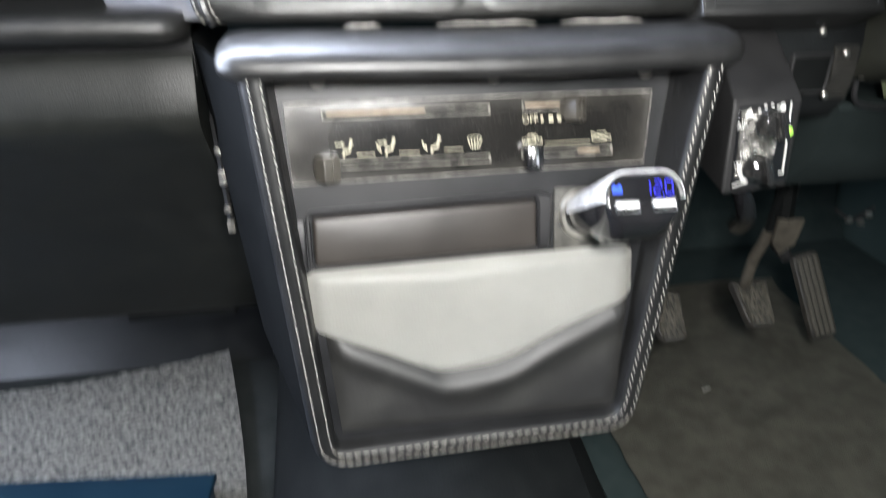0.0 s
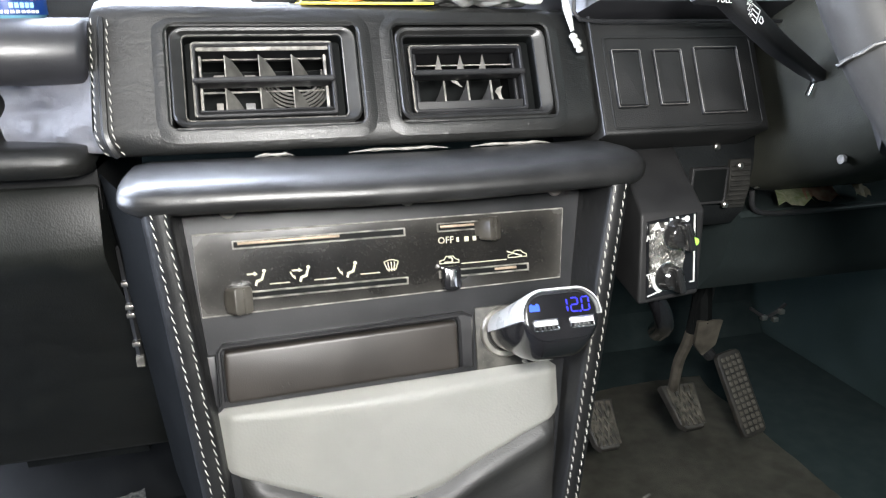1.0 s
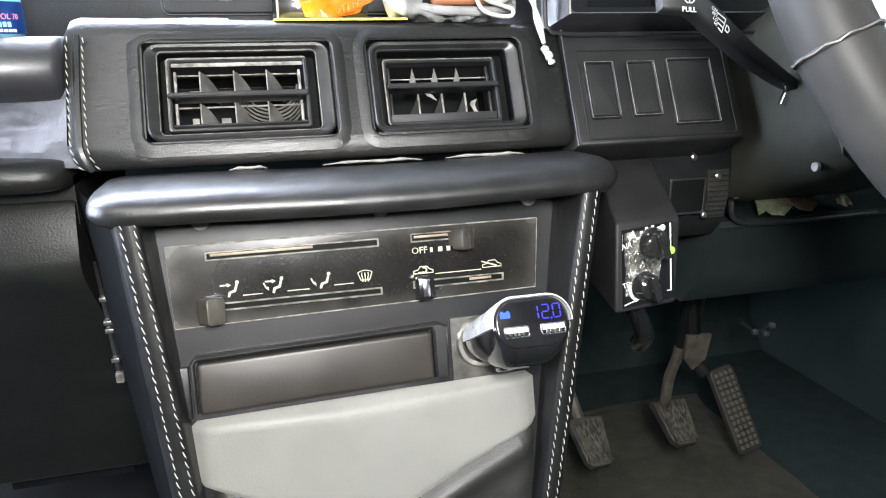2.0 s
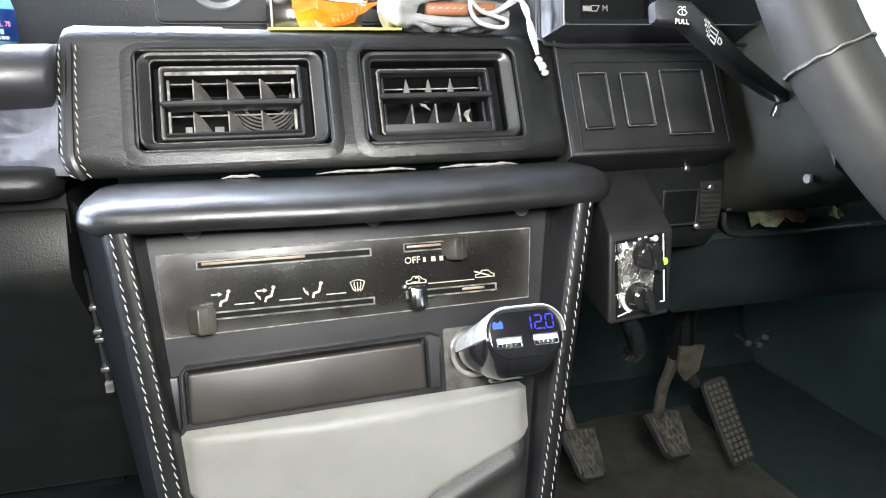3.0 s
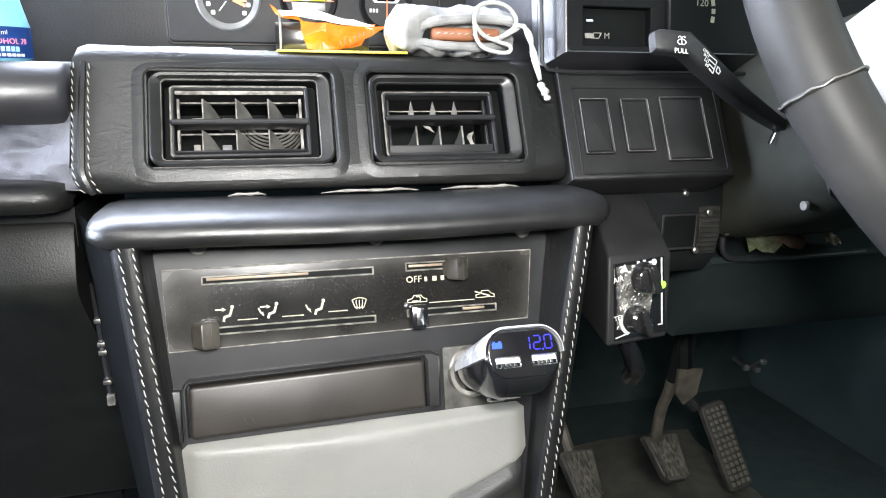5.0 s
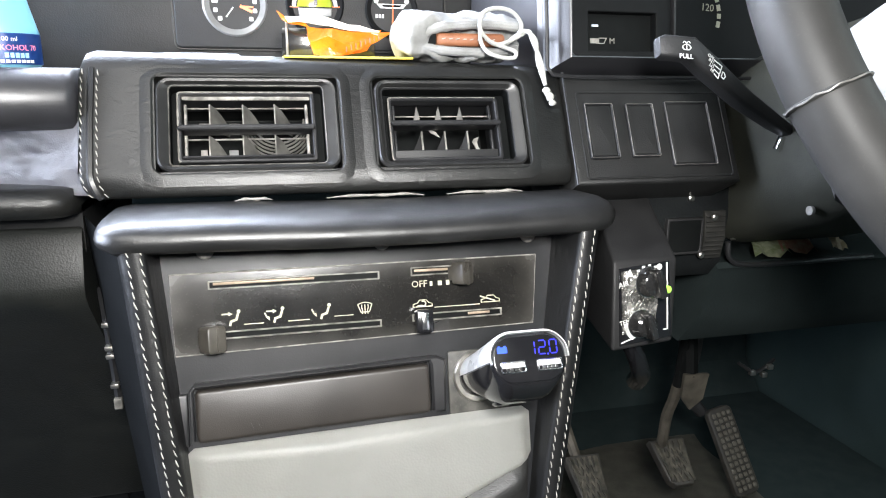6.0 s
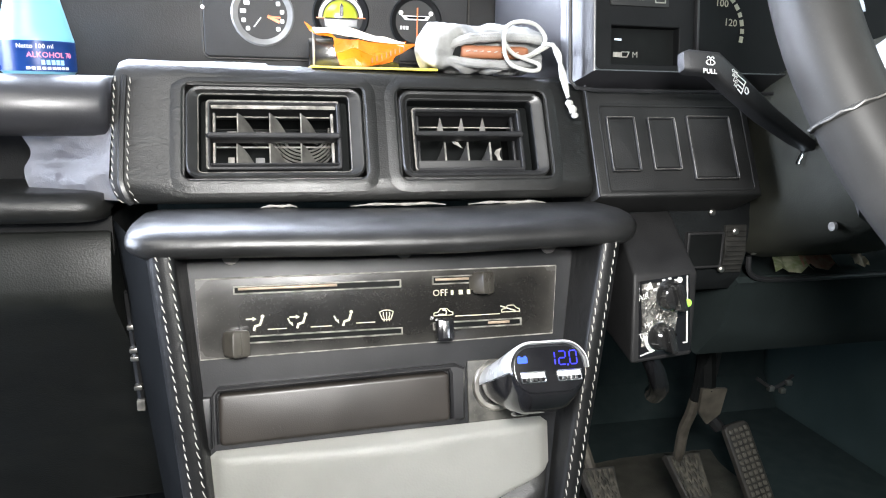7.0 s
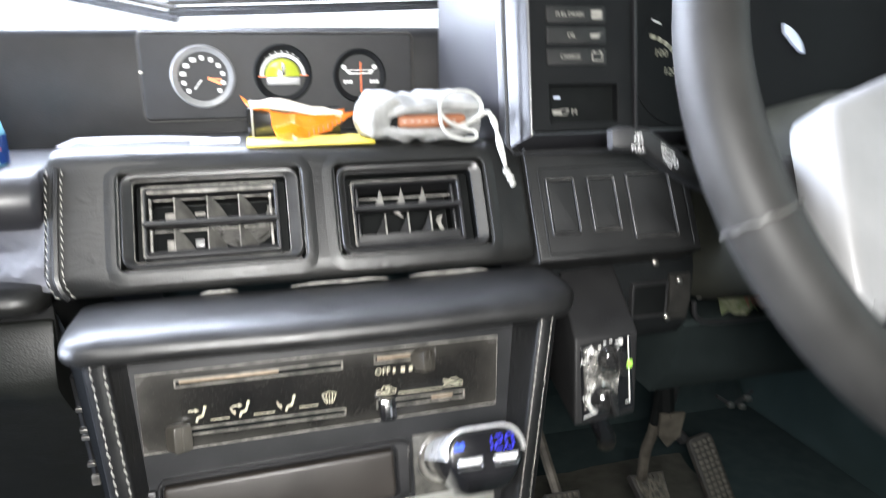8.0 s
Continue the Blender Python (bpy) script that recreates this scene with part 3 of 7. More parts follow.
def air_vent(c, low_slat, label):
    """Bezel, swivel barrel with slats, rods and vanes, and the duct behind."""
    m = FACE_V @ Matrix.Translation((c[0], c[1], 0))
    t = thing("air_vent", label, "air vent", m, group="dashboard air vents")
    W, H = c[2] - 0.0008, HOLE_H - 0.0006
    cu, cv, bw, bh = (-0.0030, -0.0018, 0.0755, 0.0440) if low_slat else (-0.0012, 0.0000, 0.0825, 0.0460)
    wi, hi, wx = (W - 0.0165, H - 0.0100, -0.0006) if not low_slat else (W - 0.0145, H - 0.0110, -0.0010)
    # dished bezel: the face slopes into the opening
    bm = bmesh.new()
    rows = []
    for g, w in ((0.0, -0.006), (0.0, -0.0002), (-0.0012, 0.0010), (-0.0028, 0.0006)):
        rows.append([(x, y, w) for x, y in grown(rrect(0, 0, W, H, 0.0085), g)])
    for g, w in ((0.0012, -0.0024), (0.0003, -0.0026), (0.0, -0.0034)):
        rows.append([(x, y, w) for x, y in grown(rrect(wx, 0, wi, hi, 0.0025), g)])
    loft(bm, rows, False, False)
    part("bezel", bm, BEZEL, t)
    bm = bmesh.new()
    e = grown(rrect(wx, 0, wi, hi, 0.0025), 0.0006)
    tube(bm, [(x, y, -0.0025) for x, y in e + e[:1]], 0.00035, 4)
    part("bezel_lip", bm, WORN_DIM if not low_slat else PLASTIC, t, "lighter worn lip of the bezel")
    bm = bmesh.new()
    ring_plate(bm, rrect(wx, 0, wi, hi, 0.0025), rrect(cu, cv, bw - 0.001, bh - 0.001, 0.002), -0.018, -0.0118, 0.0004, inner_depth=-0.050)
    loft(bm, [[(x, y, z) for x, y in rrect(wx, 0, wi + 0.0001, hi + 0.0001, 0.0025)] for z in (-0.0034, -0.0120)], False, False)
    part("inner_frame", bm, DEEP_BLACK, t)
    bm = bmesh.new()
    ring_plate(bm, rrect(cu, cv, bw, bh, 0.0022), rrect(cu, cv, bw - 0.0050, bh - 0.0045, 0.0012), -0.022, -0.0050, 0.0006, inner_depth=-0.030)
    barrel = part("barrel", bm, PLASTIC, t, "worn grey-edged swivel frame")
    bm = bmesh.new()
    e = rrect(cu, cv, bw - 0.0010, bh - 0.0010, 0.002)
    tube(bm, [(x, y, -0.0050) for x, y in (e[2:14] if not low_slat else e[3:14])], 0.00055, 4)
    part("worn_edge", bm, WORN, barrel)
    half = bw / 2 - 0.0022
    mid = 0.0010 if low_slat else -0.0016
    bm = bmesh.new()
    tube(bm, [(cu - half - 0.0016, mid, -0.0030), (cu - half - 0.0006, mid, -0.0026), (cu + half + 0.0006, mid, -0.0026), (cu + half + 0.0016, mid, -0.0030)], [0.0010, 0.0019, 0.0019, 0.0010], 10)
    box(bm, (cu, mid, -0.0085), (half * 2, 0.0016, 0.011), 0.0006)
    part("middle_bar", bm, PLASTIC, t)
    # slats at the head and the foot
    for y, tilt, deep, mt in (((0.0205, 62, 0.0034, WORN), (-0.0208, 20, 0.0090, PLASTIC)) if not low_slat else ((0.0185, 12, 0.0080, PLASTIC), (-0.0200, 70, 0.0085, PLASTIC_MATT))):
        bm = bmesh.new()
        box(bm, (0, 0, 0), (half * 2 - 0.001, 0.0013, deep), 0.0005, m=pose(cu, y, -0.0085, -tilt))
        part("slat", bm, mt, t)
    for y, z, r in (((0.0178, -0.0190, 0.00055), (-0.0030, -0.0190, 0.00055)) if not low_slat else ((0.0098, -0.0130, 0.00050),)):
        bm = bmesh.new()
        tube(bm, [(cu - half + 0.001, y, z), (cu + half - 0.001, y, z)], r, 6)
        part("link_rod", bm, WORN, t)
    # upright posts at both ends of the vane rows
    for x in (cu - half + 0.0022, cu + half - 0.0030):
        for y0, y1 in ((mid + 0.0025, 0.0165), (-0.0200, mid - 0.0020)):
            bm = bmesh.new()
            box(bm, (x, (y0 + y1) / 2, -0.0115), (0.0017, y1 - y0, 0.0040), 0.0005)
            part("end_post", bm, WORN if not low_slat else PLASTIC, t)
    if not low_slat:
        for y0, y1, us in ((0.0008, 0.0172, (-0.0240, -0.0042, 0.0152)), (-0.0212, -0.0034, (-0.0246, -0.0046, 0.0148))):
            for u in us:
                bm = bmesh.new()
                yaw = radians(40)
                prof = [(0.0, y0), (0.0, y1)] + [(0.0165 * s, y1 - (y1 - y0) * 0.62 * s ** 1.7) for s in (0.2, 0.4, 0.6, 0.8, 1.0)] + [(0.0165, y0)]
                loft(bm, [[(u + s + d * math.sin(yaw), y, -0.0115 - d * math.cos(yaw)) for d, y in prof] for s in (-0.0004, 0.0004)])
                vane = part("vane", bm, VANE, t)
                bm = bmesh.new()
                tube(bm, [(u, y0, -0.0114), (u, y1, -0.0114)], 0.0005, 5)
                part("worn_edge", bm, WORN, vane)
    else:
        for u in (-0.0205, -0.0058, 0.0092):
            bm = bmesh.new()
            loft(bm, [[(u + x, y, -0.0125 - (0.0085 - y) * 0.25 + s) for x, y in ((-0.0062, 0.0030), (-0.0022, 0.0075), (0.0, 0.0160), (0.0016, 0.0100), (0.0030, 0.0030))] for s in (-0.0004, 0.0004)])
            part("vane", bm, VANE, t)
        for u in (-0.0182, -0.0024, 0.0132):
            bm = bmesh.new()
            loft(bm, [[(u + x, y, -0.0125 + x * 0.8 + s) for x, y in ((-0.0100, -0.0190), (-0.0070, -0.0150), (-0.0030, -0.0080), (0.0, -0.0008), (0.0, -0.0190))] for s in (-0.0004, 0.0004)])
            vane = part("vane", bm, PLASTIC_MATT, t)
            bm = bmesh.new()
            box(bm, (u, -0.0100, -0.0120), (0.0012, 0.0180, 0.0012), 0.0003)
            part("worn_edge", bm, WORN, vane)
    # the dark of the duct is painted on its back
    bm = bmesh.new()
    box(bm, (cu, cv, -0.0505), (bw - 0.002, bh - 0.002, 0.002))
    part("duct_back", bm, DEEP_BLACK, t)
    if not low_slat:
        # ribs of the duct hose behind the vanes
        for k in range(6):
            bm = bmesh.new()
            r = 0.0165 + 0.0013 * k
            tube(bm, [(0.0170 + r * math.cos(radians(a)), 0.0110 + r * math.sin(radians(a)), -0.0205 - 0.0030 * k) for a in range(180, 361, 12)], 0.0007, 6)
            part("duct_rib", bm, HOSE, t)
        for x, y, w, h, mt in ((-0.0285, 0.0085, 0.0062, 0.0048, LINING), (-0.0100, 0.0095, 0.0065, 0.0022, LINING), (-0.0110, -0.0100, 0.0056, 0.0052, SILVER), (-0.0290, -0.0105, 0.0040, 0.0070, LINING)):
            bm = bmesh.new()
            box(bm, (x, y, -0.0265), (w, h, 0.001), 0.0003)
            part("duct_clip", bm, mt, t, "pale clip inside the duct")
    else:
        for k, (x, y) in enumerate(((0.0205, -0.0085), (-0.0085, 0.0000))):
            bm = bmesh.new()
            shape = ((-4, 2), (-2, 5), (1, 6), (4, 7), (2, 4), (1, 1), (2, -3), (4, -5), (1, -7), (-1, -4), (-2, -1)) if k == 0 else ((-5, 3), (-1, 2), (2, 1), (4, -2), (6, -4), (3, -3), (0, -1), (-3, 0))
            prism(bm, [(x + 0.0007 * a, y + 0.0008 * b) for a, b in shape[::-1]], -0.0182, -0.0175)
            part("torn_lining", bm, LINING, t, "torn pale duct lining")


HOSE = surface("grey_hose_plastic", (0.07, 0.068, 0.062), (0.14, 0.135, 0.125), 0.3, scale=120)
air_vent(VENT_A, False, "black plastic swivel air vent with upright vanes, worn edges")
air_vent(VENT_B, True, "black plastic air vent with tilted lower slat and open vanes")


def switch_panel():
    t = thing("switch_panel", "black dashboard panel with three blank switch covers", "switch panel", FACE_V)
    bm = bmesh.new()
    prism(bm, [(0.1475, -0.0155), (0.2745, -0.0155), (0.2745, 0.066), (0.1475, 0.066)], -0.08, 0.0, 0.003)
    part("trim", bm, SWITCH, t)
    bm = bmesh.new()
    ring_plate(bm, rrect(0.2125, 0.0200, 0.114, 0.064, 0.003), rrect(0.2125, 0.0200, 0.111, 0.061, 0.002), -0.001, 0.0008, 0.0004, inner_depth=0.0002)
    part("recess_edge", bm, SWITCH, t)
    bm = bmesh.new()
    tube(bm, [(0.1478, -0.0155, 0.0008), (0.1478, 0.02, 0.001), (0.1482, 0.066, 0.0008)], 0.0009, 6)
    part("edge_bead", bm, PLASTIC, t)
    for cx, w, cy, h in ((0.1708, 0.0220, 0.0225, 0.0405), (0.2020, 0.0218, 0.0228, 0.0395), (0.2392, 0.0350, 0.0200, 0.0480)):
        bm = bmesh.new()
        ring_plate(bm, rrect(cx, cy, w, h, 0.0015), rrect(cx, cy, w - 0.0035, h - 0.0035, 0.001), 0.0, 0.0026, 0.0006, inner_depth=0.0008)
        frame_part = part("cover_frame", bm, PLASTIC, t)
        bm = bmesh.new()
        prism(bm, rrect(cx, cy, w - 0.0040, h - 0.0040, 0.001), 0.0, 0.0020, 0.0005)
        part("blank_cover", bm, SWITCH, t)
        bm = bmesh.new()
        e = grown(rrect(cx, cy, w, h, 0.0015), -0.0006)
        tube(bm, [(x, y, 0.0026) for x, y in e + e[:1]], 0.00024, 4)
        part("worn_edge", bm, WORN_DIM, t)


switch_panel()


def passenger_dash():
    """Padded roll, open shelf and lower lip on the passenger's side."""
    t = thing("passenger_dashboard", "black padded dashboard with an open shelf and rolled edges", "dashboard")
    xs = [-0.79, -0.6, -0.4, -0.25, -0.1625, -0.159]

    def rolled(cy, cz, ry, rz, n=14):
        return [(cy + ry * math.cos(2 * math.pi * k / n), cz + rz * math.sin(2 * math.pi * k / n)) for k in range(n)]
    bm = bmesh.new()
    body = [(0.468, 0.5755)] + [(0.4650 + 0.0205 * math.cos(radians(a)), 0.5938 + 0.0183 * math.sin(radians(a))) for a in range(250, 85, -9)] + [(0.480, 0.6122), (0.588, 0.612), (0.588, 0.578)]
    rows = []
    for x in xs:
        k = 0.93 if x > -0.160 else 1.0
        rows.append([(x, 0.50 + (y - 0.50) * k, 0.594 + (z - 0.594) * k) for y, z in body])
    loft(bm, rows)
    part("padded_roll", bm, ROLL, t, smooth=70)
    bm = bmesh.new()
    sweep_x(bm, [(0.535, 0.577), (0.535, 0.540), (0.545, 0.540), (0.545, 0.577)], [-0.79, -0.158])
    part("shelf_back", bm, VINYL, t)
    # the shelf's soft end, turned towards the passenger's window
    bm = bmesh.new()
    rows = []
    for i in range(25):
        s = i / 24
        row = []
        for j in range(21):
            q = j / 20
            x = -0.211 + 0.061 * (1 - s) - 0.004 * math.sin(math.pi * q) + 0.009 * noise.noise(Vector((s * 2.2, q * 2.8, 1)))
            y = 0.449 + 0.031 * s + 0.0022 * noise.noise(Vector((s * 3.5, q * 6.0, 4))) + 0.0012 * noise.noise(Vector((s * 9.0, q * 12.0, 8)))
            row.append((x + 0.006 * (s < 0.01) + 0.004 * s * (q - 0.5), y, 0.5380 + 0.046 * q))
        rows.append(row)
    loft(bm, rows, False, False, closed=False)
    bmesh.ops.solidify(bm, geom=bm.faces[:], thickness=0.002)
    part("shelf_end", bm, SOFT_GREY, t, "soft leather end of the shelf")
    bm = bmesh.new()
    lip = [(0.545, 0.541)] + [(0.4500 + 0.0120 * math.cos(radians(a)), 0.5345 + 0.0092 * math.sin(radians(a))) for a in range(90, 275, 15)] + [(0.470, 0.5235), (0.545, 0.5235)]
    rows = []
    for x in xs[:-2] + [-0.180, -0.172, -0.166]:
        k = {-0.172: 0.96, -0.166: 0.86}.get(x, 1.0)
        rows.append([(x, 0.50 + (y - 0.50) * k, 0.533 + (z - 0.533) * k) for y, z in lip])
    loft(bm, rows)
    part("lower_lip", bm, LEATHER, t, smooth=70)
    bm = bmesh.new()
    sweep_x(bm, [(0.47, 0.530), (0.47, 0.500), (0.54, 0.500), (0.54, 0.530)], [-0.79, -0.166])
    part("under_panel", bm, VINYL, t)


passenger_dash()


def glove_box():
    t = thing("glove_box", "closed black grained vinyl glove box door", "glove box")
    bm = bmesh.new()
    prof = [(0.472, 0.5165), (0.4665, 0.5155), (0.4640, 0.5125), (0.4585, 0.493), (0.4555, 0.482), (0.4560, 0.474), (0.461, 0.466), (0.474, 0.452), (0.540, 0.385), (0.600, 0.300), (0.622, 0.238), (0.627, 0.233), (0.640, 0.237), (0.65, 0.5165)]
    rows = []
    for x, k in ((-0.62, 1), (-0.4, 1), (-0.20, 1), (-0.1690, 1), (-0.1665, 0.985)):
        rows.append([(x, 0.50 + (y - 0.50) * k, 0.44 + (z - 0.44) * k) for y, z in prof])
    loft(bm, rows)
    part("door", bm, GLOVE, t)
    bm = bmesh.new()
    sweep_x(bm, [(0.640, 0.260), (0.645, 0.215), (0.67, 0.210), (0.67, 0.265)], [-0.30, -0.195])
    part("lower_trim", bm, TUNNEL, t)
    return t


glove_box()


def metal_edge():
    t = thing("bracket_strip", "worn metal bracket strip beside the console", "bracket")
    bm = bmesh.new()
    line = [(-0.160, 0.470, 0.475), (-0.161, 0.482, 0.435), (-0.162, 0.495, 0.392), (-0.1625, 0.500, 0.380)]
    tube(bm, smooth_path(line, 4), 0.0028, 6)
    part("rail", bm, PLASTIC, t)
    for i, p in enumerate(((-0.1605, 0.4745, 0.449), (-0.161, 0.479, 0.431), (-0.1615, 0.482, 0.424), (-0.1620, 0.488, 0.400), (-0.1622, 0.494, 0.384))):
        bm = bmesh.new()
        box(bm, p, (0.0055, 0.006, 0.0035 if i < 4 else 0.008), 0.0008)
        part("clip", bm, STEEL if i < 4 else WORN_DIM, t)


metal_edge()

# ---- the upper dashboard with its gauges ----


def upper_dash():
    t = thing("upper_dashboard", "black vinyl dashboard top under the windscreen", "dashboard")
    bm = bmesh.new()
    prof = [(0.610, 0.60), (0.606, 0.625), (0.603, 0.692), (0.605, 0.697), (0.610, 0.7005), (0.64, 0.702), (0.75, 0.704), (0.93, 0.706), (0.93, 0.60)]
    loft(bm, [[(x, y, z) for y, z in prof] for x in (-0.80, -0.4, 0.0, 0.30)])
    part("top", bm, VINYL, t)
    # cowl in paper white; the light along the windscreen base is painted in
    bm = bmesh.new()
    box(bm, (0.01, 0.85, 0.69), (1.6, 0.16, 0.02), 0.004)
    part("cowl", bm, PAPER, t, "strip along the windscreen base, painted white for the light on it")
    return t


upper_dash()


def gauge_panel():
    m = plane_at((-0.0079, 0.6025, 0.6624), (0, -0.02, 1)) @ Matrix.Diagonal((1.076, 1.076, 1.0, 1.0))
    t = thing("gauge_panel", "black gauge panel with three round instruments", "gauge panel", m)
    bm = bmesh.new()
    prism(bm, rrect(0, 0, 0.200, 0.0615, 0.004), -0.002, 0.0022, 0.0012)
    part("plate", bm, PLASTIC_MATT, t)
    bm = bmesh.new()
    o = rrect(0, 0, 0.2015, 0.063, 0.0045)
    tube(bm, [(x, y, 0.0006) for x, y in o + o[:1]], 0.0008, 6)
    part("gap_seal", bm, RUBBER, t)
    bm = bmesh.new()
    disc(bm, -0.1000, 0.004, 0.0014, 0.001, 0.0032, 10)
    part("screw", bm, CHROME, t)

    # rev counter with its silver ring
    g = part_dial(t, -0.0575, 0.0005, 0.0212, SILVER)
    for k in range(11):
        a = radians(220 - 26 * k)
        bm = bmesh.new()
        r = 0.0143
        big = k in (2, 3, 4)
        prism(bm, rrect(-0.0575 + r * math.cos(a), -0.0005 + r * math.sin(a), 0.0042 if big else 0.0030, 0.0030, 0.0005, 1), 0.0030, 0.0034)
        part("numeral", bm, INK_WHITE, g)
    bm = bmesh.new()
    strip(bm, [(-0.0535, -0.001), (-0.0460, -0.0045)], 0.0022, 0.0040, 0.0044)
    strip(bm, [(-0.0535, -0.001), (-0.0450, -0.0015)], 0.0012, 0.0040, 0.0044)
    part("needle", bm, ORANGE, g, "orange needle")
    bm = bmesh.new()
    strip(bm, [(-0.0590, -0.002), (-0.0640, -0.0085)], 0.0008, 0.0036, 0.0039)
    part("white_mark", bm, INK_WHITE, g)

    # tilt meter with its yellow-green dome
    g = part_dial(t, 0.0000, 0.0020, 0.0200, DIAL_BLACK)
    bm = bmesh.new()
    pts = arc(0, 0.0000, 0.0132, 0, 180, 20)
    rows = [[(x, y, 0.003) for x, y in pts], [(x * 0.9, y * 0.9, 0.0060) for x, y in pts], [(x * 0.5, y * 0.55, 0.0080) for x, y in pts]]
    loft(bm, rows)
    part("dome", bm, LIME, g, "yellow-green tilt dome")
    bm = bmesh.new()
    strip(bm, arc(0, 0, 0.0155, 4, 176, 18), 0.0026, 0.0032, 0.0036)
    part("scale", bm, INK_WHITE, g)
    for k in range(7):
        bm = bmesh.new()
        a = radians(48 + 14 * k)
        strip(bm, [(0.0174 * math.cos(a), 0.0174 * math.sin(a)), (0.0192 * math.cos(a), 0.0192 * math.sin(a))], 0.0006, 0.0032, 0.0036)
        part("tick", bm, INK_WHITE, g)
    bm = bmesh.new()
    prism(bm, [(-0.0012, 0.001), (0.0012, 0.001), (0.0016, 0.0085), (0.0, 0.0105), (-0.0012, 0.008)], 0.0081, 0.0088)
    part("pointer", bm, PLASTIC_GLOSS, g)
    bm = bmesh.new()
    prism(bm, [(-0.0120, -0.0065), (0.0120, -0.0065), (0.0125, -0.0005), (-0.0125, -0.0005)], 0.0030, 0.0048, 0.0006)
    part("lower_plate", bm, SILVER, g)
    bm = bmesh.new()
    strip(bm, [(0.0125, 0.0005), (0.0185, 0.0005)], 0.0007, 0.0040, 0.0044)
    part("side_mark", bm, ORANGE, g)
    bm = bmesh.new()
    strip(bm, [(-0.0185, -0.0002), (-0.0125, -0.0002)], 0.0007, 0.0040, 0.0044)
    part("side_mark", bm, ORANGE, g)

    # roll meter with its small car outline
    g = part_dial(t, 0.0580, -0.0005, 0.0190, DIAL_BLACK)
    cx = 0.0580
    bm = bmesh.new()
    prism(bm, [(cx - 0.0115, 0.0040), (cx + 0.0115, 0.0040), (cx + 0.0090, 0.0008), (cx - 0.0085, 0.0008)], 0.0032, 0.0037)
    disc(bm, cx - 0.0118, 0.0060, 0.0018, 0.0032, 0.0037, 10)
    disc(bm, cx + 0.0118, 0.0060, 0.0018, 0.0032, 0.0037, 10)
    part("car_outline", bm, INK_WHITE, g)
    bm = bmesh.new()
    prism(bm, [(cx - 0.0080, 0.0034), (cx + 0.0080, 0.0034), (cx + 0.0066, 0.0018), (cx - 0.0062, 0.0018)], 0.0037, 0.0041)
    part("car_body", bm, PLASTIC_GLOSS, g)
    bm = bmesh.new()
    strip(bm, [(cx + 0.0010, 0.0095), (cx + 0.0008, -0.0130)], 0.0008, 0.0042, 0.0046)
    part("needle", bm, ORANGE, g, "orange needle")
    for dx in (-0.0115, 0.0090):
        bm = bmesh.new()
        for i in range(3):
            box(bm, (cx + dx + 0.0024 * i, -0.0050, 0.0034), (0.0016, 0.0026, 0.0004))
        part("marking", bm, INK_WHITE, g)
    return t


def part_dial(t, cx, cy, r, ring):
    bm = bmesh.new()
    disc(bm, cx, cy, r * 0.96, 0.0022, 0.0028, 36)
    g = part("dial", bm, PLASTIC_MATT, t)
    bm = bmesh.new()
    lathe(bm, [(r * 1.08, 0.0020), (r * 1.08, 0.0040), (r * 1.02, 0.0052), (r * 0.84, 0.0036), (r * 0.84, 0.0026)], 40, Matrix.Translation((cx, cy, 0)), cap=False)
    part("ring", bm, ring, g)
    return g


gauge_panel()

# ---- the instrument cluster ----


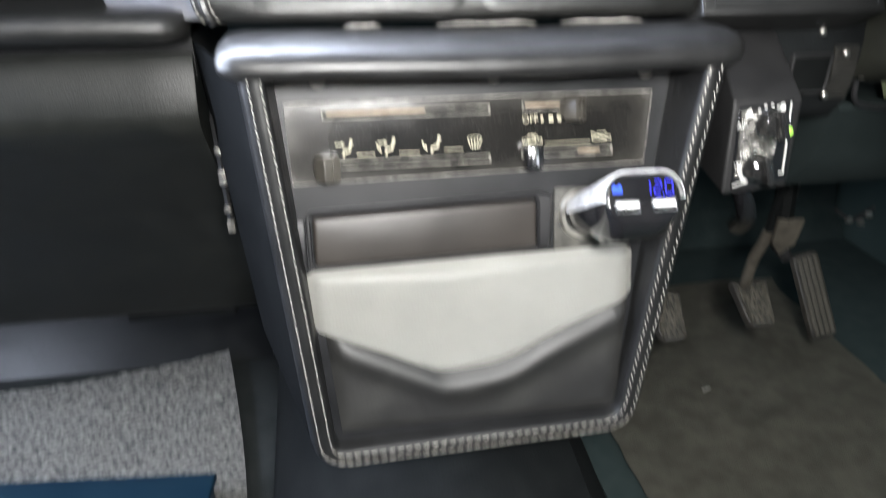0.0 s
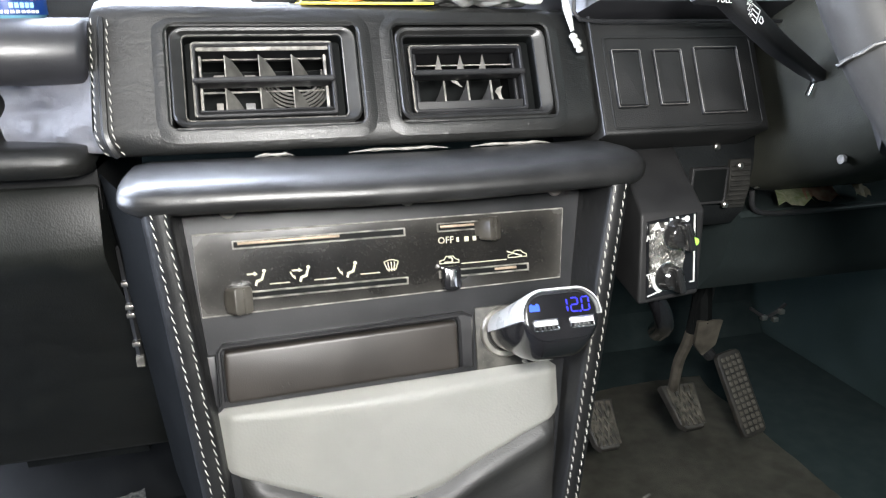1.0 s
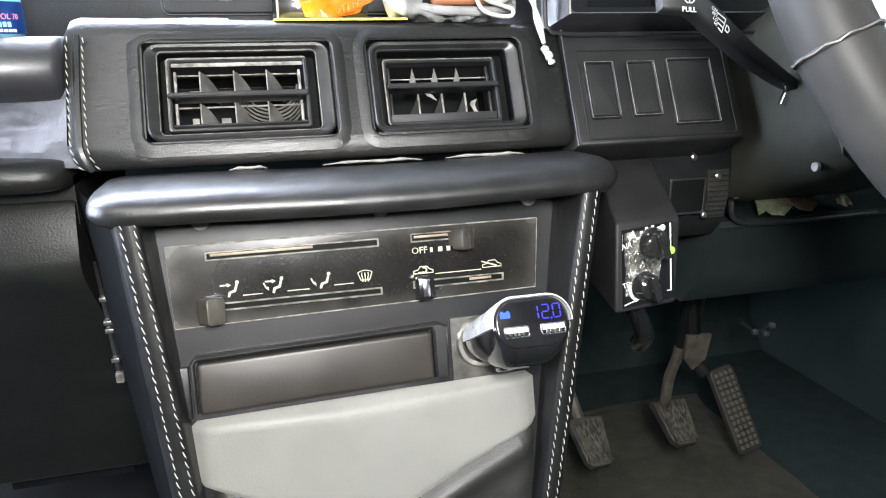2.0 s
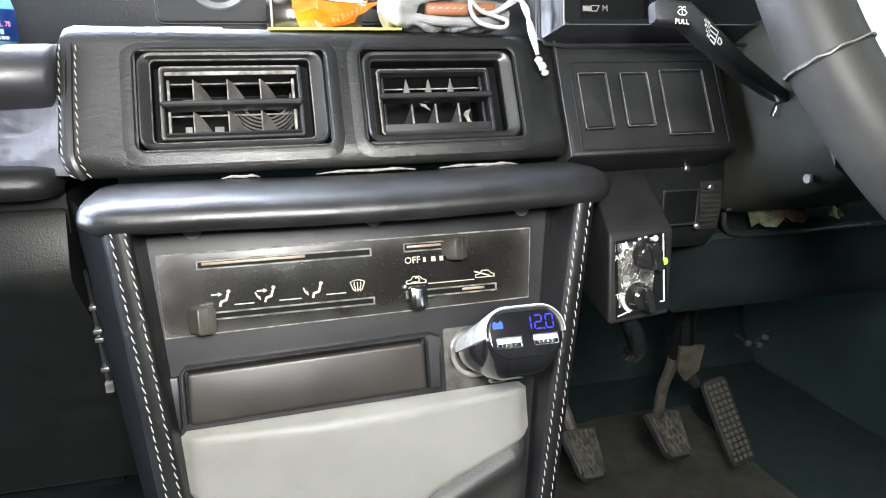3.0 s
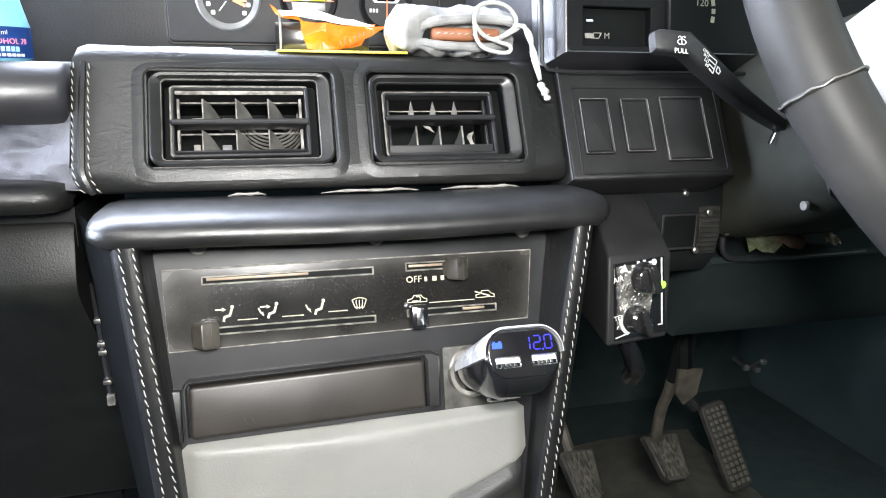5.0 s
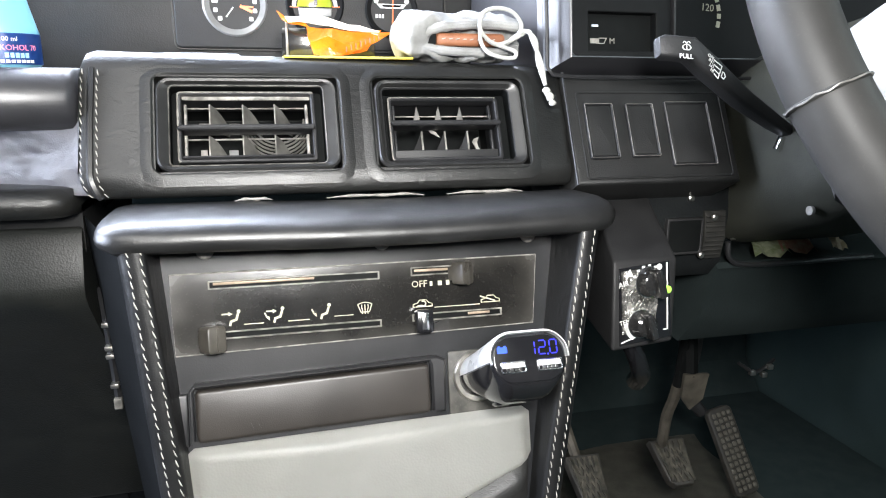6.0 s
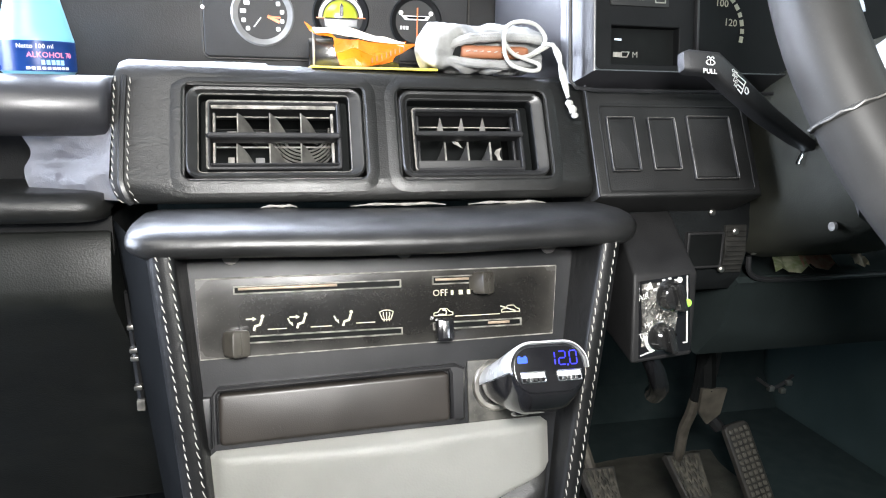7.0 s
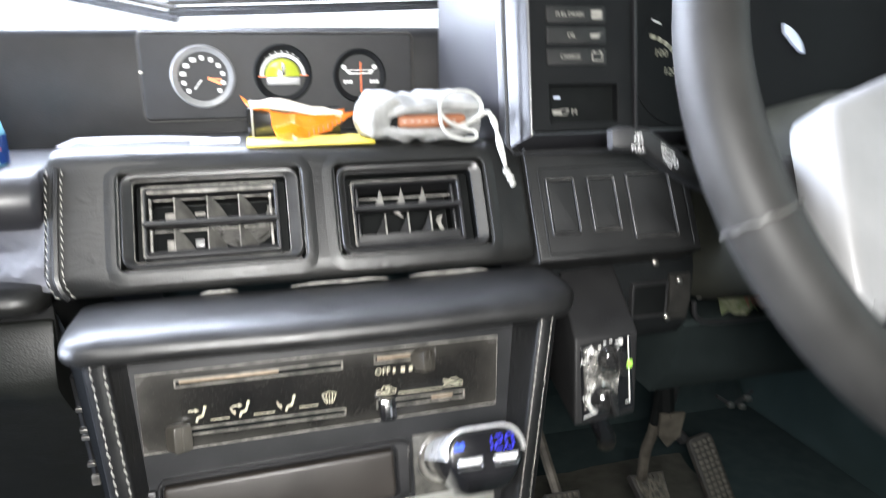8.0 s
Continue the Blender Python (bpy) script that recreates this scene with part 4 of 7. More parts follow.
def cluster():
    t = thing("instrument_cluster", "black hooded instrument cluster with warning lamps and speedometer", "instrument cluster")
    m = plane_at((0.135, 0.452, 0.612), (0, 0.14, 1))

    def P(u, v, w=0.0):
        return m @ Vector((u, v, w))
    # hood: a leaning side that widens towards the windscreen, a roof and a lower edge
    bm = bmesh.new()
    rows = []
    for u0, v0, w in ((0.0, 0.0, -0.018), (0.0010, 0.001, -0.016)):
        rows.append([P(u0, v0, w), P(0.42 - u0, v0, w), P(0.42 - u0, 0.17, w), P(u0, 0.17, w)])
    back = [Vector((0.118, 0.585, 0.612)), Vector((0.57, 0.585, 0.612)), Vector((0.57, 0.60, 0.79)), Vector((0.122, 0.60, 0.775))]
    inner0 = [P(0.0165, 0.0115, 0.004), P(0.405, 0.0115, 0.004), P(0.405, 0.16, 0.004), P(0.0165, 0.16, 0.004)]
    inner1 = [P(0.0185, 0.0135, -0.047), P(0.403, 0.0135, -0.047), P(0.403, 0.158, -0.047), P(0.0185, 0.158, -0.047)]
    loft(bm, [back, rows[0], rows[1], inner0, inner1], True, True)
    bmesh.ops.bevel(bm, geom=[e for e in bm.edges if e.calc_length() > 0.05], offset=0.0035, segments=3, profile=0.5, affect="EDGES")
    part("hood", bm, HOOD, t)
    bm = bmesh.new()
    tube(bm, [P(-0.001, 0.175, -0.002), P(-0.001, 0.08, -0.002), P(-0.0005, 0.004, -0.002), P(0.003, -0.001, -0.001), P(0.02, -0.0025, -0.001), P(0.42, -0.0025, -0.001)], 0.0014, 6)
    part("hood_seam", bm, PLASTIC, t)
    face = m @ Matrix.Translation((0, 0, -0.0215))
    deep = m @ Matrix.Translation((0, 0, -0.0455))
    bm = bmesh.new()
    prism(bm, [(0.0186, 0.0136), (0.4028, 0.0136), (0.4028, 0.1578), (0.0186, 0.1578)], -0.0015, 0.0)
    bm.transform(deep)
    part("dial_face", bm, DIAL_BLACK, t, "matt black dial face")
    bm = bmesh.new()
    ring_plate(bm, [(0.0186, 0.0136), (0.1060, 0.0136), (0.1060, 0.1578), (0.0186, 0.1578)], [(0.0395, 0.0195), (0.0935, 0.0195), (0.0935, 0.0465), (0.0395, 0.0465)], -0.024, 0.0, 0.0006, inner_depth=-0.016)
    bm.transform(face)
    part("lamp_panel", bm, DIAL_BLACK, t, "matt black panel of the warning lamps")
    # warning lamp column
    for v, text in ((0.0958, "FUEL DRAIN"), (0.0812, "OIL"), (0.0661, "CHARGE")):
        bm = bmesh.new()
        prism(bm, rrect(0.061, v, 0.046, 0.0115, 0.001), 0, 0.0012, 0.0004)
        bm.transform(face)
        lamp = part("warning_lamp", bm, SWITCH, t)
        w = word(text, 0.0050, INK_DIM, lamp, 0.056 if text != "OIL" else 0.057, v, 0.0014, name="lettering", wide=0.8)
        w.data.transform(face)
        bm = bmesh.new()
        if text == "OIL":
            prism(bm, [(0.072, v - 0.002), (0.078, v - 0.002), (0.0795, v + 0.001), (0.082, v + 0.0022), (0.078, v + 0.0012), (0.072, v + 0.0012)], 0.0013, 0.0016)
        elif text == "CHARGE":
            ring_plate(bm, rrect(0.077, v, 0.0085, 0.006, 0.0003, 1), rrect(0.077, v, 0.0070, 0.0044, 0.0003, 1), 0.0012, 0.0016, 0.0001)
            box(bm, (0.0745, v + 0.0036, 0.0014), (0.0016, 0.0012, 0.0004))
            box(bm, (0.0795, v + 0.0036, 0.0014), (0.0016, 0.0012, 0.0004))
        else:
            prism(bm, rrect(0.077, v, 0.0085, 0.0065, 0.0005, 2), 0.0013, 0.0016)
        bm.transform(face)
        part("symbol", bm, INK_DIM, lamp)
    # lower window
    bm = bmesh.new()
    box(bm, (0.0665, 0.0330, -0.010), (0.056, 0.029, 0.004))
    bm.transform(face)
    wdw = part("lower_window", bm, DEEP_BLACK, t)
    sunk = face @ Matrix.Translation((0.0035, 0.0010, -0.0082))
    bm = bmesh.new()
    box(bm, (0.0445, 0.0265, 0.0006), (0.007, 0.0035, 0.0006))
    strip(bm, [(0.048, 0.0285), (0.054, 0.0285), (0.052, 0.0248), (0.046, 0.0248)], 0.0006, 0.0003, 0.0008)
    bm.transform(sunk)
    part("symbol", bm, INK_DIM, wdw)
    w = word("M", 0.006, INK_DIM, wdw, 0.0585, 0.0265, 0.0006, name="lettering")
    w.data.transform(sunk)
    # a small reflection in the window, put in as a pale bar
    bm = bmesh.new()
    box(bm, (0.0446, 0.0372, 0.0008), (0.0052, 0.0014, 0.0006))
    bm.transform(sunk)
    part("window_glint", bm, PALE_GLINT, wdw)
    # divider and the speedometer's scale
    bm = bmesh.new()
    box(bm, (0.1072, 0.085, -0.010), (0.0022, 0.142, 0.026), 0.0008, m=face)
    part("divider", bm, PLASTIC, t)
    bm = bmesh.new()
    disc(bm, 0.165, 0.060, 0.046, 0.0, 0.0008, 40)
    bm.transform(deep)
    dial = part("speedometer", bm, DIAL_BLACK, t)
    for k in range(9):
        a = radians(76 - 11 * k)
        bm = bmesh.new()
        mid = Vector((0.129 + 0.0333 * math.cos(a), 0.0520 + 0.0333 * math.sin(a)))
        along = Vector((-math.sin(a), math.cos(a))) * (0.0009 if k % 2 else 0.0014)
        strip(bm, [tuple(mid - along), tuple(mid + along)], 0.0032, 0.001, 0.0014)
        bm.transform(deep)
        part("tick", bm, INK, dial)
    for text, u, v in (("100", 0.1440, 0.0720), ("120", 0.1520, 0.0575)):
        w = word(text, 0.0078, INK, dial, u, v, 0.0012, name="numeral", spin=-4)
        w.data.transform(deep)
    bm = bmesh.new()
    strip(bm, [(0.1370, 0.0970), (0.1435, 0.0945)], 0.0014, 0.001, 0.0014)
    bm.transform(deep)
    part("small_mark", bm, INK_WHITE, dial)
    # the second dial's clear cover: its reflection is a solid pale crescent
    bm = bmesh.new()
    prism(bm, arc(0.246, 0.067, 0.029, 8, 70, 12) + [(0.2565, 0.0870), (0.2635, 0.0790), (0.2715, 0.0715)], 0.001, 0.004)
    bm.transform(deep)
    part("cover_glint", bm, PALE_GLINT, t, "pale solid crescent for the glint in a dial cover")
    return t


cluster()

# ---- steering ----
WHEEL_C, WHEEL_TILT, WHEEL_R = Vector((0.3671, 0.2799, 0.6538)), 0.4615, 0.195
WHEEL = plane_at(WHEEL_C, (0, math.sin(WHEEL_TILT), math.cos(WHEEL_TILT)))


def steering_wheel():
    t = thing("steering_wheel", "black leather-wrapped steering wheel with a broad grey horn pad", "steering wheel", WHEEL)
    bm = bmesh.new()
    n, k = 96, 20
    rows = []
    for i in range(n):
        a = 2 * math.pi * i / n
        r = 0.0172
        rows.append([((WHEEL_R + r * math.cos(b)) * math.cos(a), (WHEEL_R + r * math.cos(b)) * math.sin(a), r * math.sin(b)) for b in [2 * math.pi * j / k for j in range(k)]])
    vr = [[bm.verts.new(p) for p in row] for row in rows]
    for i in range(n):
        for j in range(k):
            bm.faces.new((vr[i][j], vr[(i + 1) % n][j], vr[(i + 1) % n][(j + 1) % k], vr[i][(j + 1) % k]))
    part("rim", bm, RIM_LEATHER, t, "smooth black leather rim wrap")
    for deg in (197, 343):
        bm = bmesh.new()
        a = radians(deg)
        c = Vector((WHEEL_R * math.cos(a), WHEEL_R * math.sin(a), 0))
        rad = Vector((math.cos(a), math.sin(a), 0))
        pts = [c + (rad * math.cos(b) + Vector((0, 0, 1)) * math.sin(b)) * 0.0174 for b in [2 * math.pi * j / 24 for j in range(25)]]
        tube(bm, pts, 0.0012, 6, caps=False)
        seam = part("wrap_seam", bm, RIM_LEATHER, t)
        bm = bmesh.new()
        side = Vector((0, 0, 1)).cross(rad) * 0.0006
        tube(bm, [c + (p - c) * 1.055 + side * math.sin(2.6 * j) for j, p in enumerate(pts)], 0.0005, 5, caps=False)
        part("thread", bm, VANE, seam, "dull pale sewing thread")
    # the hub is dished: the horn pad lies behind the plane of the rim
    bm = bmesh.new()
    outline = [(-0.118, -0.106), (-0.109, 0.008), (-0.047, 0.029), (0.047, 0.029), (0.109, 0.008), (0.118, -0.106)][::-1]
    rounded = []
    for i in range(6):
        p, a, b = Vector(outline[i]), Vector(outline[i - 1]), Vector(outline[(i + 1) % 6])
        st, en = p + (a - p).normalized() * 0.010, p + (b - p).normalized() * 0.010
        rounded += [tuple(st.lerp(p, k).lerp(p.lerp(en, k), k)) for k in (0, 0.33, 0.67, 1)]
    rows = []
    for w, g in ((-0.062, -0.003), (-0.058, 0.0), (-0.036, 0.001), (-0.0315, -0.0005), (-0.029, -0.0035), (-0.028, -0.008)):
        rows.append([(x, y, w) for x, y in grown(rounded, g)])
    loft(bm, rows)
    part("horn_pad", bm, SILVER_PAD, t, "smooth grey horn pad")
    for sx in (-1, 1):
        bm = bmesh.new()
        loft(bm, [[(sx * 0.060, -0.010, -0.074), (sx * 0.060, -0.090, -0.074), (sx * 0.060, -0.090, -0.061), (sx * 0.060, -0.010, -0.061)],
                  [(sx * 0.118, -0.010, -0.072), (sx * 0.118, -0.090, -0.072), (sx * 0.118, -0.090, -0.061), (sx * 0.118, -0.010, -0.061)],
                  [(sx * 0.152, -0.014, -0.052), (sx * 0.144, -0.090, -0.052), (sx * 0.144, -0.090, -0.042), (sx * 0.152, -0.014, -0.042)],
                  [(sx * 0.190, -0.016, -0.014), (sx * 0.176, -0.080, -0.014), (sx * 0.176, -0.080, -0.004), (sx * 0.190, -0.016, -0.004)]])
        part("spoke", bm, PLASTIC_MATT, t, "dark broad spoke")
    bm = bmesh.new()
    tube(bm, [(0, 0, -0.055), (0, 0, -0.085)], 0.04, 24)
    part("hub", bm, PLASTIC_MATT, t)


SILVER_PAD = surface("dark_grey_horn_pad", (0.20, 0.20, 0.202), (0.235, 0.235, 0.237), 0.42, scale=30, grain=0.12, grain_scale=1200, spec=0.35)
steering_wheel()


def column():
    t = thing("steering_column", "olive-black plastic steering column shroud", "steering column")
    bm = bmesh.new()
    rows = []
    for y, z, w, h in ((0.345, 0.610, 0.100, 0.085), (0.365, 0.598, 0.128, 0.105), (0.42, 0.572, 0.150, 0.125), (0.50, 0.545, 0.155, 0.13)):
        rows.append([(0.367 + px, y + pz * 0.4, z + pz) for px, pz in rrect(0, 0, w, h, 0.03, 5)])
    loft(bm, rows)
    part("shroud", bm, OLIVE, t)
    for p in ((0.3015, 0.3834, 0.5395), (0.2990, 0.3860, 0.5233)):
        bm = bmesh.new()
        lathe(bm, [(0.0032, -0.003), (0.0032, -0.0006), (0.0022, -0.0002)], 12, pose(*p, 0, -90, 0))
        part("screw", bm, LINING, t)


column()


def wiper_stalk():
    t = thing("wiper_stalk", "black wiper stalk with white printed symbols", "stalk")
    bm = bmesh.new()
    # flat paddle that narrows to the column
    line = [(0.1700, 0.3770, 0.6265), (0.1730, 0.3768, 0.6265), (0.1900, 0.3765, 0.6255), (0.2070, 0.3800, 0.6150), (0.2410, 0.3920, 0.5970), (0.2770, 0.4050, 0.5815), (0.3010, 0.4130, 0.5720)]
    half = [0.0054, 0.0066, 0.0068, 0.0068, 0.0058, 0.0046, 0.0030]
    deep = [0.0040, 0.0055, 0.0060, 0.0060, 0.0060, 0.0055, 0.0050]
    rows = []
    for i, p in enumerate(line):
        p = Vector(p)
        d = (Vector(line[min(i + 1, 6)]) - Vector(line[max(i - 1, 0)])).normalized()
        w = Vector((0, -0.96, 0.28))
        w = (w - d * w.dot(d)).normalized()
        s = d.cross(w) * -1
        if s.z < 0:
            s = -s
        rows.append([p + s * a + w * b for a, b in rrect(0, 0, half[i] * 2, deep[i] * 2, min(half[i], deep[i]) * 0.45, 3)])
    loft(bm, rows)
    part("lever", bm, PLASTIC_MATT, t)
    m = plane_at((0.1852, 0.3697, 0.6245), (0, 0.28, 0.96))
    m = m @ pose(0, 0, 0.0003, 0, 0, -3)
    w = word("PULL", 0.0041, INK_WHITE, t, -0.001, -0.0034, 0.0004, name="lettering")
    w.data.transform(m)
    bm = bmesh.new()
    strip(bm, [(-0.0048, 0.0025), (-0.0030, 0.0008), (0.0015, 0.0008), (0.0033, 0.0025)] + arc(-0.00075, 0.001, 0.0044, 20, 160, 8), 0.0006, 0.0002, 0.0006)
    strip(bm, arc(-0.0026, 0.0064, 0.0013, 0, 180, 6), 0.0005, 0.0002, 0.0006)
    strip(bm, arc(0.0011, 0.0064, 0.0013, 0, 180, 6), 0.0005, 0.0002, 0.0006)
    strip(bm, [(-0.0008, 0.0010), (-0.0008, 0.0062)], 0.0005, 0.0002, 0.0006)
    bm.transform(m @ Matrix.Diagonal((0.70, 0.70, 1, 1)))
    part("washer_symbol", bm, INK_WHITE, t)
    m2 = plane_at((0.2055, 0.3722, 0.6150), (0, 0.28, 0.96)) @ pose(0, 0, 0.0006, 0, 12, -8) @ Matrix.Diagonal((0.78, 0.78, 1, 1))
    for i in range(4):
        bm = bmesh.new()
        strip(bm, [(-0.0010 + 0.0003 * i, 0.0062 - 0.0036 * i), (0.0076 - 0.0012 * i, 0.0028 - 0.0034 * i)], 0.0006, 0.0002, 0.0006)
        bm.transform(m2)
        part("position_line", bm, INK_WHITE, t)
    bm = bmesh.new()
    strip(bm, [(0.0076, 0.0028), (0.0040, -0.0074)], 0.0006, 0.0002, 0.0006)
    bm.transform(m2)
    part("position_line", bm, INK_WHITE, t)
    for i, text in enumerate(("OFF", "INT", "LO", "HI")):
        w = word(text, 0.0036, INK_WHITE, t, -0.0042 + 0.0006 * i, 0.0078 - 0.0034 * i, 0.0004, name="lettering", spin=-24)
        w.data.transform(m2)
    bm = bmesh.new()
    strip(bm, [(0.0086, -0.0012), (0.0072, -0.0052), (0.0100, -0.0066), (0.0116, -0.0046), (0.0104, -0.0018), (0.0086, -0.0012)], 0.0006, 0.0002, 0.0006)
    bm.transform(m2)
    part("wiper_symbol", bm, INK_WHITE, t)
    bm = bmesh.new()
    box(bm, (0, 0, 0), (0.006, 0.004, 0.010), 0.001, m=pose(0.2920, 0.4120, 0.5660, 0, 20, 0))
    part("pivot_clip", bm, CHROME, t)


wiper_stalk()

# ---- lower dashboard on the driver's side ----


def driver_lower():
    t = thing("lower_dashboard", "black lower dashboard with an open shelf slot under the switches", "dashboard")
    bm = bmesh.new()
    sweep_x(bm, [(0.470, 0.545), (0.460, 0.535), (0.458, 0.505), (0.462, 0.470), (0.475, 0.455), (0.56, 0.45), (0.56, 0.545)], [0.150, 0.291])
    part("inner_panel", bm, TUNNEL, t)
    bm = bmesh.new()
    sweep_x(bm, [(0.470, 0.545), (0.462, 0.538), (0.459, 0.522), (0.56, 0.522), (0.56, 0.545)], [0.291, 0.81])
    part("upper_rail", bm, TUNNEL, t)
    bm = bmesh.new()
    ring_plate(bm, rrect(0.2520, 0.4925, 0.0310, 0.0280, 0.001, 2), rrect(0.2520, 0.4925, 0.0272, 0.0242, 0.0008, 2), -0.004, 0.002, 0.0005)
    bm.transform(Matrix(((1, 0, 0, 0), (0, 0, -1, 0.4555), (0, 1, 0, 0), (0, 0, 0, 1))))
    part("opening_frame", bm, PLASTIC_MATT, t)
    bm = bmesh.new()
    box(bm, (0.2520, 0.4560, 0.4925), (0.0276, 0.003, 0.0246))
    part("opening_floor", bm, DEEP_BLACK, t)
    bm = bmesh.new()
    sweep_x(bm, [(0.456, 0.511), (0.4535, 0.49), (0.4575, 0.4735), (0.50, 0.4735), (0.50, 0.511)], [0.2690, 0.287])
    post = part("ribbed_post", bm, RIBBED, t)
    for k in range(9):
        z = 0.4765 + 0.0038 * k
        y = 0.4535 + (0.0085 * (0.49 - z) / 0.035 if z < 0.49 else 0.0025 * (z - 0.49) / 0.025)
        bm = bmesh.new()
        tube(bm, [(0.2700, y, z), (0.2860, y, z)], 0.0010, 5)
        part("rib", bm, RIBBED, post)
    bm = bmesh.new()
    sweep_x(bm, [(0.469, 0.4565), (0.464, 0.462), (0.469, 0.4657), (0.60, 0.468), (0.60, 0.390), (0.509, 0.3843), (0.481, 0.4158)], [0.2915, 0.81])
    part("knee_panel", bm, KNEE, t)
    bm = bmesh.new()
    tube(bm, smooth_path([(0.2971, 0.4625, 0.4842), (0.2998, 0.4625, 0.4713), (0.3119, 0.4625, 0.4652), (0.3470, 0.4625, 0.4638), (0.4395, 0.4625, 0.4648)], 5), 0.0022, 8)
    part("slot_edge", bm, PLASTIC, t)
    for x0, x1, z in ((0.322, 0.352, 0.489), (0.305, 0.315, 0.485)):
        bm = bmesh.new()
        tube(bm, [(x0, 0.470, z - 0.001), ((x0 + x1) / 2, 0.4695, z), (x1, 0.470, z)], 0.0009, 6)
        part("slot_bracket", bm, STEEL, t)
    for p in ((0.257, 0.4575, 0.5210), (0.275, 0.4520, 0.5070), (0.2670, 0.4530, 0.4775)):
        bm = bmesh.new()
        lathe(bm, [(0.0026, -0.001), (0.0026, 0.0008), (0.0016, 0.0016)], 10, pose(*p, 90, 0, 0))
        part("screw", bm, STEEL, t)
    return t


driver_lower()


def release_lever():
    t = thing("release_lever", "small glossy black release lever under the dashboard", "lever")
    bm = bmesh.new()
    loft(bm, [[(0.496, 0.509, 0.420), (0.502, 0.509, 0.420), (0.502, 0.520, 0.418), (0.496, 0.520, 0.418)],
              [(0.482, 0.506, 0.398), (0.510, 0.506, 0.398), (0.510, 0.524, 0.394), (0.482, 0.524, 0.394)],
              [(0.484, 0.510, 0.389), (0.508, 0.510, 0.389), (0.508, 0.526, 0.387), (0.484, 0.526, 0.387)]])
    part("handle", bm, PLASTIC, t)
    bm = bmesh.new()
    box(bm, (0.499, 0.520, 0.416), (0.014, 0.016, 0.006), 0.002)
    part("bracket", bm, STEEL, t)


release_lever()


def note(pts, material, label):
    bm = bmesh.new()
    a = [Vector(p) for p in pts]
    rows = []
    for i in range(7):
        s = i / 6
        row = []
        for j in range(5):
            q = j / 4
            p = a[0].lerp(a[1], s).lerp(a[3].lerp(a[2], s), q)
            row.append(p + Vector((0, 0, 0.0025 * math.sin(9 * s + 5 * q) + 0.0015 * math.sin(17 * s))))
        rows.append(row)
    loft(bm, rows, False, False, closed=False)
    bmesh.ops.solidify(bm, geom=bm.faces[:], thickness=0.0008)
    single("crumpled_note", bm, material, label, "paper", group="papers in the slot")


note([(0.3210, 0.4590, 0.4715), (0.3560, 0.4580, 0.4720), (0.3700, 0.4950, 0.4880), (0.3400, 0.5000, 0.4880)], NOTE_GREEN, "crumpled green paper note in the dashboard slot")
note([(0.3480, 0.4610, 0.4740), (0.3820, 0.4590, 0.4725), (0.3950, 0.4950, 0.4880), (0.3560, 0.5000, 0.4930)], NOTE_RED, "crumpled reddish paper note in the dashboard slot")
note([(0.4090, 0.4730, 0.4710), (0.4230, 0.4715, 0.4700), (0.4250, 0.4900, 0.4820), (0.4100, 0.4900, 0.4840)], FOIL_IN, "small cream paper scrap in the dashboard slot")

# ---- the centre console ----


def rim_y(z):
    return 0.3655 - (0.520 - z) * 0.12


def face_y(z):
    return 0.400 - (0.500 - z) * 0.25


def console_line(n=10):
    """The middle of the stitched rim, from the passenger's top corner round to the driver's, with the way inwards."""
    a, b, c, d = Vector((-0.1212, 0.524)), Vector((-0.0995, 0.2905)), Vector((0.0935, 0.2965)), Vector((0.1285, 0.524))
    pts = [a.lerp(b, i / n) for i in range(n)]

    def corner(p, q, r, rad=0.013):
        e1, e2 = (p - q).normalized(), (r - q).normalized()
        s, e = q + e1 * rad, q + e2 * rad
        return [s.lerp(q, t).lerp(q.lerp(e, t), t) for t in (0, 0.25, 0.5, 0.75, 1)]
    pts = pts[:-1] + corner(a, b, c) + [b.lerp(c, i / n) for i in range(1, n)] + corner(b, c, d) + [c.lerp(d, i / n) for i in range(1, n + 1)]
    ways = []
    for i in range(len(pts)):
        t = (pts[min(i + 1, len(pts) - 1)] - pts[max(i - 1, 0)]).normalized()
        ways.append(Vector((-t.y, t.x)))
    return pts, ways


# console sides darker than the rim leather: their shade is in the colour
FLANK = surface("shade_dark_flank", (0.004, 0.0046, 0.005), (0.0065, 0.0072, 0.0076), 0.8, grain=0.2, grain_scale=900, spec=0.05)
EDGE_LEATHER = surface("stitched_edge_leather", (0.006, 0.0062, 0.0064), (0.010, 0.0102, 0.0104), 0.42, grain=0.16, grain_scale=700, crease=0.15, crease_scale=60, spec=0.4, hide=True)
FACE_VINYL = surface("plain_black_vinyl", (0.0075, 0.008, 0.009), (0.012, 0.0125, 0.014), 0.42, spec=0.32, grain=0.05, grain_scale=1100, dust=0.02)
RIVET = surface("dull_grey_cap", (0.24, 0.225, 0.205), (0.36, 0.34, 0.31), 0.4, metal=0.0, scale=150)


